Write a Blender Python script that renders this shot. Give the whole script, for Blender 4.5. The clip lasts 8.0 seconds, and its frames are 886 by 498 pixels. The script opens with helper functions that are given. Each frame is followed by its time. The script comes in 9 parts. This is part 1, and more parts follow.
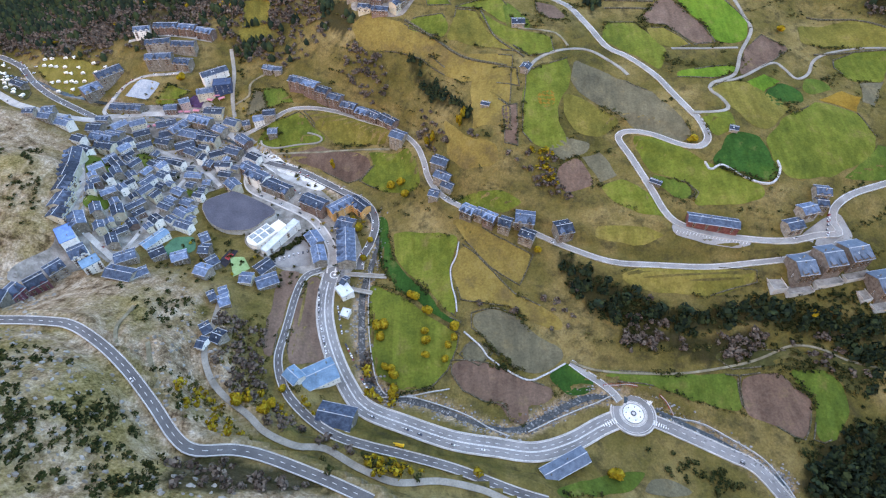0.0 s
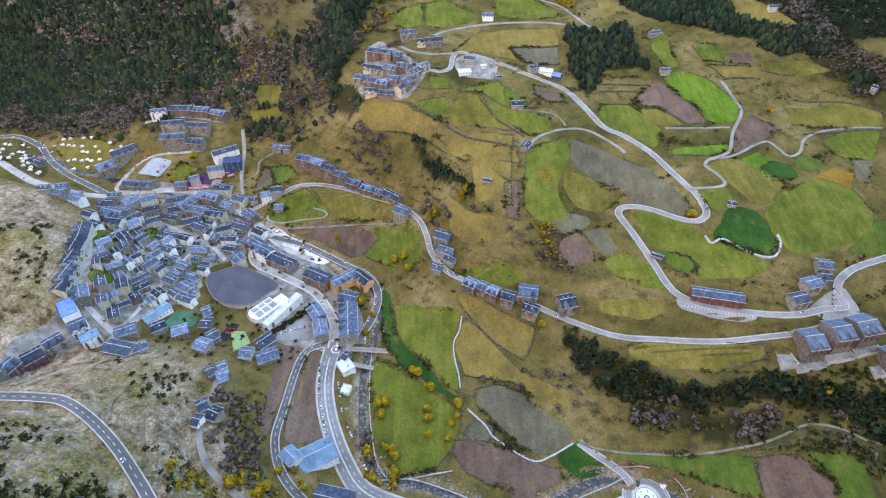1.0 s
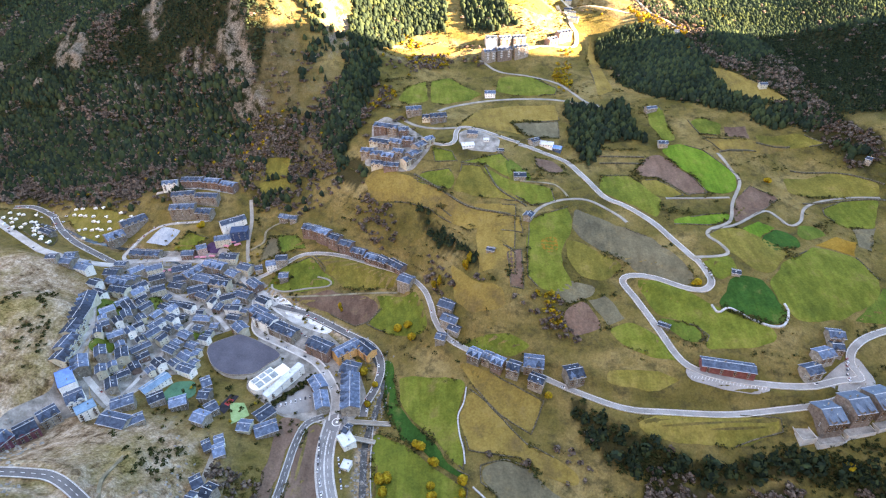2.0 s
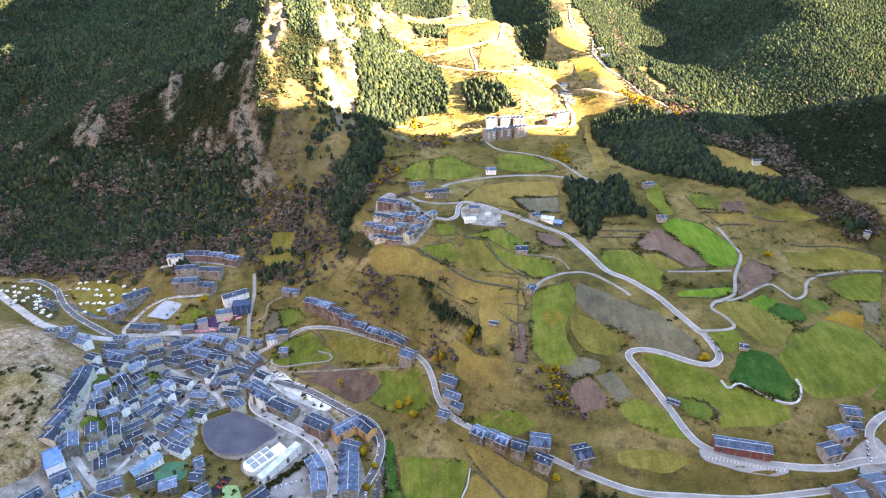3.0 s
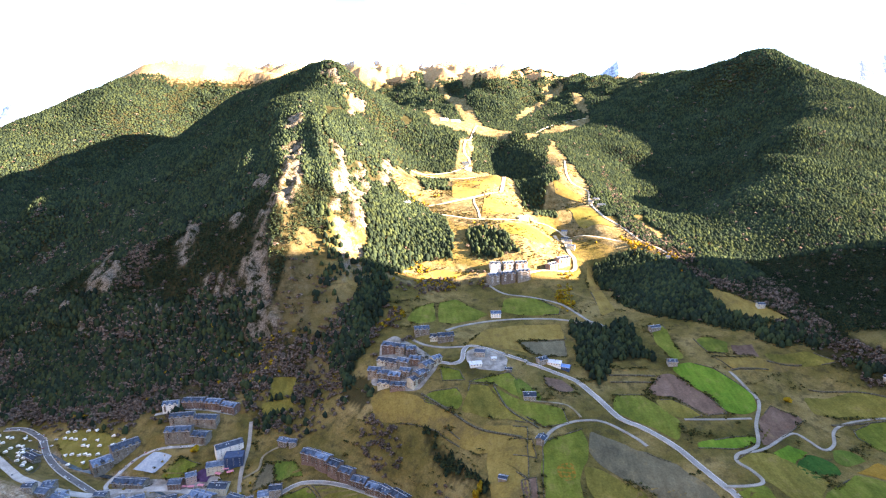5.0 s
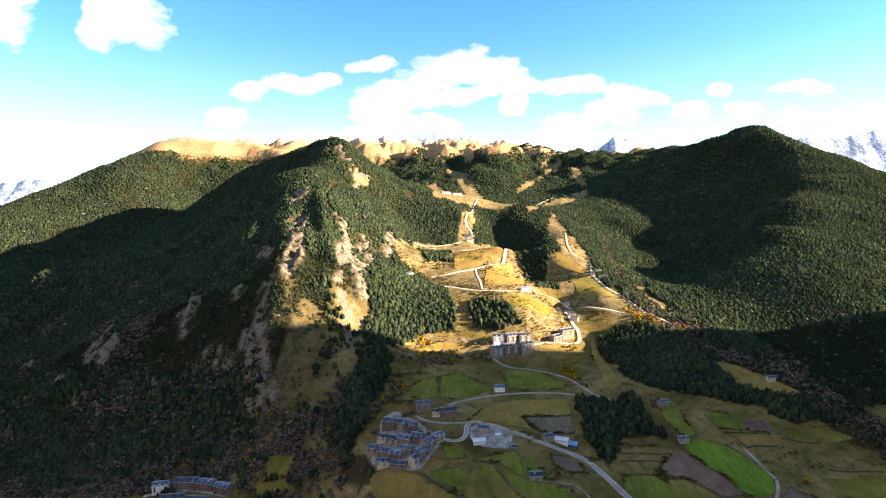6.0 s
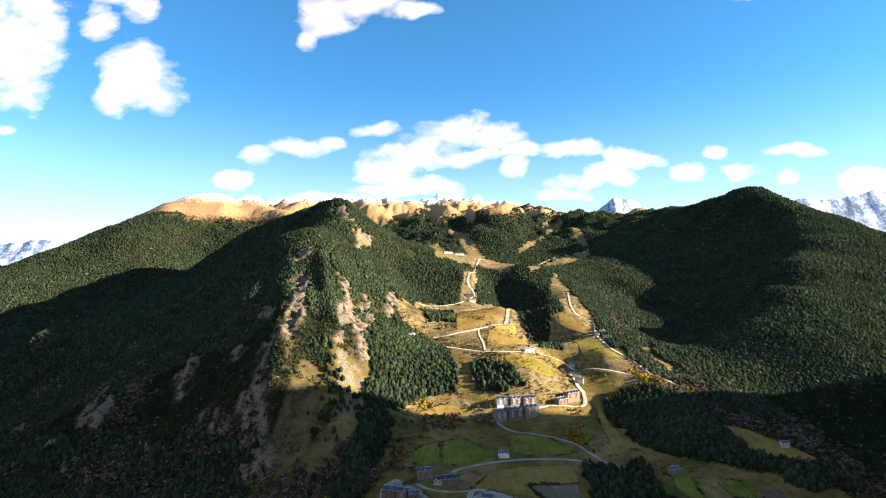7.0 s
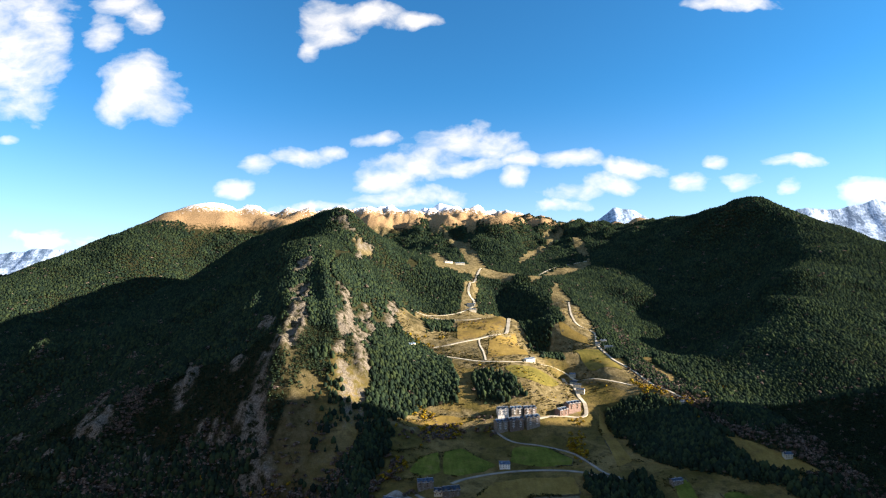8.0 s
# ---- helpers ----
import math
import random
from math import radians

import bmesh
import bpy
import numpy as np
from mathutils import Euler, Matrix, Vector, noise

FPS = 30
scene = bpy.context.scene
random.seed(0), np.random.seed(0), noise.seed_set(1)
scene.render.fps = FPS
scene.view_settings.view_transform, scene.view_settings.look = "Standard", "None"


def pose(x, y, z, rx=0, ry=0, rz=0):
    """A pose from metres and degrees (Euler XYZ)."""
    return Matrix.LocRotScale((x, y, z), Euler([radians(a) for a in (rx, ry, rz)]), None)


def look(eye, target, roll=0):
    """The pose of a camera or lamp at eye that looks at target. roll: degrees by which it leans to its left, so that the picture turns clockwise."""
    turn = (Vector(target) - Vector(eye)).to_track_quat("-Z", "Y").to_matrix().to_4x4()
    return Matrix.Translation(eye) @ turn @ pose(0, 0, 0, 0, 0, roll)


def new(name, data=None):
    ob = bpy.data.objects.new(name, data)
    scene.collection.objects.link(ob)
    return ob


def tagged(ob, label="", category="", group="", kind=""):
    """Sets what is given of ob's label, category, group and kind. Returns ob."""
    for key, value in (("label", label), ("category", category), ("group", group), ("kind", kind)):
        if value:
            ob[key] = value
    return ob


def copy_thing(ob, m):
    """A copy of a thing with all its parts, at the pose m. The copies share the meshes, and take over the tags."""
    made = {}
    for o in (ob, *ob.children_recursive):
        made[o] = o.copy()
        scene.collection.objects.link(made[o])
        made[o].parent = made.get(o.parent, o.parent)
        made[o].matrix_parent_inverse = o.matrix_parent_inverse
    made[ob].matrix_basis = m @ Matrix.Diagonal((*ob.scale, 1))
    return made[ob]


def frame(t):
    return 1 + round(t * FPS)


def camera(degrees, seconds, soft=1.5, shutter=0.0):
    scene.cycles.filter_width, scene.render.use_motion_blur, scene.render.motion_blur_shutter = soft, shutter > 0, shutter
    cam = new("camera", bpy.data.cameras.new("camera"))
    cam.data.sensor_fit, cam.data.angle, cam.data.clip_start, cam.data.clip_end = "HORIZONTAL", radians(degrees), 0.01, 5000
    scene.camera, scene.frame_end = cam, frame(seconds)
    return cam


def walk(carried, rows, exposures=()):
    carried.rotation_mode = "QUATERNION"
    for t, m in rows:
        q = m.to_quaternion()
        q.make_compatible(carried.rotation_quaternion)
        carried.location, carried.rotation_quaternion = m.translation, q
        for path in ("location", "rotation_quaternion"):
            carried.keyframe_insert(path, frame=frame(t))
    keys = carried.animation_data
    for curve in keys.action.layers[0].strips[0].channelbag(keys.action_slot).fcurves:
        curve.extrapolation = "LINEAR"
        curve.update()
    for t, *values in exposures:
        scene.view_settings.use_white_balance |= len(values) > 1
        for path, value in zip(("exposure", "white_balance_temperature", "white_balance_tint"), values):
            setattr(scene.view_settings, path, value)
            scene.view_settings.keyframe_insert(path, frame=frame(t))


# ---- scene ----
# ---- camera: a hovering craft that tilts up from the village to the sky ----
cam = camera(78.3, 8.0, soft=1.2)
TILTS = [(0, -1.32, -48.54, 0.47), (0.5, -1.12, -44.88, 0.31), (1, -0.84, -40.78, 0.13), (1.5, -0.53, -37.21, -0.05),
         (3, -0.05, -25.84, -0.35), (3.5, 0.06, -22.05, -0.41), (4, 0.19, -18.28, -0.48), (4.5, 0.31, -14.51, -0.55),
         (6, 0.52, -3.30, -0.67), (6.5, 0.65, 0.46, -0.76), (7, 0.67, 2.99, -0.69), (7.5, 0.72, 3.93, -0.64), (8, 0.72, 4.0, -0.63)]


def aim(yaw, tilt, lean):
    ahead = Vector((-math.sin(radians(yaw)) * math.cos(radians(tilt)), math.cos(radians(yaw)) * math.cos(radians(tilt)), math.sin(radians(tilt))))
    return look((0, 0, 450), Vector((0, 0, 450)) + 100 * ahead, lean)


EXPOSURES = [(0, 4.68, 10500, 24), (3, 4.70, 9700, 26), (4.2, 4.76, 8600, 27), (4.7, 4.50, 8500, 26), (5.8, 3.12, 8700, 22), (6.5, 2.70, 8100, 17), (7.2, 2.36, 7400, 14), (8, 2.08, 6900, 11)]
walk(cam, [(t, aim(yaw, tilt, lean)) for t, yaw, tilt, lean in TILTS], EXPOSURES)

# ---- sun and sky ----
SUN_BEARING, SUN_HEIGHT = 94.0, 17.5
sun = new("sun", bpy.data.lights.new("sun", "SUN"))
sun.data.energy, sun.data.angle, sun.data.color = 4.7, radians(0.5), (1.0, 0.915, 0.80)
sb, sh = radians(SUN_BEARING), radians(SUN_HEIGHT)
sun.matrix_world = look((math.sin(sb) * math.cos(sh) * 3000, math.cos(sb) * math.cos(sh) * 3000, math.sin(sh) * 3000), (0, 0, 0))

world = bpy.data.worlds.new("world")
scene.world = world
world.use_nodes = True
wn, wl = world.node_tree.nodes, world.node_tree.links
wn.clear()


def wmath(op, a, b=None, clamp=False):
    n = wn.new("ShaderNodeMath")
    n.operation, n.use_clamp = op, clamp
    for i, v in enumerate((a, b)):
        if v is None:
            continue
        if isinstance(v, (int, float)):
            n.inputs[i].default_value = v
        else:
            wl.new(v, n.inputs[i])
    return n.outputs[0]


sky = wn.new("ShaderNodeTexSky")
sky.sky_type, sky.sun_disc = "NISHITA", False
sky.sun_elevation, sky.sun_rotation = sh, sb
sky.altitude, sky.air_density, sky.dust_density, sky.ozone_density = 1900, 1.0, 0.3, 2.5
where = wn.new("ShaderNodeTexCoord").outputs["Generated"]
axis = wn.new("ShaderNodeSeparateXYZ")
wl.new(where, axis.inputs[0])
ahead_y = wmath("MAXIMUM", wmath("ABSOLUTE", axis.outputs[1]), 0.08)
su, sv = wmath("DIVIDE", axis.outputs[0], ahead_y), wmath("DIVIDE", axis.outputs[2], ahead_y)
drift = wn.new("ShaderNodeTexNoise")
drift.inputs["Scale"].default_value, drift.inputs["Detail"].default_value = 7.0, 6
wl.new(where, drift.inputs["Vector"])
bent = wn.new("ShaderNodeSeparateColor")
wl.new(drift.outputs["Color"], bent.inputs[0])
su = wmath("ADD", su, wmath("MULTIPLY", wmath("SUBTRACT", bent.outputs[0], 0.5), 0.11))
sv = wmath("ADD", sv, wmath("MULTIPLY", wmath("SUBTRACT", bent.outputs[1], 0.5), 0.07))
flat = wn.new("ShaderNodeCombineXYZ")
wl.new(su, flat.inputs[0])
wl.new(wmath("MULTIPLY", sv, 1.7), flat.inputs[1])


def sky_noise(scale, detail, rough):
    n = wn.new("ShaderNodeTexNoise")
    n.inputs["Scale"].default_value, n.inputs["Detail"].default_value, n.inputs["Roughness"].default_value = scale, detail, rough
    wl.new(flat.outputs[0], n.inputs["Vector"])
    return n.outputs["Fac"]


# fair-weather clouds: bank centre across and up, half width, half height, as slopes from the camera's level
CLOUDS = [(-0.834, 0.465, 0.105, 0.133), (-0.792, 0.515, 0.055, 0.055), (-0.576, 0.378, 0.073, 0.061), (-0.618, 0.341, 0.047, 0.035), (-0.666, 0.485, 0.038, 0.041),
          (-0.596, 0.528, 0.037, 0.039), (-0.624, 0.551, 0.05, 0.031), (-0.233, 0.499, 0.051, 0.048), (-0.163, 0.509, 0.074, 0.026), (-0.06, 0.5, 0.047, 0.017),
          (-0.265, 0.45, 0.019, 0.019), (-0.359, 0.232, 0.031, 0.018), (-0.284, 0.241, 0.076, 0.018), (-0.221, 0.251, 0.032, 0.013), (-0.136, 0.272, 0.048, 0.015),
          (0.007, 0.274, 0.057, 0.031), (0.08, 0.255, 0.073, 0.026), (0.137, 0.227, 0.05, 0.015), (-0.062, 0.225, 0.088, 0.031), (-0.11, 0.199, 0.063, 0.026),
          (0.037, 0.218, 0.062, 0.019), (0.226, 0.228, 0.051, 0.019), (0.121, 0.198, 0.029, 0.019), (0.288, 0.183, 0.065, 0.024), (0.235, 0.168, 0.064, 0.021),
          (0.346, 0.214, 0.064, 0.02), (0.203, 0.142, 0.064, 0.017), (0.454, 0.189, 0.048, 0.023), (0.503, 0.227, 0.028, 0.016), (0.537, 0.188, 0.038, 0.019),
          (0.624, 0.173, 0.027, 0.02), (0.637, 0.22, 0.062, 0.015), (0.778, 0.155, 0.081, 0.035), (-0.411, 0.192, 0.034, 0.018), (-0.058, 0.166, 0.114, 0.019),
          (-0.247, 0.153, 0.118, 0.015), (-0.774, 0.091, 0.135, 0.03), (0.533, 0.53, 0.095, 0.017), (-0.836, 0.284, 0.025, 0.011)]
veil = None
for cu, cv, ru, rv in CLOUDS:
    du = wmath("DIVIDE", wmath("SUBTRACT", su, cu), ru)
    dv = wmath("DIVIDE", wmath("SUBTRACT", sv, cv), rv)
    blob = wmath("SUBTRACT", 1.0, wmath("ADD", wmath("MULTIPLY", du, du), wmath("MULTIPLY", dv, dv)))
    veil = blob if veil is None else wmath("MAXIMUM", veil, blob)
puff = wmath("ADD", wmath("MULTIPLY", wmath("SUBTRACT", sky_noise(11, 7, 0.58), 0.5), 4.2), wmath("MULTIPLY", wmath("SUBTRACT", sky_noise(34, 4, 0.5), 0.5), 0.6))
cover = wmath("MULTIPLY", wmath("ADD", wmath("MAXIMUM", veil, -1.5), wmath("ADD", puff, 0.34)), 0.56, True)
cover = wmath("MULTIPLY", cover, wmath("MULTIPLY", wmath("ADD", sv, -0.03), 30.0, True))
cover = wmath("MULTIPLY", cover, wmath("MULTIPLY", wmath("ADD", axis.outputs[1], 0.02), 12.0, True))
# unseen broken cloud overhead and behind, added to make the fill light whiter
rest = wn.new("ShaderNodeTexNoise")
rest.inputs["Scale"].default_value, rest.inputs["Detail"].default_value = 2.4, 7
wl.new(where, rest.inputs["Vector"])
aloft = wmath("MULTIPLY", wmath("ADD", wmath("SUBTRACT", sv, 0.75), wmath("MULTIPLY", wmath("LESS_THAN", axis.outputs[1], 0.0), 2.0)), 3.0, True)
broken = wmath("MULTIPLY", wmath("MULTIPLY", wmath("SUBTRACT", rest.outputs["Fac"], 0.40), 5.0, True), aloft)
cover = wmath("MAXIMUM", cover, wmath("MULTIPLY", broken, 0.24))
haze = wmath("MULTIPLY", wmath("POWER", wmath("SUBTRACT", 1.0, wmath("MULTIPLY", wmath("MAXIMUM", axis.outputs[2], 0.0), 2.7, True), True), 2.6), 0.86)
white = wn.new("ShaderNodeMix")
white.data_type = "RGBA"
wl.new(wmath("MAXIMUM", cover, haze), white.inputs["Factor"])
tone = wn.new("ShaderNodeMix")
tone.data_type, tone.blend_type = "RGBA", "MULTIPLY"
tone.inputs["Factor"].default_value = 1.0
tone.inputs["B"].default_value = (0.27, 0.92, 1.24, 1)
wl.new(sky.outputs[0], tone.inputs["A"])
wl.new(tone.outputs["Result"], white.inputs["A"])
white.inputs["B"].default_value = (6.0, 5.95, 5.9, 1)
back = wn.new("ShaderNodeBackground")
back.inputs["Strength"].default_value = 0.050
wl.new(white.outputs["Result"], back.inputs["Color"])
wl.new(back.outputs[0], wn.new("ShaderNodeOutputWorld").inputs["Surface"])


# ---- materials ----
def shader(name):
    m = bpy.data.materials.new(name)
    m.use_nodes = True
    return m, m.node_tree.nodes, m.node_tree.links, m.node_tree.nodes["Principled BSDF"]


def noise_of(n, k, scale, detail=5.0, rough=0.6, stretch=None, local=False):
    """A noise over real-world metres (scale: cycles to a metre)."""
    src = n.new("ShaderNodeTexCoord").outputs["Object"] if local else n.new("ShaderNodeNewGeometry").outputs["Position"]
    if stretch:
        mp = n.new("ShaderNodeMapping")
        mp.inputs["Scale"].default_value = stretch[:3]
        if len(stretch) > 3:
            mp.inputs["Rotation"].default_value = (0, 0, radians(stretch[3]))
        k.new(src, mp.inputs["Vector"])
        src = mp.outputs[0]
    t = n.new("ShaderNodeTexNoise")
    t.inputs["Scale"].default_value, t.inputs["Detail"].default_value, t.inputs["Roughness"].default_value = scale, detail, rough
    k.new(src, t.inputs["Vector"])
    return t.outputs["Fac"]


def ramp_of(n, k, fac, stops):
    r = n.new("ShaderNodeValToRGB")
    e = r.color_ramp.elements
    while len(e) < len(stops):
        e.new(0.5)
    for s, (pos, col) in zip(e, stops):
        s.position, s.color = pos, (*col, 1) if isinstance(col, tuple) else (col, col, col, 1)
    k.new(fac, r.inputs[0])
    return r.outputs[0]


def blend(n, k, fac, a, b, how="MIX"):
    m = n.new("ShaderNodeMix")
    m.data_type, m.blend_type = "RGBA", how
    for socket, v in (("Factor", fac), ("A", a), ("B", b)):
        if isinstance(v, (int, float)):
            m.inputs[socket].default_value = v
        elif isinstance(v, tuple):
            m.inputs[socket].default_value = (*v, 1)
        else:
            k.new(v, m.inputs[socket])
    return m.outputs["Result"]


def number(n, k, op, a, b=0.0, clamp=False):
    m = n.new("ShaderNodeMath")
    m.operation, m.use_clamp = op, clamp
    for i, v in enumerate((a, b)):
        if isinstance(v, (int, float)):
            m.inputs[i].default_value = v
        else:
            k.new(v, m.inputs[i])
    return m.outputs[0]


def relief(n, k, p, fac, strength, distance):
    b = n.new("ShaderNodeBump")
    b.inputs["Strength"].default_value, b.inputs["Distance"].default_value = strength, distance
    k.new(fac, b.inputs["Height"])
    k.new(b.outputs[0], p.inputs["Normal"])


def mottled(name, dark, mid, light, size=0.05, fine=0.6, rough=0.9, bump=0.4, depth=0.3, vary=0.0, stretch=None, metal=0.0, local=False):
    """A surface of three shades in patches, with finer grain over them; vary: how far single objects differ."""
    m, n, k, p = shader(name)
    big = noise_of(n, k, size, 5, 0.6, stretch, local)
    col = ramp_of(n, k, big, [(0.32, dark), (0.5, mid), (0.68, light)])
    grain = noise_of(n, k, fine, 4, 0.65, None, local)
    col = blend(n, k, 0.5, col, ramp_of(n, k, grain, [(0.25, 0.55), (0.75, 1.5)]), "MULTIPLY")
    if isinstance(vary, list):
        info = n.new("ShaderNodeObjectInfo").outputs["Random"]
        col = blend(n, k, 1.0, col, ramp_of(n, k, info, vary), "MULTIPLY")
    elif vary:
        info = n.new("ShaderNodeObjectInfo").outputs["Random"]
        col = blend(n, k, 1.0, col, ramp_of(n, k, info, [(0.0, 1 - vary), (1.0, 1 + vary)]), "MULTIPLY")
    k.new(col, p.inputs["Base Color"])
    p.inputs["Roughness"].default_value, p.inputs["Metallic"].default_value = rough, metal
    p.inputs["Specular IOR Level"].default_value = 0.3 if rough < 0.6 else 0.12
    if bump:
        relief(n, k, p, grain, bump, depth)
    return m


def land():
    """The bare land: grass, scrub, broken rock, forest litter and snow, as the ground's cover says."""
    m, n, k, p = shader("land")
    geo = n.new("ShaderNodeNewGeometry")
    xyz = n.new("ShaderNodeSeparateXYZ")
    k.new(geo.outputs["Position"], xyz.inputs[0])
    up = n.new("ShaderNodeSeparateXYZ")
    k.new(geo.outputs["Normal"], up.inputs[0])
    big, mid, fine = noise_of(n, k, 0.012, 7, 0.66), noise_of(n, k, 0.07, 6, 0.72), noise_of(n, k, 0.5, 4, 0.7)

    def cover(key):
        a = n.new("ShaderNodeAttribute")
        a.attribute_name = key
        return a.outputs["Fac"]

    grass = ramp_of(n, k, big, [(0.34, (0.060, 0.052, 0.015)), (0.46, (0.120, 0.092, 0.028)), (0.56, (0.178, 0.126, 0.046)), (0.68, (0.255, 0.182, 0.078))])
    grass = blend(n, k, ramp_of(n, k, mid, [(0.5, 0.0), (0.68, 0.8)]), grass, (0.050, 0.042, 0.020))
    runnel = noise_of(n, k, 0.11, 6, 0.75, (1, 0.28, 0.6, 35))
    stone = ramp_of(n, k, number(n, k, "ADD", number(n, k, "MULTIPLY", mid, 0.5), number(n, k, "MULTIPLY", runnel, 0.5)), [(0.40, (0.082, 0.047, 0.026)), (0.46, (0.225, 0.143, 0.086)), (0.53, (0.345, 0.240, 0.160)), (0.62, (0.49, 0.375, 0.28))])
    scrub = ramp_of(n, k, number(n, k, "ADD", number(n, k, "MULTIPLY", mid, 0.6), number(n, k, "MULTIPLY", fine, 0.4)), [(0.38, (0.046, 0.038, 0.012)), (0.46, (0.155, 0.112, 0.040)), (0.55, (0.255, 0.178, 0.078)), (0.66, (0.34, 0.255, 0.145))])
    stone = blend(n, k, 0.8, stone, ramp_of(n, k, noise_of(n, k, 0.42, 6, 0.8), [(0.34, 0.30), (0.5, 1.0), (0.66, 1.75)]), "MULTIPLY")
    rocky = blend(n, k, ramp_of(n, k, big, [(0.40, 0.0), (0.56, 1.0)]), scrub, stone)
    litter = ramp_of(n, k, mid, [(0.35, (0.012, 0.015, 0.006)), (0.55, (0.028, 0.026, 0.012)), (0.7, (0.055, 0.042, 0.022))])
    lines = number(n, k, "FRACT", number(n, k, "ADD", number(n, k, "DIVIDE", xyz.outputs[2], 7.5), number(n, k, "MULTIPLY", noise_of(n, k, 0.016, 3, 0.5), 3.0)))
    bank = number(n, k, "MULTIPLY", ramp_of(n, k, lines, [(0.0, 0.0), (0.1, 0.5), (0.25, 0.4), (0.42, 0.0)]), ramp_of(n, k, mid, [(0.42, 0.0), (0.58, 1.0)]))
    grass = blend(n, k, bank, grass, (0.056, 0.046, 0.020))
    col = blend(n, k, cover("rock"), grass, rocky)
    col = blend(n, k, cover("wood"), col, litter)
    col = blend(n, k, cover("straw"), col, ramp_of(n, k, mid, [(0.32, (0.046, 0.042, 0.017)), (0.44, (0.112, 0.086, 0.039)), (0.54, (0.150, 0.116, 0.056)), (0.64, (0.21, 0.168, 0.090))]))
    col = blend(n, k, number(n, k, "MULTIPLY", cover("crag"), ramp_of(n, k, mid, [(0.42, 0.0), (0.54, 1.0)])), col, ramp_of(n, k, fine, [(0.3, (0.060, 0.048, 0.036)), (0.5, (0.145, 0.120, 0.092)), (0.7, (0.26, 0.222, 0.175))]))
    alp = number(n, k, "ADD", number(n, k, "DIVIDE", number(n, k, "SUBTRACT", xyz.outputs[2], 775.0), 40.0), number(n, k, "MULTIPLY", number(n, k, "SUBTRACT", mid, 0.5), 4.0), True)
    col = blend(n, k, alp, col, ramp_of(n, k, fine, [(0.3, (0.19, 0.115, 0.055)), (0.7, (0.36, 0.235, 0.125))]))
    snow = number(n, k, "ADD", number(n, k, "DIVIDE", number(n, k, "SUBTRACT", xyz.outputs[2], 905.0), 45.0), number(n, k, "MULTIPLY", number(n, k, "SUBTRACT", mid, 0.5), 6.0), True)
    col = blend(n, k, snow, col, (0.86, 0.87, 0.9))
    col = blend(n, k, 0.55, col, ramp_of(n, k, fine, [(0.3, 0.5), (0.7, 1.5)]), "MULTIPLY")
    k.new(col, p.inputs["Base Color"])
    p.inputs["Roughness"].default_value, p.inputs["Specular IOR Level"].default_value = 0.95, 0.02
    relief(n, k, p, number(n, k, "ADD", fine, number(n, k, "MULTIPLY", mid, 3.0)), 0.6, 1.4)
    return m


LAND = land()
def meadow(name, dark, mid, light, stripes=0.0, angle=0.0):
    """Grass or earth with worn and damp patches, grain and faint working lines."""
    m, n, k, p = shader(name)
    wide, patchy, grain = noise_of(n, k, 0.009, 4, 0.6), noise_of(n, k, 0.05, 7, 0.72), noise_of(n, k, 0.45, 4, 0.7)
    mix = number(n, k, "ADD", number(n, k, "MULTIPLY", wide, 0.5), number(n, k, "MULTIPLY", patchy, 0.5))
    col = ramp_of(n, k, mix, [(0.38, dark), (0.5, mid), (0.62, light)])
    worn = ramp_of(n, k, patchy, [(0.57, 0.0), (0.70, 0.55)])
    col = blend(n, k, worn, col, (0.15, 0.105, 0.045))
    if stripes:
        rows = noise_of(n, k, 0.16, 2, 0.5, (1, 0.03, 1, angle))
        col = blend(n, k, stripes, col, ramp_of(n, k, rows, [(0.35, 0.55), (0.65, 1.45)]), "MULTIPLY")
    col = blend(n, k, 0.6, col, ramp_of(n, k, grain, [(0.28, 0.55), (0.72, 1.5)]), "MULTIPLY")
    k.new(col, p.inputs["Base Color"])
    p.inputs["Roughness"].default_value, p.inputs["Specular IOR Level"].default_value = 0.95, 0.04
    relief(n, k, p, grain, 0.4, 0.4)
    return m


COVERS = {
    "bright": meadow("meadow_bright", (0.045, 0.105, 0.014), (0.078, 0.150, 0.017), (0.119, 0.180, 0.023), 0.35, 30),
    "green": meadow("meadow_green", (0.041, 0.070, 0.015), (0.067, 0.102, 0.018), (0.106, 0.126, 0.026), 0.3, 15),
    "lush": meadow("meadow_lush", (0.060, 0.078, 0.015), (0.105, 0.121, 0.020), (0.164, 0.152, 0.033), 0.3, -20),
    "olive": meadow("meadow_olive", (0.081, 0.074, 0.018), (0.140, 0.115, 0.026), (0.205, 0.152, 0.042), 0.3, 50),
    "dark": meadow("meadow_deep_green", (0.011, 0.045, 0.010), (0.018, 0.066, 0.014), (0.035, 0.088, 0.015), 0.3, 10),
    "rough": meadow("rough_pasture", (0.039, 0.040, 0.015), (0.067, 0.062, 0.022), (0.106, 0.088, 0.033), 0.2, 40),
    "dry": meadow("meadow_dry", (0.112, 0.076, 0.033), (0.186, 0.126, 0.034), (0.250, 0.172, 0.052), 0.2, -30),
    "orange": meadow("bracken", (0.140, 0.078, 0.015), (0.216, 0.112, 0.018), (0.270, 0.150, 0.028)),
    "plough": meadow("ploughed_earth", (0.094, 0.056, 0.040), (0.138, 0.084, 0.060), (0.178, 0.112, 0.082), 0.3, 20),
    "greybrown": meadow("stubble", (0.078, 0.068, 0.044), (0.115, 0.100, 0.062), (0.150, 0.128, 0.080), 0.25, -25),
}
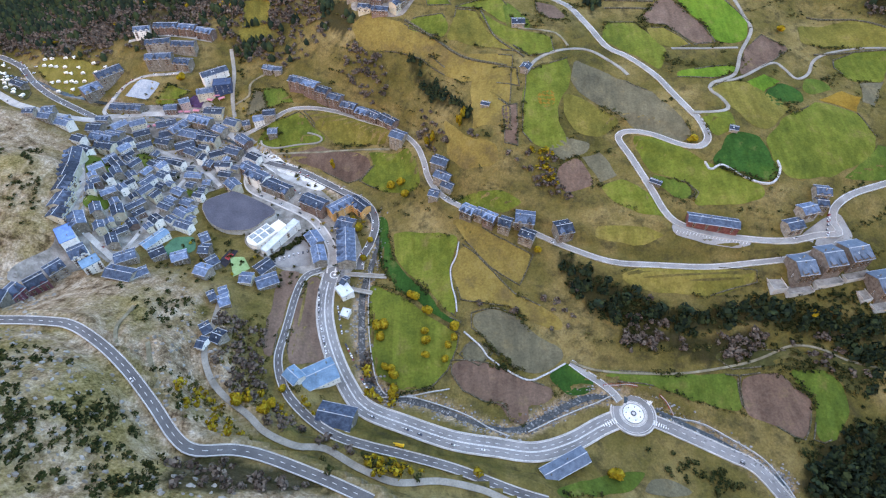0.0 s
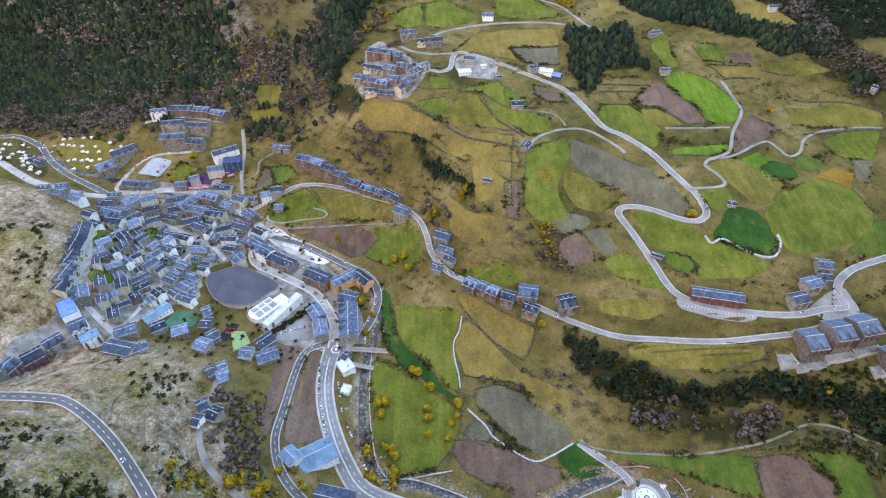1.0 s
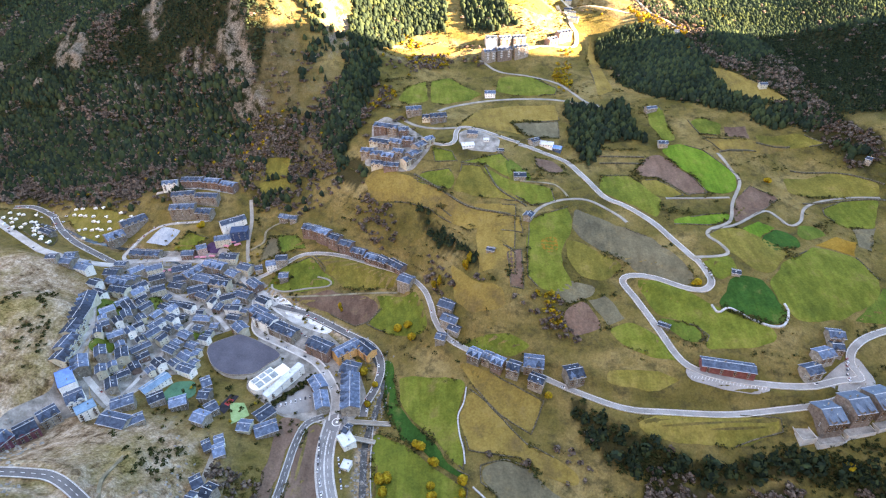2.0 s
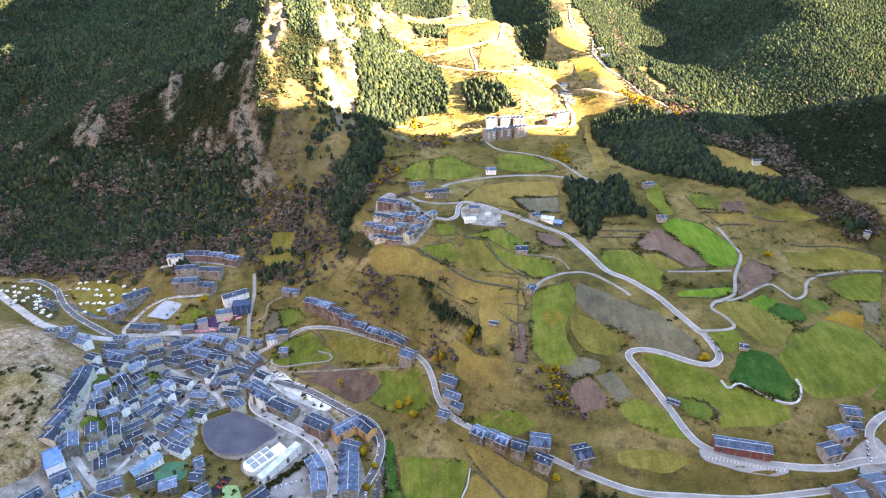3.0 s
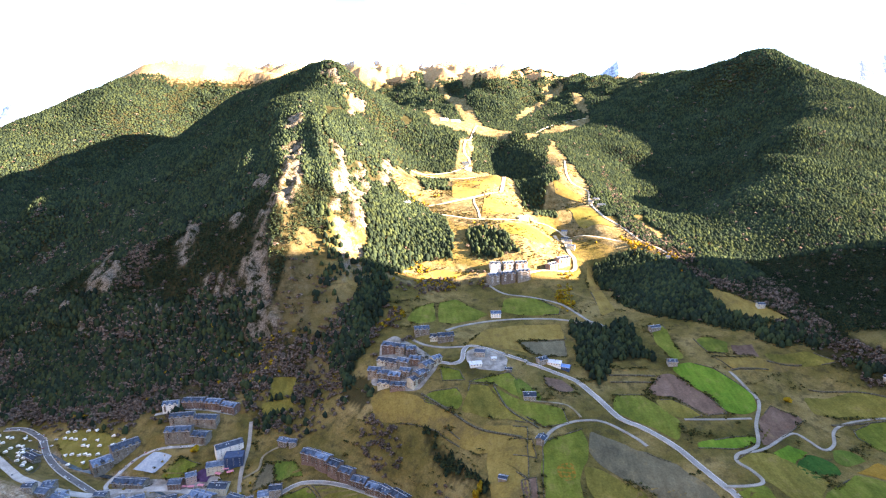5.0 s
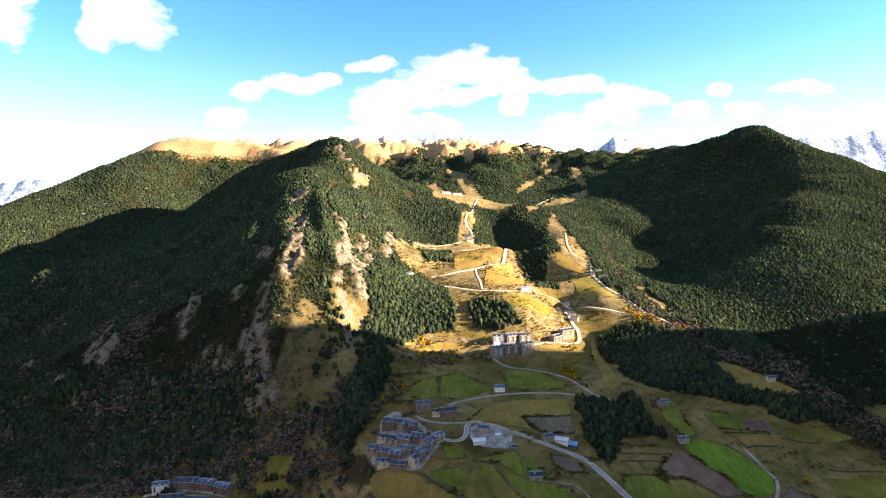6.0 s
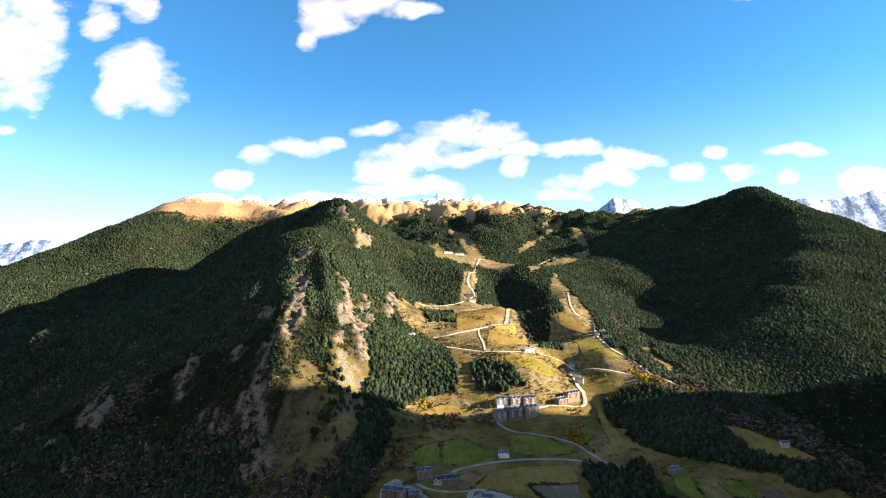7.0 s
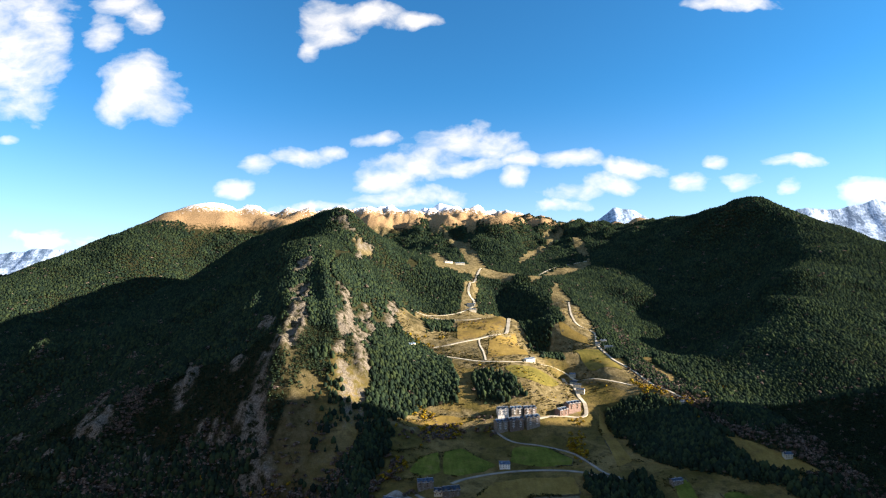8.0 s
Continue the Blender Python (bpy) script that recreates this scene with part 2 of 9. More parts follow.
ASPHALT = {
    "main": mottled("asphalt", (0.145, 0.137, 0.132), (0.205, 0.193, 0.186), (0.265, 0.252, 0.242), 0.04, 1.2, 0.85, 0.15, 0.03),
    "road": mottled("worn_asphalt", (0.18, 0.165, 0.153), (0.245, 0.228, 0.212), (0.315, 0.295, 0.275), 0.05, 1.2, 0.85, 0.15, 0.03),
    "town": mottled("paved_street", (0.25, 0.235, 0.215), (0.36, 0.34, 0.315), (0.48, 0.455, 0.42), 0.08, 1.0, 0.85, 0.15, 0.03),
    "lane": mottled("pale_lane", (0.18, 0.158, 0.13), (0.25, 0.222, 0.185), (0.32, 0.288, 0.245), 0.06, 0.8, 0.9, 0.2, 0.05),
    "path": mottled("gravel_path", (0.12, 0.10, 0.062), (0.19, 0.16, 0.105), (0.27, 0.235, 0.165), 0.1, 1.0, 0.95, 0.3, 0.05),
    "dark": mottled("dark_asphalt", (0.085, 0.081, 0.080), (0.115, 0.110, 0.108), (0.15, 0.144, 0.14), 0.06, 1.2, 0.85, 0.15, 0.03),
    "far": mottled("pale_gravel", (0.34, 0.29, 0.21), (0.46, 0.40, 0.30), (0.55, 0.49, 0.38), 0.06, 0.5, 0.9, 0.2, 0.05),
}
PAINT = mottled("road_paint", (0.62, 0.59, 0.55), (0.78, 0.745, 0.70), (0.86, 0.83, 0.78), 0.3, 2.0, 0.6, 0)
CONCRETE = mottled("concrete", (0.31, 0.285, 0.255), (0.44, 0.405, 0.365), (0.55, 0.51, 0.465), 0.12, 1.0, 0.9, 0.2, 0.05)
DRYSTONE = mottled("dry_stone", (0.030, 0.030, 0.014), (0.075, 0.062, 0.038), (0.17, 0.15, 0.115), 0.5, 1.6, 0.95, 0.6, 0.15)


# ---- lie of the land: break lines (x, y, height) ----
BREAKS = {
    "river": [(-625, 721, 26), (-518, 675, 22), (-351, 613, 18), (-252, 567, 15), (-77, 445, 7), (-74, 321, 3), (-59, 235, 1), (-6, 215, 0), (62, 189, -1), (146, 222, -2), (232, 186, -6), (285, 145, -10)],
    "terrace": [(-97, 459, 12), (-45, 317, 8), (-27, 254, 6), (67, 262, 12), (63, 209, 6), (194, 243, 10), (319, 231, 8), (388, 204, 6)],
    "lower_road": [(-194, 599, 40), (-91, 586, 44), (-22, 517, 48), (19, 426, 46), (110, 373, 44), (181, 334, 46), (286, 325, 50), (370, 341, 60), (461, 412, 75)],
    "hairpins": [(239, 367, 66), (204, 475, 86), (283, 448, 98), (262, 511, 112), (195, 595, 126), (175, 679, 134)],
    "fields": [(104, 553, 122), (50, 478, 100), (-46, 610, 104), (-89, 653, 118), (339, 420, 92), (345, 558, 118), (490, 573, 108), (441, 467, 98), (482, 695, 126)],
    "mid_road": [(-59, 717, 152), (19, 706, 156), (89, 720, 158), (165, 650, 140), (22, 836, 170), (195, 836, 178), (121, 971, 192), (281, 1038, 198), (317, 717, 150), (447, 706, 146), (556, 695, 150)],
    "valley_town": [(-611, 697, 32), (-541, 730, 40), (-393, 693, 60), (-379, 756, 72), (-304, 666, 40), (-232, 691, 60), (-340, 823, 108), (-207, 767, 112), (-171, 714, 100), (-667, 804, 60), (-523, 778, 62)],
    "town": [(-431, 546, 28), (-350, 508, 24), (-315, 412, 26), (-234, 438, 16), (-175, 390, 12), (-108, 353, 9), (-252, 357, 24), (-189, 307, 24), (-109, 253, 10), (-81, 189, 10), (-369, 345, 40), (-396, 308, 44), (-427, 489, 40)],
    "near_slope": [(-518, 566, 72), (-427, 479, 88), (-414, 367, 74), (-385, 357, 60), (-282, 291, 66), (-220, 246, 62), (-175, 201, 50), (-337, 244, 96), (-281, 237, 98), (-213, 190, 108), (-159, 138, 106), (-234, 129, 170), (-186, 100, 150), (-105, 123, 96), (-54, 112, 92), (-117, 173, 48), (-31, 155, 30), (32, 134, 34), (98, 131, 14)],
    "meadows": [(212, 1040, 209), (-40, 1000, 215), (-147, 900, 221), (145, 1080, 270), (172, 1190, 288), (-77, 1290, 316), (133, 1400, 331), (-125, 1560, 368), (165, 1560, 365), (64, 1850, 465), (313, 1500, 367), (360, 1250, 278), (418, 1080, 246), (-87, 2300, 554), (128, 2300, 528), (287, 2250, 489), (579, 2500, 555), (-181, 1800, 467), (-230, 2300, 592)],
    "gully": [(223, 1250, 287), (327, 1200, 280), (426, 1120, 243), (521, 900, 214), (593, 700, 181)],
    "left_crest": [(-1153, 1500, 298), (-1082, 1650, 345), (-1096, 1850, 387), (-1117, 2000, 413), (-1110, 2130, 451), (-1064, 2280, 519), (-1003, 2400, 595), (-874, 2430, 679), (-713, 2330, 718), (-564, 2180, 736), (-468, 2030, 740), (-392, 1920, 734), (-355, 1890, 714), (-321, 1890, 689), (-266, 1820, 598), (-171, 1560, 465), (-164, 1250, 359)],
    "left_brow": [(-944, 2120, 452), (-862, 2180, 542), (-682, 2050, 597), (-512, 1850, 606), (-402, 1730, 602), (-315, 1620, 549)],
    "glen_bank": [(270, 2000, 486), (285, 1800, 422), (276, 1600, 370), (265, 1450, 331), (280, 1320, 293)],
    "right_flank": [(640, 1700, 330), (560, 1800, 350), (700, 2000, 420), (560, 2150, 470)],
    "right_apron": [(824, 1180, 278), (796, 990, 210), (1036, 1430, 365), (976, 1220, 284), (683, 980, 192), (1310, 1680, 441)],
    "left_face": [(-520, 1560, 545), (-640, 1580, 490), (-760, 1600, 420), (-476, 1400, 455), (-590, 1420, 405), (-800, 1380, 295), (-989, 1330, 185), (-1150, 1300, 110), (-414, 1120, 330), (-555, 1080, 265), (-727, 1040, 190), (-272, 1330, 464), (-209, 1080, 350)],
    "left_spur": [(-385, 1600, 590), (-350, 1380, 500), (-310, 1140, 415), (-290, 1000, 350), (-288, 930, 305)],
    "left_far": [(-1918, 2300, 505), (-1850, 2400, 546), (-1823, 2500, 595), (-1787, 2600, 633), (-1792, 2800, 722), (-1704, 2900, 784), (-1606, 3000, 870), (-1496, 3100, 927), (-1398, 3100, 942), (-1189, 3200, 904), (-953, 3200, 874)],
    "rear_ridge": [(-671, 3300, 938), (-498, 3300, 953), (-365, 3350, 970), (-272, 3500, 925), (-128, 3600, 982), (22, 3600, 957), (172, 3600, 970), (313, 3500, 932), (446, 3400, 909), (569, 3400, 879), (727, 3400, 841), (911, 3300, 816), (1181, 3200, 805)],
    "right_crest": [(1219, 2900, 798), (1256, 2600, 806), (1281, 2480, 815), (1315, 2400, 814), (1366, 2370, 802), (1413, 2320, 769), (1456, 2250, 721), (1565, 2150, 659), (1631, 2050, 593)],
    "right_spur": [(1420, 2180, 682), (1271, 1900, 568), (1041, 1700, 473), (869, 1540, 392), (738, 1380, 315), (672, 1230, 253), (626, 1050, 203)],
    "left_back": [(-2250, 2700, 380), (-2450, 2450, 340), (-2150, 3000, 480), (-430, 2100, 680)],
    "left_dip": [(-1350, 1950, 250), (-1260, 2400, 380), (-1170, 2680, 480), (-950, 2800, 560), (-680, 2800, 600), (-470, 2720, 620)],
    "left_far_spur": [(-1700, 2500, 585), (-1560, 2560, 640), (-1420, 2620, 630), (-1350, 2850, 730), (-1200, 3000, 810), (-922, 3020, 820)],
    "rear_knobs": [(-485, 3000, 757), (-306, 3100, 797), (-183, 2700, 596), (-14, 3100, 816), (-74, 2850, 677), (104, 3000, 727), (233, 2950, 832), (239, 2700, 647), (346, 3000, 824), (500, 3000, 728), (392, 2800, 623), (514, 2750, 647), (765, 3000, 740), (164, 2450, 532)],
    "glen": [(165, 1900, 387), (198, 1760, 342), (228, 1600, 290), (245, 1420, 244), (255, 1230, 222)],
    "right_face": [(795, 1720, 280), (649, 1900, 342), (891, 2250, 506), (1202, 2400, 631), (1018, 2050, 414), (853, 1600, 291), (615, 1500, 242)],
    "under_camera": [(0, 60, 110), (-120, 20, 210), (-60, -120, 300), (120, 40, 40), (260, -60, 30), (-330, -60, 320), (-600, 150, 210), (-700, 400, 130)],
    "crag_behind": [(-500, -500, 520), (0, -600, 560), (600, -700, 420), (-1200, -300, 600), (-1300, 500, 420), (-1500, 1200, 460)],
    "valley_out": [(450, 60, -16), (700, -100, -26), (1000, -350, -40), (-800, 830, 34), (-1000, 980, 48), (-1300, 1500, 130), (-1700, 1900, 300)],
    # ridge right of the view, unseen; heights set so its shadow covers the valley
    "unseen_shade_ridge": [(650, 500, 110), (760, 330, 90), (1000, 250, 200), (1000, 750, 170), (1120, 880, 185), (1300, 450, 640), (1600, 300, 950), (1480, 600, 900), (1480, 1190, 280), (1330, 1330, 270), (1570, 1470, 350), (1560, 1640, 400), (1760, 2160, 520), (1900, 1650, 520), (2100, 1980, 640), (2140, 2130, 680), (2230, 2320, 700), (1950, 2400, 460), (2000, 700, 900), (2050, 870, 800), (2050, 1010, 500), (1600, -400, 700), (1490, 728, 860), (1490, 820, 800), (1495, 880, 640), (1500, 936, 520), (1560, 1040, 430)],
    "far_back": [(-2600, 3300, 560), (-2200, 4300, 500), (-600, 4500, 500), (800, 4500, 450), (2200, 3600, 420), (2600, 2400, 480), (3200, 1500, 700), (3600, 3500, 500), (-3600, 1500, 700), (-3600, 3800, 500), (2500, -1200, 700), (-2500, -1200, 700), (0, -1400, 600), (3800, -200, 800)],
}


def smooth(a, b, v):
    k = np.clip((v - a) / (b - a), 0.0, 1.0)
    return k * k * (3 - 2 * k)


def lattice(ix, iy, seed):
    """A random number from 0 to 1 for each whole-numbered place."""
    h = (ix.astype(np.int64) * 374761393 + iy.astype(np.int64) * 668265263 + seed * 974711) & 0x7FFFFFFF
    h = ((h ^ (h >> 13)) * 1274126177) & 0x7FFFFFFF
    return ((h ^ (h >> 16)) & 0xFFFF) / 65535.0


def value_noise(x, y, seed):
    ix, iy = np.floor(x), np.floor(y)
    fx, fy = x - ix, y - iy
    fx, fy = fx * fx * (3 - 2 * fx), fy * fy * (3 - 2 * fy)
    a, b = lattice(ix, iy, seed), lattice(ix + 1, iy, seed)
    c, d = lattice(ix, iy + 1, seed), lattice(ix + 1, iy + 1, seed)
    return (a + (b - a) * fx) * (1 - fy) + (c + (d - c) * fx) * fy


def fractal(x, y, size, seed, octaves=4):
    total, amp, norm = 0.0, 1.0, 0.0
    for o in range(octaves):
        total = total + amp * (value_noise(x / size * 2**o + 17.3 * o, y / size * 2**o - 9.1 * o, seed + o) * 2 - 1)
        norm, amp = norm + amp, amp * 0.5
    return total / norm


def dense(line, step):
    """The line with more points, at most step apart."""
    out = [line[0]]
    for a, b in zip(line[:-1], line[1:]):
        n = max(1, int(math.dist(a[:2], b[:2]) // step))
        out += [tuple(p + (q - p) * i / n for p, q in zip(a, b)) for i in range(1, n + 1)]
    return out


CHAINS = ("left_spur", "left_brow", "right_spur", "left_dip", "glen", "river", "lower_road", "left_crest", "left_far", "rear_ridge", "right_crest", "hairpins")


def surface():
    """A function for the height of the bare land."""
    spots = []
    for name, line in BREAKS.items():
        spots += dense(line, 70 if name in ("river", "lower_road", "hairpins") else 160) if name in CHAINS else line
    p = np.array(spots, float)
    c2 = 25.0**2
    gap = np.sqrt(((p[:, None, :2] - p[None, :, :2]) ** 2).sum(-1) + c2)
    n = len(p)
    a = np.zeros((n + 1, n + 1))
    a[:n, :n] = gap - np.eye(n) * 6.0
    a[:n, n] = a[n, :n] = 1
    w = np.linalg.solve(a, np.r_[p[:, 2], 0])

    def height(x, y):
        x, y = np.asarray(x, float), np.asarray(y, float)
        z = np.full(np.broadcast(x, y).shape, w[n])
        for (px, py, _), k in zip(p, w[:n]):
            z = z + k * np.sqrt((x - px) ** 2 + (y - py) ** 2 + c2)
        wild = smooth(200, 420, z) * smooth(900, 1300, y + 0.25 * np.abs(x))
        wild = wild * (1 - 0.6 * np.exp(-(((x + 560) / 330) ** 2) - ((y - 1850) / 330) ** 2))
        z = z + wild * (26 * fractal(x, y, 420, 3, 4) - 22 * np.abs(fractal(x + 40, y, 260, 11, 3)) + 6)
        z = z + smooth(2400, 3100, y) * wild * (88 * np.abs(fractal(x, y, 190, 23, 4)) + 30 * fractal(x, y, 75, 27, 3) - 22)
        ribs = np.abs(fractal(x + 0.25 * y, 0.22 * y, 95, 37, 3))
        z = z + smooth(150, 300, z) * smooth(-100, -200, x) * smooth(820, 920, y) * smooth(1600, 1200, y) * (10 - 36 * ribs)
        rough = smooth(60, 120, z) * smooth(-120, -220, x) * smooth(420, 300, y)
        return z + 3.2 * fractal(x, y, 34, 5, 3) * rough + 1.2 * fractal(x, y, 90, 31, 2)

    return height


# ---- roads: name, width, kind, plan line ----
ROADS = []
ROADS.append(("main_avenue", 10, "town", [(-707, 738), (-671, 714), (-626, 681), (-567, 636), (-528, 606), (-490, 597), (-448, 606), (-428, 621), (-354, 624), (-313, 613), (-275, 594), (-242, 564), (-210, 537), (-181, 509), (-152, 494)]))
ROADS.append(("high_street", 7, "town", [(-242, 564), (-229, 522), (-218, 487), (-177, 462), (-141, 439), (-120, 411), (-110, 387), (-108, 358)]))
ROADS.append(("main_road", 15, "main", [(-108, 358), (-110, 327), (-107, 300), (-97, 268), (-82, 237), (-63, 212), (-27, 195), (13, 179), (50, 173), (82, 170), (113, 179), (144, 195), (172, 205)]))
ROADS.append(("east_road", 11, "main", [(172, 205), (193, 197), (218, 185), (247, 170), (267, 158), (283, 130)]))
ROADS.append(("bridge_road", 6.5, "road", [(163, 216), (158, 224), (148, 233), (136, 241), (124, 251)]))
ROADS.append(("side_road", 7, "dark", [(-118, 362), (-133, 353), (-139, 329), (-141, 283), (-141, 250), (-129, 220), (-108, 197), (-83, 180), (-55, 170), (-23, 161), (12, 150), (54, 134), (83, 126)]))
ROADS.append(("mountain_road", 7.5, "dark", [(-349, 245), (-302, 242), (-280, 238), (-253, 222), (-221, 197), (-194, 171), (-169, 145), (-155, 138), (-133, 142), (-112, 139), (-80, 127), (-41, 109)]))
ROADS.append(("hill_lane", 5, "lane", [(-206, 321), (-200, 277), (-196, 245), (-184, 219), (-169, 202), (-145, 184), (-127, 168), (-105, 159), (-82, 158), (-54, 141), (-29, 131), (3, 135), (32, 131), (52, 123)]))
ROADS.append(("lower_road", 6, "road", [(-250, 577), (-217, 589), (-188, 602), (-165, 601), (-135, 595), (-98, 582), (-46, 546), (-22, 518), (-12, 489), (-7, 464), (4, 440), (22, 421), (48, 403), (77, 390), (99, 379), (131, 360), (171, 339), (208, 332), (260, 327), (304, 329), (342, 332), (370, 339), (393, 355)]))
ROADS.append(("valley_lane", 5, "lane", [(-282, 719), (-273, 680), (-269, 637), (-252, 577)]))
ROADS.append(("right_road", 7, "road", [(476, 418), (427, 401), (401, 385), (392, 369), (393, 355), (374, 354), (344, 348), (308, 350), (266, 358), (240, 369), (229, 384), (221, 412), (209, 453), (200, 477), (210, 485), (233, 477), (258, 458), (276, 451), (288, 462), (284, 487), (279, 495), (266, 522), (255, 549), (241, 570), (225, 588), (205, 603), (188, 645), (172, 684), (139, 699), (110, 711)]))
ROADS.append(("village_road", 6, "road", [(110, 711), (81, 726), (56, 741), (34, 750), (24, 738), (20, 711), (8, 702), (-17, 711)]))
ROADS.append(("terrace_road", 6, "lane", [(-2, 804), (21, 822), (62, 837), (110, 843), (155, 837), (188, 828), (215, 819), (245, 810)]))
ROADS.append(("hotel_road", 5, "lane", [(71, 975), (101, 945), (145, 933), (190, 900), (207, 864), (223, 828), (242, 813)]))
ROADS.append(("farm_track", 4, "lane", [(279, 495), (310, 495), (320, 501), (316, 516), (308, 528), (315, 540), (344, 555), (364, 594), (390, 636), (388, 663), (383, 696)]))
ROADS.append(("meadow_track", 3.5, "lane", [(315, 540), (348, 549), (389, 576), (404, 582), (411, 570), (419, 555), (438, 567), (457, 594), (484, 609), (518, 612), (554, 603)]))
ROADS.append(("barn_track", 4, "lane", [(108, 558), (117, 573), (134, 585), (158, 594), (185, 594), (213, 570), (222, 555)]))
ROADS.append(("field_path", 3, "path", [(-197, 544), (-147, 543), (-104, 541), (-53, 527)]))
ROADS.append(("school_path", 3, "path", [(-263, 628), (-247, 640), (-246, 659), (-227, 671)]))
ROADS.append(("river_path", 2.2, "path", [(124, 252), (139, 245), (169, 240), (219, 237), (272, 243), (298, 249), (326, 258), (351, 254), (371, 243), (408, 233)]))
ROADS.append(("rock_path", 3, "path", [(-241, 221), (-255, 246), (-257, 263), (-257, 276)]))
ROADS.append(("scrub_path", 3.5, "path", [(-193, 171), (-201, 191), (-216, 213), (-227, 233)]))
ROADS.append(("river_road", 8, "dark", [(-664, 747), (-648, 750), (-628, 747), (-593, 726), (-563, 693), (-535, 669), (-488, 636), (-445, 612)]))
ROADS.append(("river_quay", 8, "dark", [(-244, 558), (-224, 540), (-198, 528), (-164, 516), (-135, 498), (-101, 474), (-82, 462), (-70, 444), (-66, 423), (-70, 399), (-78, 378), (-79, 363)]))
ROADS.append(("old_lane", 4.5, "town", [(-297, 498), (-302, 465), (-306, 444), (-308, 426), (-312, 408), (-314, 387), (-318, 360), (-320, 342)]))
ROADS.append(("crescent_street", 6, "town", [(-418, 519), (-379, 450), (-375, 426), (-373, 399), (-358, 387), (-339, 372), (-320, 357)]))
ROADS.append(("market_street", 5, "town", [(-398, 582), (-357, 561), (-317, 537), (-277, 513), (-254, 489)]))
ROADS.append(("upper_row_street", 6, "town", [(-432, 741), (-395, 747), (-354, 744), (-310, 732)]))
ROADS.append(("block_street", 5, "town", [(-425, 615), (-443, 633), (-428, 666), (-406, 675), (-365, 678), (-337, 684)]))
ROADS.append(("park_loop", 2.5, "lane", [(-220, 567), (-216, 558), (-199, 552), (-170, 555), (-146, 555), (-141, 561), (-147, 567), (-160, 570)]))
ROADS.append(("chalet_road", 5, "lane", [(24, 747), (-7, 747), (-34, 759), (-51, 777)]))
ROADS.append(("field_link", 3, "lane", [(363, 603), (323, 600), (282, 600)]))
ROADS.append(("villa_track", 2.5, "path", [(102, 627), (122, 624), (145, 621), (154, 609), (158, 597)]))
ROADS.append(("wood_lane", 7, "far", [(135, 2217), (97, 2001), (67, 1854), (61, 1803), (77, 1761), (41, 1704), (5, 1671), (-79, 1626), (-117, 1617)]))
ROADS.append(("meadow_lane", 8, "far", [(-117, 1611), (-71, 1623), (13, 1599), (81, 1614), (181, 1722)]))
ROADS.append(("bend_lane", 9, "far", [(194, 1758), (156, 1491), (132, 1413), (82, 1359), (10, 1302), (-41, 1290)]))
ROADS.append(("slope_lane", 7, "far", [(-46, 1230), (9, 1203), (70, 1170), (138, 1176), (193, 1215), (259, 1254), (302, 1167), (365, 1119)]))
ROADS.append(("link_lane", 4, "far", [(69, 1353), (68, 1281), (73, 1224), (74, 1173)]))
ROADS.append(("hamlet_road", 7, "far", [(250, 1242), (254, 1155), (253, 1104), (259, 1080), (249, 1044), (208, 1032), (155, 1005)]))
ROADS.append(("top_lane", 8, "far", [(318, 2145), (406, 2334), (526, 2442), (624, 2487)]))
ROADS.append(("edge_lane", 5, "far", [(374, 1734), (335, 1494), (377, 1452), (366, 1374), (374, 1227), (398, 1164), (430, 1062), (451, 1032)]))

# ---- fields: cover, plan outline ----
FIELDS = []
FIELDS.append(("olive", [(166, 379), (213, 368), (227, 358), (200, 351), (158, 364)]))
FIELDS.append(("dark", [(284, 429), (304, 457), (319, 468), (343, 462), (340, 442), (351, 429), (346, 410), (329, 404), (310, 415)]))
FIELDS.append(("plough", [(75, 507), (91, 509), (88, 461), (74, 464)]))
FIELDS.append(("olive", [(-570, 723), (-553, 738), (-502, 729), (-459, 705), (-468, 684), (-494, 666), (-534, 684)]))
FIELDS.append(("rough", [(-698, 741), (-659, 738), (-623, 738), (-594, 720), (-554, 666), (-536, 627), (-607, 678), (-686, 720)]))
FIELDS.append(("lush", [(-378, 642), (-359, 665), (-330, 657), (-356, 638)]))
FIELDS.append(("olive", [(-267, 778), (-226, 769), (-226, 743), (-267, 744)]))
FIELDS.append(("olive", [(-271, 741), (-227, 742), (-222, 720), (-269, 722)]))
FIELDS.append(("dry", [(434, 912), (462, 889), (513, 823), (528, 796), (468, 808), (444, 837)]))
FIELDS.append(("dry", [(285, 1075), (278, 949), (277, 860), (250, 842), (265, 1006)]))
FIELDS.append(("dry", [(-96, 948), (-20, 1009), (51, 998), (0, 986), (-77, 944)]))
FIELDS.append(("dry", [(18, 1551), (172, 1686), (148, 1485), (83, 1377), (15, 1323)]))
FIELDS.append(("dry", [(94, 1332), (172, 1467), (176, 1248), (77, 1182)]))
FIELDS.append(("olive", [(104, 1137), (193, 1176), (229, 1137), (191, 1089), (127, 1083)]))
FIELDS.append(("dry", [(289, 1479), (352, 1422), (350, 1386), (289, 1440)]))
FIELDS.append(("olive", [(297, 1371), (360, 1341), (366, 1179), (310, 1200)]))
FIELDS.append(("plough", [(-130, 353), (-121, 356), (-116, 341), (-109, 299), (-100, 257), (-130, 245), (-136, 263), (-137, 305)]))
FIELDS.append(("plough", [(-159, 359), (-139, 359), (-143, 332), (-148, 287), (-147, 251), (-156, 254), (-160, 296)]))
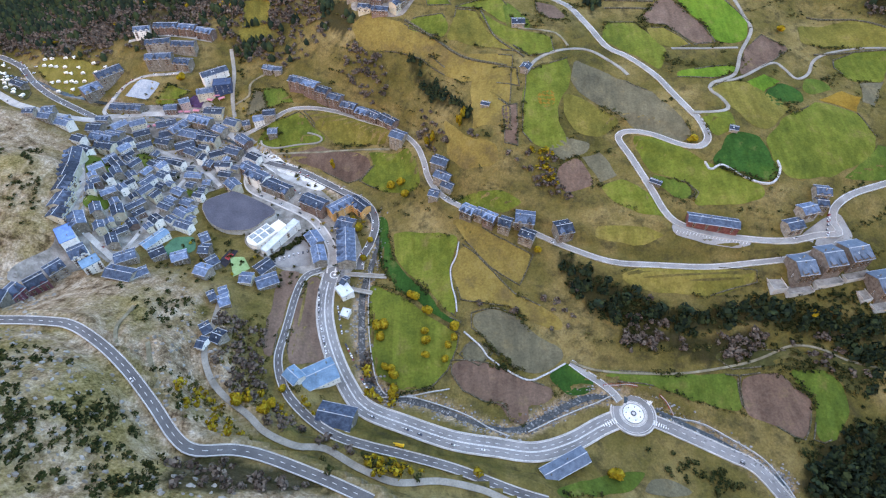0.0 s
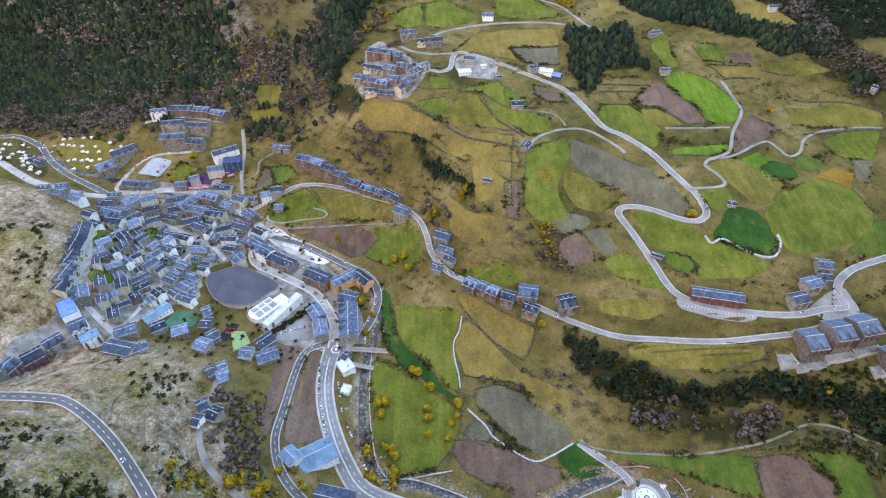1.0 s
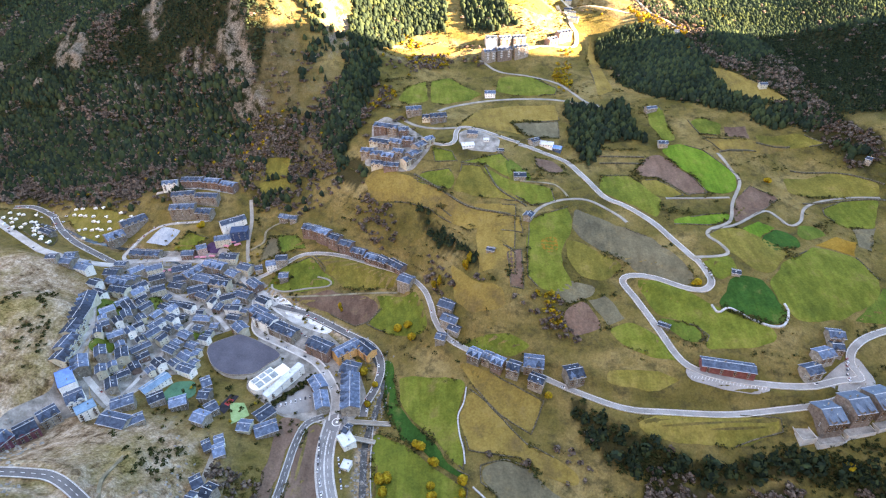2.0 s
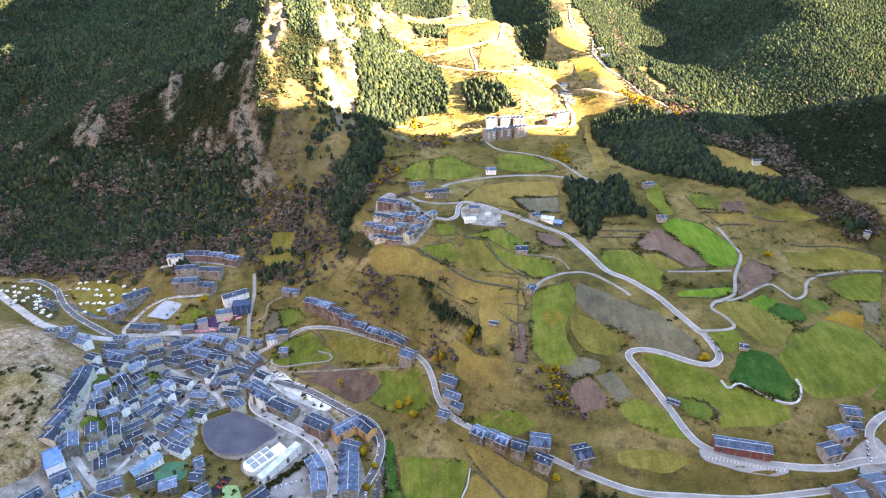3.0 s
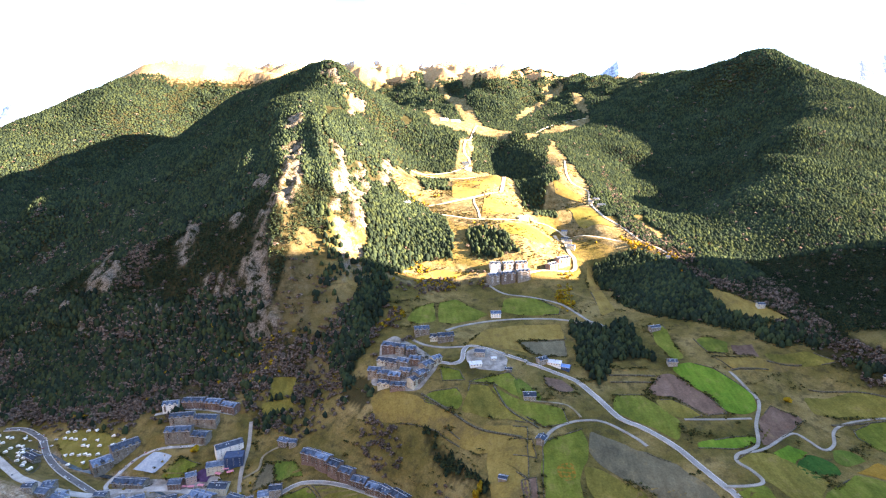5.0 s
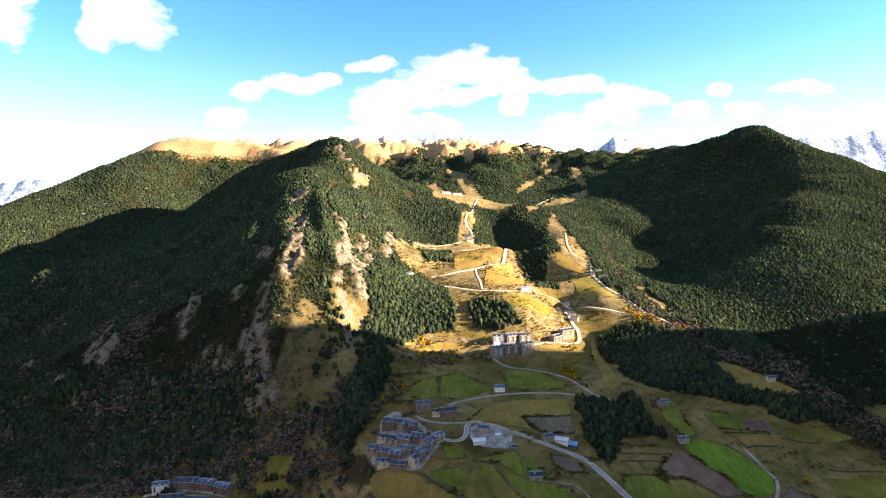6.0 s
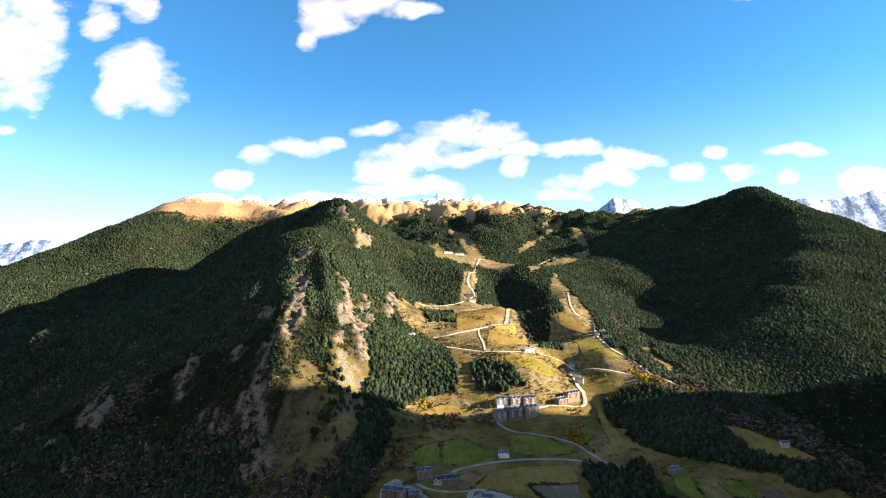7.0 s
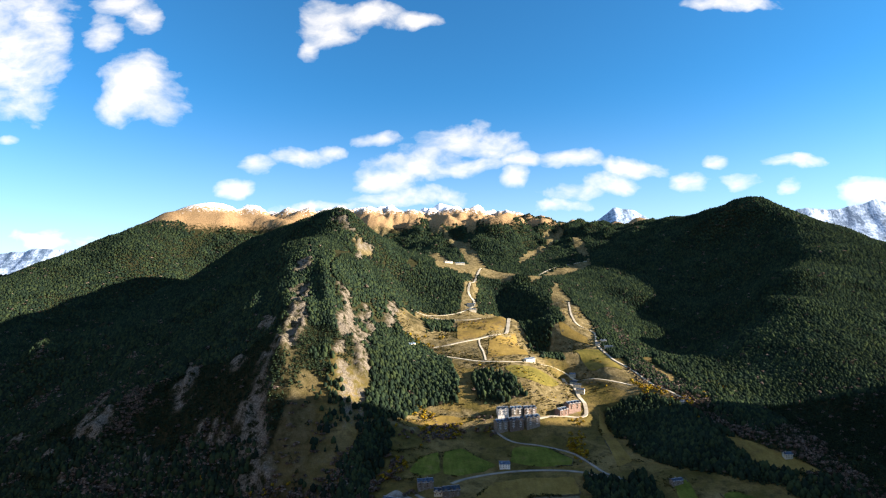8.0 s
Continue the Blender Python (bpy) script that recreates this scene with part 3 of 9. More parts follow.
FIELDS.append(("greybrown", [(36, 302), (58, 305), (77, 296), (86, 284), (101, 269), (120, 266), (119, 257), (103, 242), (89, 239), (72, 245), (55, 260), (46, 275), (35, 287)]))
FIELDS.append(("plough", [(13, 254), (26, 254), (48, 251), (66, 242), (87, 233), (104, 227), (109, 221), (94, 212), (78, 209), (83, 200), (77, 194), (63, 197), (59, 212), (43, 215), (25, 227), (14, 242)]))
FIELDS.append(("greybrown", [(22, 260), (32, 272), (46, 269), (52, 260), (39, 248), (28, 254)]))
FIELDS.append(("lush", [(-66, 347), (-32, 326), (-5, 299), (23, 281), (20, 266), (10, 245), (-5, 230), (-30, 227), (-52, 242), (-62, 272)]))
FIELDS.append(("dark", [(-65, 440), (-55, 437), (-50, 407), (-44, 374), (-29, 353), (-8, 326), (8, 302), (25, 293), (23, 290), (2, 299), (-19, 320), (-36, 332), (-51, 356), (-61, 386)]))
FIELDS.append(("lush", [(-46, 410), (24, 386), (15, 353), (21, 320), (20, 299), (2, 317), (-26, 353), (-40, 371)]))
FIELDS.append(("dry", [(28, 377), (44, 362), (78, 317), (119, 293), (121, 278), (92, 287), (71, 305), (36, 314), (25, 317), (17, 350)]))
FIELDS.append(("dry", [(17, 407), (38, 395), (65, 377), (99, 356), (83, 326), (57, 347), (31, 380)]))
FIELDS.append(("green", [(146, 245), (174, 242), (209, 236), (242, 236), (272, 233), (269, 203), (243, 209), (219, 218), (194, 227), (164, 233)]))
FIELDS.append(("plough", [(274, 233), (293, 236), (312, 236), (319, 224), (333, 212), (325, 194), (315, 179), (306, 182), (288, 197), (270, 200)]))
FIELDS.append(("green", [(317, 239), (344, 239), (360, 227), (362, 206), (345, 182), (330, 176), (322, 179), (332, 200), (334, 215), (322, 227)]))
FIELDS.append(("dark", [(102, 239), (123, 254), (130, 251), (144, 230), (135, 224), (117, 221), (104, 233)]))
FIELDS.append(("green", [(91, 137), (127, 149), (156, 155), (175, 155), (152, 137), (90, 131)]))
FIELDS.append(("greybrown", [(162, 137), (174, 149), (190, 152), (204, 143), (208, 137)]))
FIELDS.append(("olive", [(178, 326), (217, 329), (264, 326), (304, 320), (304, 311), (260, 302), (216, 305), (184, 317)]))
FIELDS.append(("rough", [(253, 254), (300, 257), (359, 248), (398, 233), (368, 215), (355, 233), (314, 242), (268, 239)]))
FIELDS.append(("bright", [(306, 702), (325, 714), (342, 711), (363, 699), (378, 675), (393, 648), (378, 621), (360, 612), (340, 615), (332, 645), (316, 672)]))
FIELDS.append(("plough", [(262, 663), (288, 693), (302, 693), (315, 669), (330, 642), (338, 612), (313, 609), (299, 627), (285, 645), (262, 645)]))
FIELDS.append(("olive", [(259, 639), (282, 639), (298, 624), (308, 609), (288, 603), (264, 612)]))
FIELDS.append(("lush", [(212, 651), (248, 651), (260, 627), (277, 600), (261, 561), (238, 588), (202, 612)]))
FIELDS.append(("bright", [(275, 558), (352, 573), (346, 561), (327, 549), (276, 549)]))
FIELDS.append(("plough", [(370, 600), (401, 630), (433, 612), (393, 579), (362, 561), (347, 555)]))
FIELDS.append(("green", [(426, 555), (452, 558), (456, 543), (425, 528), (417, 537)]))
FIELDS.append(("lush", [(480, 594), (513, 606), (552, 600), (522, 555), (487, 558), (476, 582)]))
FIELDS.append(("greybrown", [(496, 555), (522, 555), (495, 516), (483, 522)]))
FIELDS.append(("olive", [(460, 657), (535, 663), (564, 621), (556, 606), (489, 618), (451, 624)]))
FIELDS.append(("dry", [(374, 726), (415, 726), (494, 723), (497, 720), (445, 699), (393, 699)]))
FIELDS.append(("plough", [(411, 750), (443, 753), (439, 729), (407, 729)]))
FIELDS.append(("lush", [(364, 768), (388, 774), (409, 756), (401, 732), (372, 735)]))
FIELDS.append(("olive", [(448, 738), (516, 738), (540, 711), (506, 717), (453, 726)]))
FIELDS.append(("lush", [(311, 807), (334, 810), (333, 759), (334, 723), (315, 720), (308, 762)]))
FIELDS.append(("dry", [(19, 744), (60, 810), (107, 819), (175, 816), (178, 777), (102, 768), (118, 732), (62, 750)]))
FIELDS.append(("greybrown", [(104, 765), (175, 774), (170, 735), (121, 732)]))
FIELDS.append(("lush", [(-66, 834), (-53, 870), (-22, 894), (-19, 834), (-48, 822)]))
FIELDS.append(("lush", [(-15, 831), (-15, 897), (17, 915), (69, 864), (45, 843), (4, 831)]))
FIELDS.append(("lush", [(101, 927), (157, 927), (189, 873), (182, 849), (129, 855), (90, 873)]))
FIELDS.append(("lush", [(-9, 696), (17, 687), (24, 669), (-6, 672)]))
FIELDS.append(("lush", [(-30, 654), (12, 657), (21, 636), (12, 624), (-30, 642)]))
FIELDS.append(("olive", [(15, 621), (25, 642), (29, 663), (53, 657), (65, 624), (108, 585), (61, 600)]))
FIELDS.append(("lush", [(56, 657), (84, 630), (139, 612), (142, 588), (111, 582), (68, 624)]))
FIELDS.append(("lush", [(28, 666), (82, 684), (92, 666), (90, 633), (60, 660)]))
FIELDS.append(("plough", [(129, 681), (155, 681), (165, 654), (144, 642), (128, 660)]))
FIELDS.append(("dry", [(-104, 672), (-87, 678), (-46, 657), (-7, 630), (34, 600), (67, 570), (95, 561), (95, 534), (32, 561), (-12, 603), (-54, 624), (-94, 642)]))
FIELDS.append(("lush", [(-222, 576), (-211, 585), (-173, 594), (-152, 579), (-137, 567), (-137, 555), (-182, 549), (-225, 561)]))
FIELDS.append(("olive", [(-167, 594), (-130, 594), (-81, 576), (-55, 552), (-52, 537), (-125, 555), (-135, 567)]))
FIELDS.append(("plough", [(-193, 543), (-133, 549), (-91, 534), (-74, 510), (-86, 495), (-103, 492), (-141, 519)]))
FIELDS.append(("lush", [(-82, 531), (-29, 513), (-21, 489), (-13, 453), (-39, 459), (-72, 480), (-89, 492), (-71, 510)]))
FIELDS.append(("greybrown", [(-240, 651), (-227, 639), (-218, 612), (-247, 609)]))
FIELDS.append(("green", [(-229, 645), (-198, 636), (-182, 615), (-216, 612)]))
FIELDS.append(("dry", [(-2, 606), (92, 582), (83, 507), (51, 549), (19, 582)]))
FIELDS.append(("dry", [(43, 561), (83, 504), (80, 477), (43, 489)]))
FIELDS.append(("lush", [(105, 555), (155, 579), (156, 546), (136, 513), (136, 486), (145, 465), (109, 459), (94, 474), (99, 519)]))
FIELDS.append(("orange", [(114, 525), (132, 531), (137, 516), (122, 504), (113, 510)]))
FIELDS.append(("greybrown", [(164, 579), (204, 555), (244, 528), (266, 489), (274, 468), (253, 459), (228, 477), (209, 501), (186, 513), (162, 528), (154, 546)]))
FIELDS.append(("olive", [(143, 528), (160, 525), (184, 510), (207, 498), (180, 477), (155, 480), (142, 498)]))
FIELDS.append(("greybrown", [(119, 462), (141, 474), (169, 471), (165, 459), (132, 447)]))
FIELDS.append(("plough", [(132, 444), (153, 453), (168, 420), (136, 414), (125, 429)]))
FIELDS.append(("greybrown", [(157, 453), (177, 459), (191, 432), (173, 423)]))
FIELDS.append(("lush", [(171, 420), (195, 426), (219, 405), (232, 375), (205, 384), (180, 402)]))
FIELDS.append(("dry", [(14, 525), (37, 480), (68, 459), (65, 444), (31, 450), (13, 477)]))
FIELDS.append(("lush", [(21, 429), (48, 426), (81, 417), (95, 408), (77, 402), (36, 414)]))
FIELDS.append(("lush", [(213, 477), (234, 474), (281, 432), (329, 402), (332, 393), (298, 384), (256, 387), (265, 399), (256, 411), (224, 432)]))
FIELDS.append(("green", [(224, 429), (256, 411), (262, 399), (251, 390), (238, 402), (228, 417)]))
FIELDS.append(("lush", [(346, 456), (376, 486), (430, 519), (469, 504), (477, 465), (455, 441), (408, 417), (360, 408), (349, 429)]))
FIELDS.append(("green", [(421, 417), (475, 459), (486, 456), (471, 420)]))
FIELDS.append(("olive", [(308, 531), (332, 543), (353, 543), (393, 504), (353, 468), (340, 474), (320, 504)]))
FIELDS.append(("bright", [(355, 543), (381, 558), (395, 546), (365, 525)]))
FIELDS.append(("dark", [(396, 546), (417, 534), (411, 516), (377, 504), (365, 522)]))
FIELDS.append(("orange", [(432, 522), (467, 540), (485, 531), (469, 507)]))
FIELDS.append(("green", [(424, 552), (446, 555), (455, 543), (425, 531)]))
FIELDS.append(("lush", [(287, 495), (317, 498), (322, 474), (299, 459), (292, 468)]))
FIELDS.append(("dark", [(294, 444), (314, 465), (342, 462), (349, 429), (338, 405), (315, 414), (292, 426)]))


# ---- buildings: kind, x, y, bearing of the ridge, length, width, storeys, wall, roof, shape ----
BLOCKS = []
BLOCKS.append(("apartment_block", -468, 665, 45, 24, 22, 4, "stone", "slate", "gable"))
BLOCKS.append(("apartment_block", -447, 686, 45, 34, 20, 4, "stone", "slate", "gable"))
BLOCKS.append(("apartment_block", -412, 634, -6, 42, 14, 3, "stone", "slate", "gable"))
BLOCKS.append(("town_hall", -297, 673, 34, 34.9, 14, 4, "white", "slate", "gable"))
BLOCKS.append(("office_block", -283, 655, 9, 23.2, 16, 4, "navy", "navy", "flat"))
BLOCKS.append(("house", -306, 648, 15, 21.4, 13, 3, "cream", "slate", "gable"))
BLOCKS.append(("house", -290, 618, -4, 23.4, 14, 3, "cream", "slate", "gable"))
BLOCKS.append(("house", -223, 593, 16, 16.8, 12, 3, "white", "slate", "gable"))
BLOCKS.append(("house", -210, 594, 9, 14.5, 12, 4, "stone", "slate", "gable"))
BLOCKS.append(("house", -204, 572, 4, 11.2, 11, 2, "stone", "slate", "gable"))
BLOCKS.append(("house", -243, 593, 19, 9.3, 10, 2, "stone", "slate", "gable"))
BLOCKS.append(("farmhouse", -221, 672, -22, 15, 10, 3, "stone", "slate", "gable"))
BLOCKS.append(("farmhouse", -206, 662, -4, 9.9, 9, 2, "stone", "slate", "gable"))
BLOCKS.append(("house", -492, 573, 1, 12.4, 10, 3, "stone", "slate", "gable"))
BLOCKS.append(("house", -478, 575, -11, 16.9, 12, 3, "stone", "slate", "gable"))
BLOCKS.append(("house", -460, 574, -18, 18.8, 13, 3, "white", "slate", "gable"))
BLOCKS.append(("apartment_block", -412, 560, -17, 30.1, 16, 4, "stone", "slate", "gable"))
BLOCKS.append(("apartment_block", -402, 542, -12, 22.8, 14, 4, "cream", "slate", "gable"))
BLOCKS.append(("house", -388, 559, 44, 18.7, 12, 3, "white", "slate", "gable"))
BLOCKS.append(("apartment_block", -329, 590, 55, 27.7, 15, 4, "stone", "slate", "gable"))
BLOCKS.append(("apartment_block", -303, 599, -20, 30.9, 15, 4, "stone", "slate", "gable"))
BLOCKS.append(("house", -342, 564, -14, 18.8, 12, 3, "stone", "slate", "gable"))
BLOCKS.append(("house", -313, 557, 23, 23.1, 14, 3, "brick", "slate", "gable"))
BLOCKS.append(("apartment_block", -286, 566, -12, 24.7, 14, 4, "cream", "slate", "gable"))
BLOCKS.append(("house", -241, 564, -41, 20.7, 12, 3, "brick", "slate", "gable"))
BLOCKS.append(("house", -250, 545, -22, 20, 13, 3, "stone", "slate", "gable"))
BLOCKS.append(("house", -268, 542, 24, 20.6, 12, 3, "cream", "slate", "gable"))
BLOCKS.append(("house", -407, 594, 45, 18.3, 13, 3, "stone", "slate", "gable"))
BLOCKS.append(("house", -386, 600, 25, 19.1, 13, 3, "cream", "slate", "gable"))
BLOCKS.append(("house", -374, 580, 25, 18.8, 13, 3, "stone", "slate", "gable"))
BLOCKS.append(("house", -383, 545, 50, 14.7, 12, 3, "white", "slate", "gable"))
BLOCKS.append(("house", -363, 556, 30, 17, 12, 3, "cream", "slate", "gable"))
BLOCKS.append(("house", -435, 550, -20, 14.2, 11, 3, "white", "slate", "gable"))
BLOCKS.append(("house", -418, 527, -25, 17.7, 11, 2, "white", "slate", "gable"))
BLOCKS.append(("house", -571, 677, -28, 24.6, 10, 2, "stone", "slate", "gable"))
BLOCKS.append(("house", -432, 606, -4, 15.2, 9, 2, "stone", "slate", "gable"))
BLOCKS.append(("house", -350, 628, 5, 16.2, 12, 3, "brick", "slate", "gable"))
BLOCKS.append(("house", -334, 637, 26, 12.7, 11, 3, "rose", "slate", "gable"))
BLOCKS.append(("house", -261, 594, -22, 17.5, 13, 3, "cream", "slate", "gable"))
BLOCKS.append(("house", -275, 584, -29, 17, 12, 3, "stone", "slate", "gable"))
BLOCKS.append(("house", -222, 533, -30, 16.2, 11, 3, "white", "slate", "gable"))
BLOCKS.append(("apartment_block", -166, 402, 58, 52, 8, 3, "white", "pale", "flat"))
BLOCKS.append(("apartment_block", -377, 753, 0, 32.2, 15, 4, "brick", "slate", "gable"))
BLOCKS.append(("apartment_block", -346, 749, -9, 23.5, 15, 4, "brick", "slate", "gable"))
BLOCKS.append(("apartment_block", -319, 740, -21, 24.1, 14, 4, "brick", "slate", "gable"))
BLOCKS.append(("apartment_block", -411, 749, 13, 21.1, 14, 4, "white", "slate", "gable"))
BLOCKS.append(("apartment_block", -379, 717, 11, 31.7, 14, 4, "stone", "slate", "gable"))
BLOCKS.append(("apartment_block", -344, 716, -4, 31.6, 14, 4, "stone", "slate", "gable"))
BLOCKS.append(("apartment_block", -373, 693, 5, 34.1, 16, 4, "stone", "slate", "gable"))
BLOCKS.append(("apartment_block", -342, 691, -10, 21.7, 16, 4, "stone", "slate", "gable"))
BLOCKS.append(("terraced_house", -175, 629, -22, 19.9, 13, 4, "brick", "slate", "gable"))
BLOCKS.append(("terraced_house", -156, 619, -29, 19.4, 13, 4, "brick", "slate", "gable"))
BLOCKS.append(("terraced_house", -140, 611, -28, 16, 13, 4, "brick", "slate", "gable"))
BLOCKS.append(("terraced_house", -124, 603, -26, 17.2, 13, 4, "brick", "slate", "gable"))
BLOCKS.append(("terraced_house", -107, 595, -23, 19.1, 13, 3, "brick", "slate", "gable"))
BLOCKS.append(("terraced_house", -89, 583, -27, 15.7, 13, 3, "brick", "slate", "gable"))
BLOCKS.append(("terraced_house", -74, 573, -38, 16.9, 13, 3, "brick", "slate", "gable"))
BLOCKS.append(("terraced_house", -56, 558, -40, 24.4, 13, 3, "brick", "slate", "gable"))
BLOCKS.append(("house", -42, 529, -29, 17.4, 14, 4, "stone", "slate", "gable"))
BLOCKS.append(("house", 7, 469, -27, 17.8, 14, 3, "stone", "slate", "gable"))
BLOCKS.append(("house", 10, 453, -31, 18.3, 13, 3, "stone", "slate", "gable"))
BLOCKS.append(("house", 15, 443, -34, 12.9, 11, 2, "stone", "slate", "gable"))
BLOCKS.append(("house", 0, 433, -21, 10.5, 10, 2, "stone", "slate", "gable"))
BLOCKS.append(("terraced_house", 35, 403, -33, 13.6, 12, 3, "stone", "slate", "gable"))
BLOCKS.append(("terraced_house", 47, 398, -29, 8.9, 11, 3, "stone", "slate", "gable"))
BLOCKS.append(("terraced_house", 57, 391, -32, 11.7, 12, 3, "brick", "slate", "gable"))
BLOCKS.append(("terraced_house", 72, 384, -24, 12.1, 13, 3, "stone", "slate", "gable"))
BLOCKS.append(("terraced_house", 93, 370, -29, 14.7, 11, 3, "stone", "slate", "gable"))
BLOCKS.append(("terraced_house", 92, 388, -10, 19.1, 17, 4, "stone", "slate", "gable"))
BLOCKS.append(("terraced_house", 129, 374, 13, 16, 17, 4, "stone", "slate", "gable"))
BLOCKS.append(("inn", 271, 366, -13, 47.3, 12, 3, "red", "slate", "gable"))
BLOCKS.append(("chalet", 384, 393, -10, 13.9, 13, 3, "stone", "slate", "gable"))
BLOCKS.append(("chalet", 380, 381, -9, 10.3, 11, 3, "stone", "slate", "gable"))
BLOCKS.append(("chalet", 363, 373, 15, 16.8, 13, 3, "stone", "slate", "gable"))
BLOCKS.append(("chalet", 347, 360, 14, 16.5, 13, 3, "stone", "slate", "gable"))
BLOCKS.append(("holiday_flats", 342, 318, 7, 18.2, 24, 4, "timber", "bluegrey", "gable"))
BLOCKS.append(("holiday_flats", 369, 325, 9, 19.2, 24, 4, "timber", "bluegrey", "gable"))
BLOCKS.append(("holiday_flats", 397, 332, 11, 21, 24, 4, "timber", "bluegrey", "gable"))
BLOCKS.append(("holiday_flats", 418, 305, 10, 21.3, 24, 4, "timber", "bluegrey", "gable"))
BLOCKS.append(("apartment_block", -221, 511, -35, 24.2, 14, 4, "brick", "slate", "gable"))
BLOCKS.append(("apartment_block", -209, 495, -32, 28.7, 15, 5, "white", "slate", "gable"))
BLOCKS.append(("apartment_block", -184, 480, -29, 36.4, 15, 4, "stone", "slate", "gable"))
BLOCKS.append(("apartment_block", -136, 451, -29, 30.1, 16, 5, "brick", "slate", "gable"))
BLOCKS.append(("apartment_block", -106, 448, 39, 30.5, 14, 4, "orange", "slate", "gable"))
BLOCKS.append(("apartment_block", -86, 450, -44, 24.9, 14, 4, "orange", "slate", "gable"))
BLOCKS.append(("apartment_block", -98, 419, -18, 18.3, 18, 4, "stone", "slate", "gable"))
BLOCKS.append(("apartment_block", -94, 387, -83, 46.8, 18, 4, "stone", "slate", "gable"))
BLOCKS.append(("apartment_block", -130, 400, -57, 19.6, 14, 3, "stone", "slate", "gable"))
BLOCKS.append(("house", -122, 377, -73, 22.2, 13, 3, "stone", "slate", "gable"))
BLOCKS.append(("apartment_block", -235, 481, -44, 16.5, 13, 4, "cream", "slate", "gable"))
BLOCKS.append(("market_hall", -91, 333, -55, 14.9, 13, 2, "white", "pale", "flat"))
BLOCKS.append(("house", -92, 344, -29, 5.4, 10, 2, "stone", "slate", "gable"))
BLOCKS.append(("pavilion", -88, 308, -16, 8.2, 9, 1, "white", "pale", "flat"))
BLOCKS.append(("warehouse", -104, 238, 28, 30.9, 22, 2, "white", "skyblue", "gable"))
BLOCKS.append(("workshop", -123, 232, -42, 15, 12, 2, "white", "skyblue", "gable"))
BLOCKS.append(("factory", -83, 196, -13, 30.1, 20, 2, "stone", "slate", "gable"))
BLOCKS.append(("garage", 103, 157, 26, 40.2, 13, 2, "white", "bluegrey", "gable"))
BLOCKS.append(("terraced_house", -406, 485, 105, 40.9, 17, 3, "cream", "slate", "gable"))
BLOCKS.append(("terraced_house", -393, 456, 96, 22.5, 17, 3, "cream", "slate", "gable"))
BLOCKS.append(("terraced_house", -386, 432, 90, 20.3, 17, 3, "cream", "slate", "gable"))
BLOCKS.append(("terraced_house", -381, 412, 87, 20.4, 17, 3, "cream", "slate", "gable"))
BLOCKS.append(("terraced_house", -378, 395, 83, 14.1, 17, 3, "cream", "slate", "gable"))
BLOCKS.append(("terraced_house", -360, 391, -58, 20.3, 14, 3, "stone", "slate", "gable"))
BLOCKS.append(("hotel", -362, 370, -52, 24.3, 14, 4, "white", "blue", "flat"))
BLOCKS.append(("apartment_block", -347, 354, 38, 14.5, 17, 4, "white", "slate", "gable"))
BLOCKS.append(("apartment_block", -331, 342, 43, 16.4, 12, 4, "white", "skyblue", "flat"))
BLOCKS.append(("apartment_block", -359, 333, 49, 15.3, 15, 4, "stone", "slate", "gable"))
BLOCKS.append(("hotel", -366, 314, 45, 16, 16, 4, "maroon", "slate", "gable"))
BLOCKS.append(("apartment_block", -376, 299, 68, 13.3, 16, 4, "maroon", "slate", "gable"))
BLOCKS.append(("hotel", -379, 284, 91, 14.4, 16, 4, "stone", "slate", "gable"))
BLOCKS.append(("house", -201, 267, 35, 8.2, 12, 2, "stone", "slate", "gable"))
BLOCKS.append(("house", -198, 249, -15, 6.4, 10, 2, "white", "slate", "gable"))
BLOCKS.append(("house", -188, 258, -22, 9.2, 12, 2, "stone", "slate", "gable"))
BLOCKS.append(("house", -198, 305, 25, 9.3, 13, 2, "stone", "slate", "gable"))
BLOCKS.append(("house", -202, 317, 24, 7.7, 10, 2, "white", "slate", "gable"))
BLOCKS.append(("house", -211, 311, 32, 6.5, 11, 2, "stone", "slate", "gable"))
BLOCKS.append(("house", -188, 341, -6, 12, 12, 2, "cream", "slate", "gable"))
BLOCKS.append(("house", -168, 340, 24, 20.6, 14, 2, "stone", "slate", "gable"))
BLOCKS.append(("house", -229, 344, -20, 13.9, 13, 3, "stone", "slate", "gable"))
BLOCKS.append(("house", -225, 359, 39, 11, 12, 3, "stone", "slate", "gable"))
BLOCKS.append(("house", -243, 394, 31, 9, 13, 3, "stone", "slate", "gable"))
BLOCKS.append(("house", -238, 377, -5, 10.4, 12, 3, "stone", "slate", "gable"))
BLOCKS.append(("house", -292, 389, 54, 28, 11, 2, "white", "skyblue", "gable"))
BLOCKS.append(("house", -258, 363, 23, 15.1, 12, 3, "stone", "slate", "gable"))
BLOCKS.append(("house", -175, 359, 47, 17.2, 14, 2, "stone", "slate", "gable"))
BLOCKS.append(("house", -296, 327, -14, 27.7, 14, 2, "stone", "slate", "gable"))
BLOCKS.append(("house", -281, 330, 32, 15.4, 10, 2, "stone", "slate", "gable"))
BLOCKS.append(("house", -305, 355, 26, 19.1, 13, 3, "stone", "slate", "gable"))
BLOCKS.append(("house", -280, 366, 34, 14.1, 12, 3, "stone", "slate", "gable"))
BLOCKS.append(("house", -430, 581, -6, 18.2, 15, 3, "stone", "slate", "gable"))
BLOCKS.append(("house", -406, 574, -14, 21, 14, 3, "stone", "slate", "gable"))
BLOCKS.append(("house", -349, 600, 20, 24, 15, 3, "stone", "slate", "gable"))
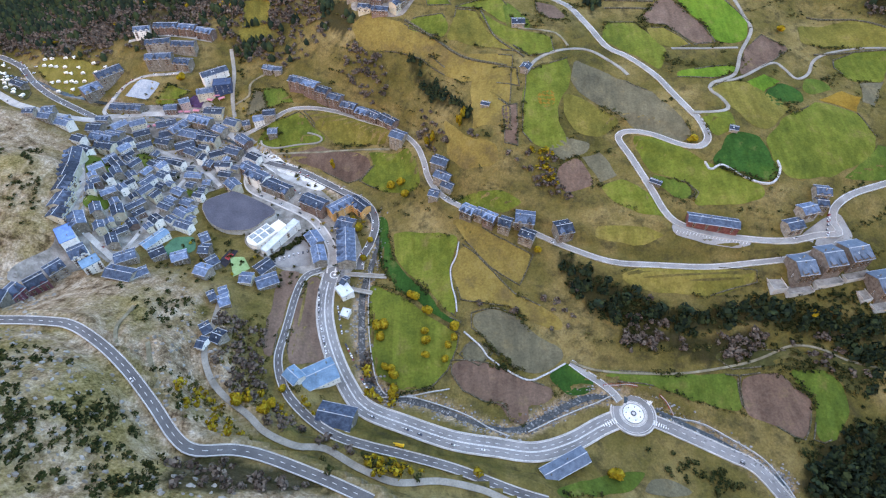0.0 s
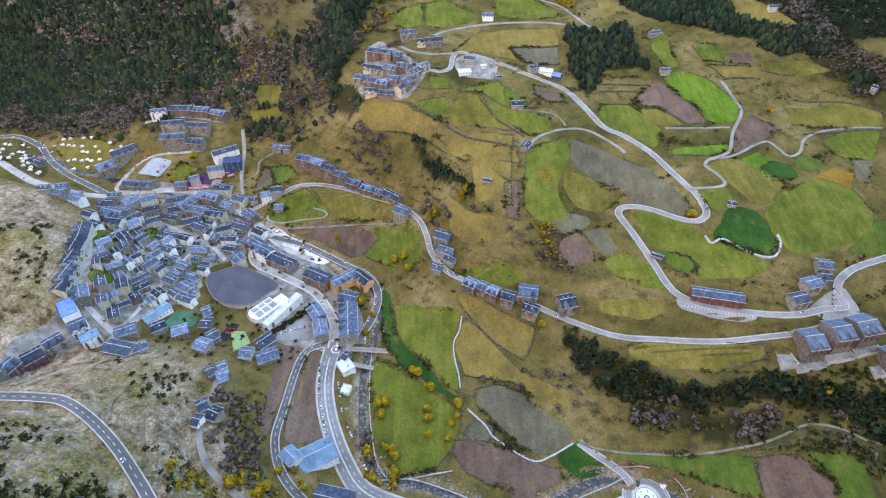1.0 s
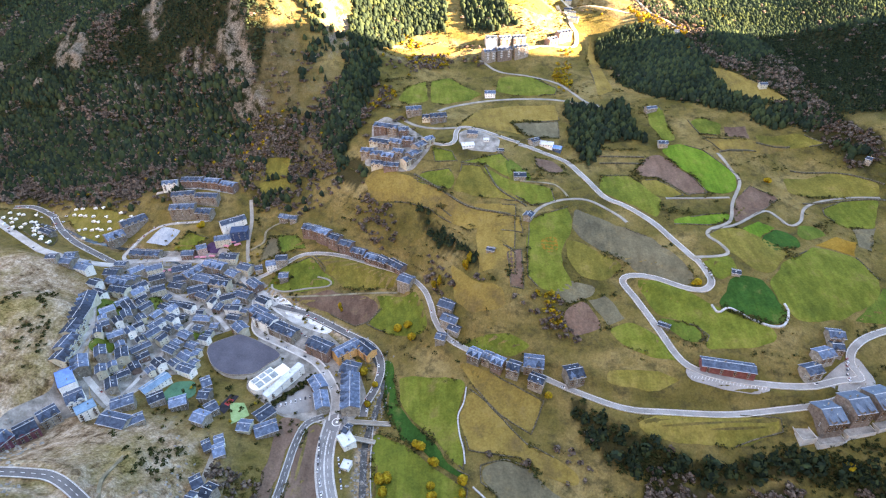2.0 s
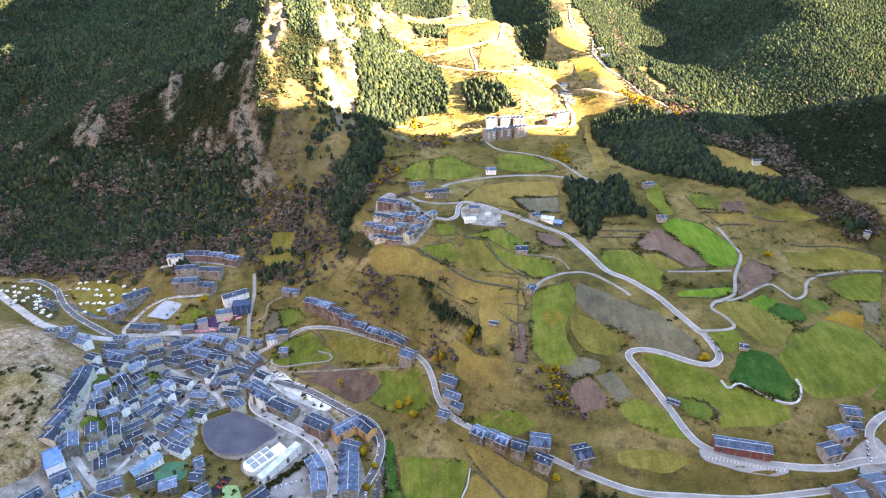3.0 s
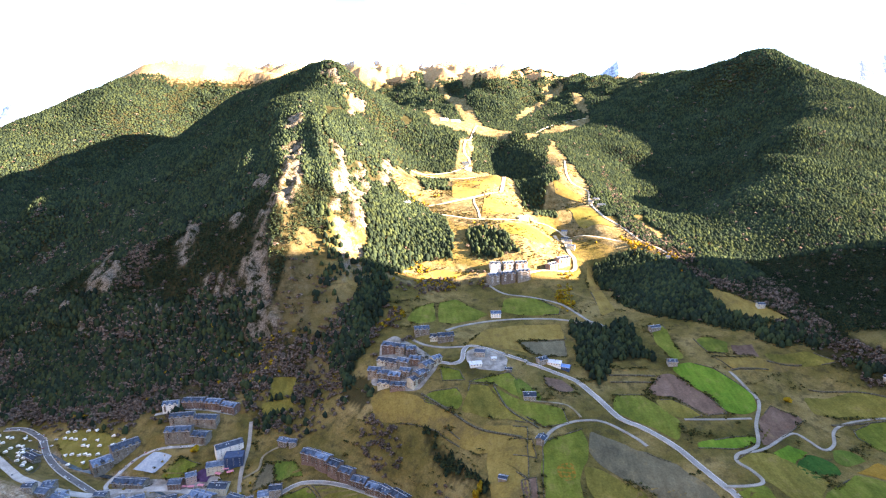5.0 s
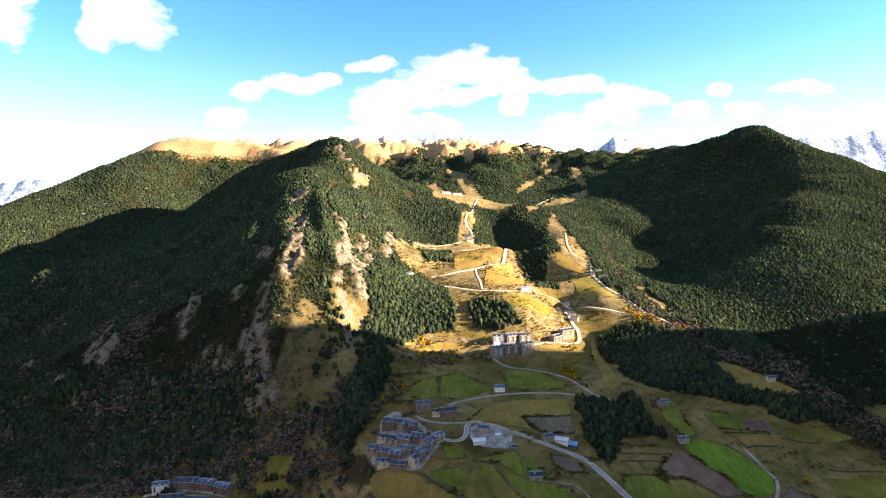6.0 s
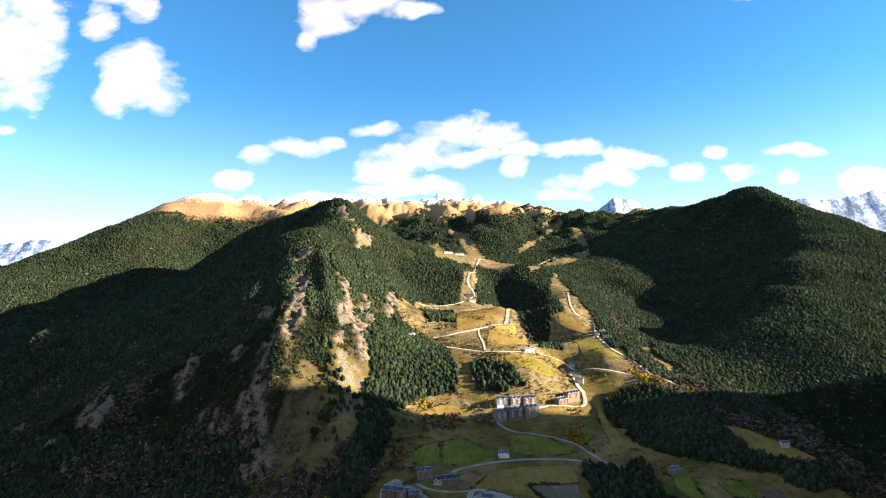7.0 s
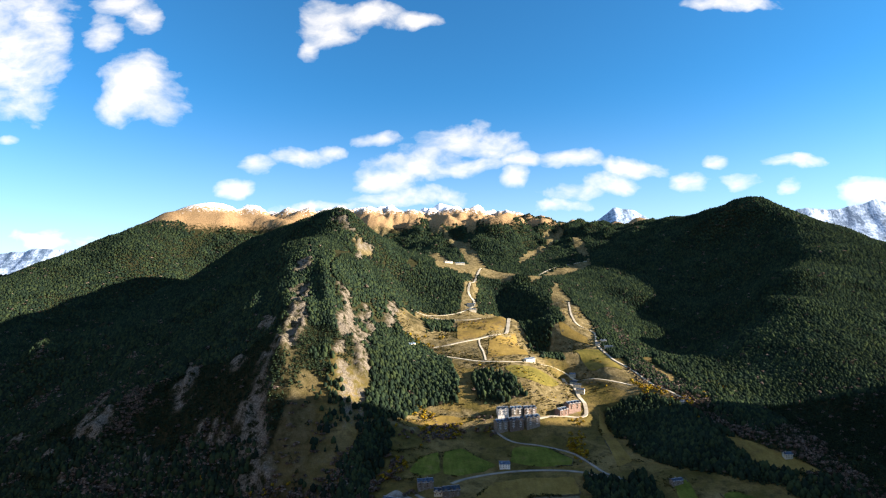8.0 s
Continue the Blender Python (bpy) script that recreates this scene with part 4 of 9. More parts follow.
BLOCKS.append(("house", -341, 581, 18, 20.7, 14, 3, "stone", "slate", "gable"))
BLOCKS.append(("house", -312, 579, -18, 31.6, 15, 3, "stone", "slate", "gable"))
BLOCKS.append(("house", -293, 578, -27, 18.4, 12, 3, "stone", "slate", "gable"))
BLOCKS.append(("house", -489, 599, 5, 13.4, 11, 2, "stone", "slate", "gable"))
BLOCKS.append(("house", -469, 588, 9, 14.1, 11, 2, "stone", "slate", "gable"))
BLOCKS.append(("house", -300, 544, -27, 18.1, 12, 3, "stone", "slate", "gable"))
BLOCKS.append(("barn", 317, 796, 18, 17.2, 8, 2, "stone", "slate", "gable"))
BLOCKS.append(("barn", 310, 710, -3, 12.2, 9, 2, "stone", "slate", "gable"))
BLOCKS.append(("barn", 497, 833, -1, 11.3, 8, 2, "cream", "slate", "gable"))
BLOCKS.append(("barn", 566, 659, -52, 6.9, 8, 2, "stone", "slate", "gable"))
BLOCKS.append(("barn", 57, 513, -21, 8.9, 6, 1, "stone", "slate", "gable"))
BLOCKS.append(("barn", 316, 469, -21, 8.2, 7, 1, "stone", "slate", "gable"))
BLOCKS.append(("barn", 227, 417, -32, 11.5, 5, 1, "stone", "slate", "gable"))
BLOCKS.append(("grand_hotel", 86, 978, 20, 20.6, 16, 5, "stone", "slate", "gable"))
BLOCKS.append(("grand_hotel", 112, 984, 17, 27.1, 16, 5, "timber", "slate", "gable"))
BLOCKS.append(("grand_hotel", 142, 991, 19, 25.7, 16, 5, "stone", "slate", "gable"))
BLOCKS.append(("grand_hotel", 92, 1008, 8, 19.6, 15, 4, "white", "slate", "gable"))
BLOCKS.append(("grand_hotel", 116, 1010, 16, 20.6, 15, 4, "stone", "slate", "gable"))
BLOCKS.append(("grand_hotel", 141, 1014, 14, 22.8, 15, 4, "timber", "slate", "gable"))
BLOCKS.append(("hotel", 205, 1038, 40, 23.9, 13, 4, "brick", "slate", "gable"))
BLOCKS.append(("hotel", 230, 1060, 31, 30, 14, 4, "brick", "slate", "gable"))
BLOCKS.append(("farmhouse", 266, 1208, -16, 14.5, 10, 2, "cream", "slate", "gable"))
BLOCKS.append(("farmhouse", 259, 1142, -14, 15.8, 10, 2, "cream", "slate", "gable"))
BLOCKS.append(("farmhouse", 260, 1117, -23, 15.6, 10, 2, "cream", "slate", "gable"))
BLOCKS.append(("farmhouse", 274, 1250, -8, 12.5, 10, 2, "cream", "slate", "gable"))
BLOCKS.append(("farmhouse", 384, 1393, 5, 14.6, 10, 2, "cream", "slate", "gable"))
BLOCKS.append(("farmhouse", 386, 1352, -4, 19, 10, 2, "cream", "slate", "gable"))
BLOCKS.append(("farmhouse", 366, 1374, -20, 10.9, 10, 2, "cream", "slate", "gable"))
BLOCKS.append(("farmhouse", 65, 1748, -7, 25.3, 10, 2, "cream", "slate", "gable"))
BLOCKS.append(("farmhouse", 69, 1714, 11, 21.8, 10, 2, "cream", "slate", "gable"))
BLOCKS.append(("farmhouse", 171, 1212, 41, 30.1, 10, 2, "cream", "slate", "gable"))
BLOCKS.append(("farmhouse", -93, 1267, 72, 34.6, 10, 2, "cream", "slate", "gable"))
BLOCKS.append(("farmhouse", 425, 1025, -14, 7.7, 10, 2, "cream", "slate", "gable"))
BLOCKS.append(("farmhouse", -7, 2154, 37, 38.9, 10, 2, "cream", "slate", "gable"))
BLOCKS.append(("farmhouse", 39, 2149, 16, 37.4, 10, 2, "cream", "slate", "gable"))
BLOCKS.append(("chalet", -39, 795, 10, 22, 14, 3, "stone", "slate", "gable"))
BLOCKS.append(("chalet", -18, 774, -8, 14, 12, 2, "cream", "slate", "gable"))
BLOCKS.append(("chalet", -3, 771, 12, 24, 15, 3, "stone", "slate", "gable"))
BLOCKS.append(("chalet", -84, 756, -20, 20, 14, 4, "brick", "slate", "gable"))
BLOCKS.append(("chalet", -66, 744, -20, 14, 13, 4, "stone", "slate", "gable"))
BLOCKS.append(("chalet", -52, 738, 15, 14, 12, 3, "brick", "slate", "gable"))
BLOCKS.append(("chalet", -90, 732, -20, 18, 12, 2, "cream", "slate", "gable"))
BLOCKS.append(("chalet", -76, 717, -25, 18, 13, 3, "stone", "slate", "gable"))
BLOCKS.append(("chalet", -60, 711, -25, 18, 13, 3, "stone", "slate", "gable"))
BLOCKS.append(("chalet", -44, 711, -15, 16, 12, 3, "brick", "slate", "gable"))
BLOCKS.append(("chalet", -27, 696, 50, 22, 13, 3, "stone", "slate", "gable"))
BLOCKS.append(("chalet", -36, 681, 50, 20, 13, 3, "stone", "slate", "gable"))
BLOCKS.append(("chalet", -44, 672, 50, 16, 12, 3, "cream", "slate", "gable"))
BLOCKS.append(("chalet", -101, 714, -12, 18, 13, 3, "stone", "slate", "gable"))
BLOCKS.append(("chalet", -86, 699, -12, 17, 13, 3, "stone", "slate", "gable"))
BLOCKS.append(("chalet", -70, 687, -15, 16, 13, 3, "brick", "slate", "gable"))
BLOCKS.append(("chalet", -56, 690, -20, 15, 12, 3, "stone", "slate", "gable"))
BLOCKS.append(("chalet", -65, 672, -10, 20, 11, 2, "brick", "slate", "gable"))
BLOCKS.append(("chalet", -85, 684, -10, 16, 11, 2, "cream", "slate", "gable"))
BLOCKS.append(("chalet", -16, 705, 40, 14, 11, 3, "cream", "slate", "gable"))
BLOCKS.append(("villa", 80, 858, 0, 16, 12, 2, "white", "slate", "gable"))
BLOCKS.append(("villa", 102, 633, 0, 15, 12, 2, "stone", "slate", "gable"))
BLOCKS.append(("barn", 104, 555, 60, 11, 9, 2, "stone", "slate", "gable"))
BLOCKS.append(("farm_shed", 38, 699, 10, 16, 11, 1, "white", "pale", "gable"))
BLOCKS.append(("farmhouse", 46, 723, -12, 14, 11, 2, "stone", "slate", "gable"))
BLOCKS.append(("farm_shed", 64, 711, 0, 7, 5, 1, "white", "pale", "gable"))
BLOCKS.append(("farm_shed", 82, 687, -9, 9, 6, 1, "stone", "slate", "gable"))
BLOCKS.append(("farm_shed", 150, 717, -20, 18, 12, 1, "white", "pale", "gable"))
BLOCKS.append(("farm_shed", 163, 711, -26, 14, 10, 1, "navy", "blue", "gable"))
BLOCKS.append(("farmhouse", 132, 717, 30, 14, 10, 2, "stone", "slate", "gable"))


# ---- woods: kind, density, plan outline ----
WOODS = []
WOODS.append(("conifer", 1, [(286, 1014), (330, 1044), (408, 1009), (427, 915), (443, 832), (489, 799), (475, 780), (430, 793), (364, 821), (299, 871)]))
WOODS.append(("conifer", 1, [(193, 821), (241, 807), (281, 831), (284, 772), (288, 725), (223, 714), (202, 666), (194, 682), (186, 751)]))
WOODS.append(("conifer", 1, [(548, 709), (571, 687), (568, 662), (549, 675)]))
WOODS.append(("conifer", 0.9, [(468, 785), (532, 788), (560, 744), (549, 733), (505, 753), (454, 767)]))
WOODS.append(("scrub", 0.75, [(120, 362), (160, 331), (198, 305), (249, 293), (305, 302), (334, 291), (414, 279), (411, 249), (375, 256), (327, 268), (276, 269), (225, 267), (164, 284), (126, 319)]))
WOODS.append(("bigfir", 0.62, [(119, 357), (160, 328), (198, 300), (249, 290), (302, 296), (333, 288), (414, 275), (414, 252), (375, 258), (330, 271), (278, 273), (225, 269), (165, 286), (127, 321)]))
WOODS.append(("brown", 0.15, [(120, 362), (160, 331), (198, 305), (249, 293), (305, 302), (334, 291), (414, 279), (411, 249), (375, 256), (327, 268), (276, 269), (225, 267), (164, 284), (126, 319)]))
WOODS.append(("scrub", 0.9, [(324, 302), (389, 305), (425, 288), (417, 262), (379, 267), (330, 276)]))
WOODS.append(("bigfir", 0.75, [(320, 175), (342, 183), (368, 187), (411, 213), (393, 126), (302, 128), (302, 150)]))
WOODS.append(("scrub", 0.5, [(307, 190), (349, 198), (387, 200), (411, 213), (393, 126), (291, 127), (287, 162)]))
WOODS.append(("conifer", 0.7, [(-37, 611), (-15, 599), (15, 561), (42, 508), (40, 483), (21, 530), (-18, 573)]))
WOODS.append(("conifer", 0.5, [(-145, 737), (-107, 717), (-101, 671), (-120, 666), (-146, 697)]))
WOODS.append(("brown", 0.35, [(-153, 676), (-89, 647), (-32, 588), (21, 508), (56, 465), (8, 485), (-18, 529), (-54, 569), (-120, 614)]))
WOODS.append(("conifer", 0.75, [(-152, 868), (-122, 939), (-97, 920), (-108, 844), (-128, 787), (-138, 719), (-153, 738), (-157, 804)]))
WOODS.append(("brown", 0.22, [(-114, 802), (-76, 902), (-14, 1000), (64, 997), (73, 964), (-13, 942), (-66, 865), (-88, 802)]))
WOODS.append(("yellow", 0.25, [(-114, 802), (-76, 902), (-14, 1000), (74, 997), (72, 955), (-13, 933), (-65, 856), (-88, 802)]))
WOODS.append(("brown", 0.8, [(511, 907), (546, 865), (546, 784), (578, 756), (592, 670), (580, 639), (563, 718), (530, 758), (522, 844)]))
WOODS.append(("brown", 0.5, [(-755, 928), (-619, 909), (-463, 824), (-401, 865), (-285, 828), (-221, 841), (-199, 773), (-278, 762), (-309, 779), (-419, 793), (-462, 750), (-595, 761), (-684, 765)]))
WOODS.append(("yellow", 0.012, [(-755, 928), (-619, 909), (-463, 824), (-401, 865), (-285, 828), (-221, 841), (-199, 773), (-278, 762), (-309, 779), (-419, 793), (-462, 750), (-595, 761), (-684, 765)]))
WOODS.append(("conifer", 1, [(281, 1061), (383, 1074), (442, 990), (452, 848), (415, 827), (358, 887), (287, 947)]))
WOODS.append(("scrub", 0.12, [(-307, 212), (-239, 195), (-185, 147), (-144, 98), (-209, 87)]))
WOODS.append(("scrub", 0.75, [(-258, 158), (-251, 170), (-226, 146), (-221, 121), (-225, 114)]))
WOODS.append(("scrub", 0.7, [(-178, 106), (-165, 112), (-149, 97), (-171, 93)]))
WOODS.append(("scrub", 0.4, [(-236, 160), (-215, 165), (-188, 124), (-208, 126)]))
WOODS.append(("scrub", 0.15, [(-499, 527), (-451, 523), (-374, 367), (-406, 328)]))
WOODS.append(("scrub", 0.12, [(-305, 317), (-236, 330), (-189, 204), (-200, 194), (-241, 235)]))
WOODS.append(("scrub", 0.3, [(-208, 219), (-192, 231), (-153, 185), (-103, 152), (-52, 132), (-65, 126), (-116, 148), (-158, 147), (-186, 173)]))
WOODS.append(("olive", 0.6, [(-202, 207), (-190, 226), (-143, 181), (-105, 158), (-53, 138), (-66, 129), (-117, 151), (-142, 145), (-165, 149)]))
WOODS.append(("yellow", 0.8, [(-196, 194), (-188, 220), (-153, 185), (-126, 165), (-142, 145), (-165, 149)]))
WOODS.append(("yellow", 0.4, [(-74, 159), (-23, 156), (54, 133), (35, 124), (-29, 133), (-54, 141)]))
WOODS.append(("scrub", 0.3, [(-74, 159), (-23, 156), (54, 133), (35, 124), (-29, 133), (-54, 141)]))
WOODS.append(("brown", 0.3, [(-202, 287), (-179, 306), (-161, 271), (-142, 225), (-152, 193), (-175, 226)]))
WOODS.append(("yellow", 0.6, [(-91, 441), (-79, 452), (-68, 369), (-77, 364)]))
WOODS.append(("yellow", 0.5, [(-78, 321), (-67, 319), (-62, 281), (-53, 230), (-26, 222), (-36, 217), (-59, 227), (-72, 270)]))
WOODS.append(("brown", 0.3, [(-78, 321), (-67, 319), (-62, 281), (-53, 230), (-62, 229), (-72, 270)]))
WOODS.append(("brown", 0.35, [(34, 336), (125, 305), (162, 270), (275, 257), (272, 247), (171, 257), (91, 287), (33, 311)]))
WOODS.append(("scrub", 0.2, [(158, 178), (205, 173), (251, 141), (215, 132), (159, 149)]))
WOODS.append(("brown", 0.2, [(67, 457), (115, 457), (126, 434), (140, 399), (101, 413), (79, 442)]))
WOODS.append(("yellow", 0.12, [(91, 459), (121, 453), (128, 423), (107, 423)]))
WOODS.append(("scrub", 0.5, [(165, 572), (219, 543), (272, 498), (259, 494), (212, 533), (160, 580)]))
WOODS.append(("scrub", 0.4, [(-291, 740), (-271, 739), (-262, 687), (-252, 590), (-269, 681)]))
WOODS.append(("brown", 0.3, [(-429, 841), (-362, 836), (-290, 817), (-237, 783), (-209, 734), (-328, 784), (-438, 791), (-459, 739), (-635, 753), (-686, 754), (-798, 906), (-694, 910), (-548, 827)]))
WOODS.append(("conifer", 0.7, [(-872, 1007), (-693, 947), (-510, 872), (-421, 818), (-324, 840), (-301, 872), (-494, 932), (-765, 1034), (-982, 1161)]))
WOODS.append(("yellow", 0.04, [(-439, 867), (-174, 840), (-156, 726), (-417, 808)]))
WOODS.append(("brown", 0.5, [(447, 926), (522, 901), (560, 791), (594, 690), (576, 663), (524, 757), (469, 849)]))
WOODS.append(("yellow", 0.2, [(209, 1027), (245, 1039), (201, 838), (188, 889)]))
WOODS.append(("conifer", 0.75, [(-762, 956), (-619, 909), (-464, 838), (-401, 865), (-314, 849), (-294, 819), (-311, 797), (-421, 805), (-472, 781), (-604, 787), (-697, 791)]))
WOODS.append(("conifer", 0.6, [(-652, 837), (-515, 817), (-426, 806), (-360, 805), (-366, 790), (-450, 794), (-510, 786), (-572, 779), (-639, 777)]))
WOODS.append(("brown", 0.2, [(-111, 920), (-66, 975), (17, 991), (79, 978), (65, 915), (16, 937), (-43, 911), (-80, 874), (-86, 831), (-116, 867)]))
WOODS.append(("yellow", 0.3, [(-95, 958), (-47, 1028), (-25, 987), (17, 982), (67, 960), (-4, 946), (-64, 930)]))
WOODS.append(("brown", 0.45, [(-125, 855), (-80, 874), (-59, 833), (-37, 744), (-74, 785), (-101, 794), (-127, 788)]))
WOODS.append(("conifer", 0.75, [(-150, 883), (-131, 910), (-117, 877), (-129, 809), (-149, 764), (-167, 754), (-183, 775), (-163, 826)]))
WOODS.append(("brown", 0.3, [(-199, 791), (-127, 788), (-114, 750), (-135, 715), (-190, 735)]))
WOODS.append(("brown", 0.6, [(-811, 940), (-647, 879), (-515, 854), (-441, 801), (-454, 783), (-538, 807), (-601, 776), (-698, 757)]))
WOODS.append(("conifer", 0.55, [(-828, 969), (-657, 902), (-498, 862), (-417, 815), (-457, 794), (-562, 819), (-629, 797), (-731, 805)]))
WOODS.append(("brown", 0.35, [(-239, 848), (-131, 860), (-116, 713), (-182, 691), (-264, 757)]))
WOODS.append(("olive", 0.2, [(-139, 1375), (161, 1524), (347, 1131), (209, 1027), (-79, 970)]))
WOODS.append(("brown", 0.6, [(516, 1858), (448, 1259), (462, 1065), (498, 910), (473, 898), (424, 1022), (380, 1165)]))
WOODS.append(("scrub", 0.45, [(321, 284), (367, 262), (410, 242), (385, 178), (359, 178), (366, 221), (332, 245), (295, 256)]))
WOODS.append(("bigfir", 0.35, [(361, 281), (421, 276), (403, 223), (384, 219), (366, 254)]))
WOODS.append(("brown", 0.5, [(174, 279), (225, 268), (298, 266), (304, 247), (246, 247), (173, 266)]))
WOODS.append(("yellow", 0.4, [(-138, 251), (-123, 223), (-101, 203), (-106, 197), (-131, 220)]))
WOODS.append(("yellow", 0.5, [(-86, 228), (-65, 215), (-35, 205), (-40, 199), (-69, 206)]))
WOODS.append(("olive", 0.5, [(-202, 287), (-163, 300), (-140, 238), (-135, 200), (-150, 187), (-175, 226)]))
WOODS.append(("brown", 0.38, [(-729, 856), (-464, 789), (-309, 779), (-181, 770), (-138, 691), (-168, 656), (-313, 713), (-442, 716), (-679, 755)]))
WOODS.append(("conifer", 0.1, [(-729, 856), (-464, 789), (-309, 779), (-181, 770), (-138, 691), (-168, 656), (-313, 713), (-442, 716), (-679, 755)]))
WOODS.append(("brown", 0.35, [(-181, 770), (-115, 812), (-75, 714), (-87, 637), (-133, 626)]))
WOODS.append(("scrub", 0.16, [(124, 294), (276, 262), (405, 242), (393, 205), (272, 241), (144, 244)]))
WOODS.append(("brown", 0.3, [(176, 289), (276, 266), (375, 253), (397, 214), (362, 239), (272, 247), (182, 259)]))
WOODS.append(("conifer", 0.22, [(-261, 997), (-201, 1035), (-133, 981), (-129, 896), (-177, 863), (-233, 895)]))
WOODS.append(("conifer", 0.06, [(-274, 886), (-143, 890), (-137, 839), (-169, 753), (-231, 759)]))
WOODS.append(("brown", 0.2, [(-274, 886), (-143, 890), (-134, 818), (-165, 732), (-245, 744)]))
WOODS.append(("conifer", 1, [(-173, 1212), (-123, 1278), (-62, 1242), (9, 1152), (13, 1038), (-36, 1026), (-94, 954), (-140, 921)]))
WOODS.append(("conifer", 1, [(41, 1125), (79, 1128), (134, 1074), (141, 1047), (94, 1032), (45, 1038)]))
WOODS.append(("conifer", 0.8, [(-94, 1593), (-3, 1572), (11, 1410), (-60, 1368)]))
WOODS.append(("yellow", 0.35, [(-120, 1317), (-67, 1353), (11, 1350), (10, 1302), (-44, 1290), (-85, 1107), (-105, 1143)]))
WOODS.append(("brown", 0.14, [(-148, 906), (-103, 942), (-36, 1023), (70, 1005), (95, 984), (-92, 924)]))
WOODS.append(("yellow", 0.3, [(-111, 921), (-47, 1020), (7, 1002), (-73, 936)]))
WOODS.append(("conifer", 0.9, [(199, 1956), (267, 2007), (292, 1836), (270, 1503), (251, 1437), (222, 1440), (208, 1506), (193, 1806)]))
WOODS.append(("scrub", 0.5, [(271, 1425), (363, 1407), (357, 1329), (283, 1305)]))
WOODS.append(("yellow", 0.35, [(369, 1149), (440, 1059), (476, 993), (439, 957), (371, 1050)]))
WOODS.append(("brown", 0.5, [(411, 1101), (486, 993), (508, 900), (471, 900), (422, 987)]))
WOODS.append(("brown", 0.5, [(506, 1347), (551, 1284), (591, 1092), (567, 831), (551, 723), (521, 780), (482, 840), (479, 999), (463, 1125)]))
WOODS.append(("conifer", 0.7, [(517, 1509), (635, 1524), (599, 1134), (580, 969), (518, 894), (507, 1089), (473, 1254)]))
WOODS.append(("conifer", 0.8, [(500, 1086), (583, 1077), (561, 936), (496, 888), (460, 957)]))
WOODS.append(("yellow", 0.3, [(479, 1218), (558, 1206), (592, 1119), (487, 1044)]))
WOODS.append(("brown", 0.55, [(493, 921), (559, 849), (562, 741), (582, 672), (559, 636), (529, 723), (494, 810)]))
WOODS.append(("brown", 0.6, [(-162, 134), (-134, 137), (-94, 125), (-63, 113), (-153, 98), (-158, 116)]))
WOODS.append(("scrub", 0.8, [(-253, 152), (-237, 152), (-216, 131), (-210, 107), (-218, 95)]))
WOODS.append(("scrub", 0.6, [(-184, 110), (-167, 119), (-153, 98), (-181, 95)]))
WOODS.append(("brown", 0.4, [(-161, 209), (-143, 212), (-98, 185), (-60, 167), (-73, 152), (-115, 167), (-146, 188)]))
WOODS.append(("yellow", 0.35, [(-156, 215), (-141, 221), (-117, 194), (-125, 176)]))
WOODS.append(("olive", 0.5, [(-165, 149), (-144, 182), (-129, 173), (-146, 140)]))
WOODS.append(("yellow", 0.3, [(-70, 173), (-33, 167), (38, 143), (28, 134), (-29, 137)]))
WOODS.append(("brown", 0.35, [(-70, 344), (-55, 281), (-42, 236), (-51, 233), (-70, 272), (-79, 323)]))
OPEN_MEADOWS = [
    [(-141, 1398), (-89, 1656), (14, 1671), (190, 1776), (192, 1500), (212, 1425), (211, 1209), (254, 1170), (251, 1080), (235, 1023), (80, 993), (75, 1035), (146, 1053), (137, 1074), (79, 1122), (21, 1146), (-43, 1251), (-66, 1326), (-120, 1317)],
    [(-148, 906), (-103, 942), (-36, 1023), (70, 1005), (95, 984), (-92, 924)],
    [(386, 2037), (393, 1821), (389, 1512), (378, 1398), (382, 1209), (413, 1155), (452, 1023), (371, 1083), (277, 1167), (259, 1440), (274, 1467), (307, 1479), (328, 1776)],
    [(-110, 2622), (-58, 2700), (3, 2487), (139, 2283), (327, 2157), (225, 2004), (134, 2028), (18, 1989), (-46, 1950)],
    [(61, 1926), (96, 1977), (92, 1764), (67, 1698), (23, 1671), (37, 1755)],
    [(-77, 3120), (-19, 3030), (72, 2847), (151, 2562), (170, 2322), (102, 2106), (68, 2613), (-7, 2889)],
    [(477, 2880), (509, 2763), (401, 2649), (314, 2460), (323, 2592)],
    [(636, 2958), (691, 2910), (686, 2724), (655, 2538), (627, 2616), (629, 2730)],
    [(687, 3198), (596, 2940), (515, 2859), (523, 3042)],
    [(-505, 3291), (-317, 3147), (-356, 2979), (-294, 1908)],
    [(-319, 1800), (-280, 1812), (-255, 1785), (-285, 1722)],
    [(290, 2022), (420, 2343), (647, 2526), (632, 2445), (395, 2142), (302, 1968)],
    [(-182, 3570), (-67, 3273), (-47, 3009), (-93, 2991)],
    [(81, 3183), (199, 3237), (146, 2979), (98, 3018)],
]
CLEARINGS = []
CLEARINGS.append(([(-299, 856), (-274, 886), (-258, 957), (-227, 950), (-219, 898), (-180, 890), (-143, 890), (-137, 839), (-166, 789), (-190, 727), (-225, 731), (-222, 800), (-263, 823)], 0.8))
CLEARINGS.append(([(-249, 1288), (-193, 1284), (-168, 1101), (-138, 977), (-140, 904), (-181, 896), (-203, 982)], 0.2))
CLEARINGS.append(([(-440, 775), (-412, 818), (-343, 835), (-293, 830), (-260, 810), (-250, 762), (-302, 758), (-371, 757)], 0.62))
CLEARINGS.append(([(-191, 1374), (-148, 1504), (-146, 1325), (-159, 1118)], 0.35))
CLEARINGS.append(([(-338, 1117), (-339, 1259), (-291, 1114), (-279, 988), (-267, 902), (-281, 902)], 0.6))
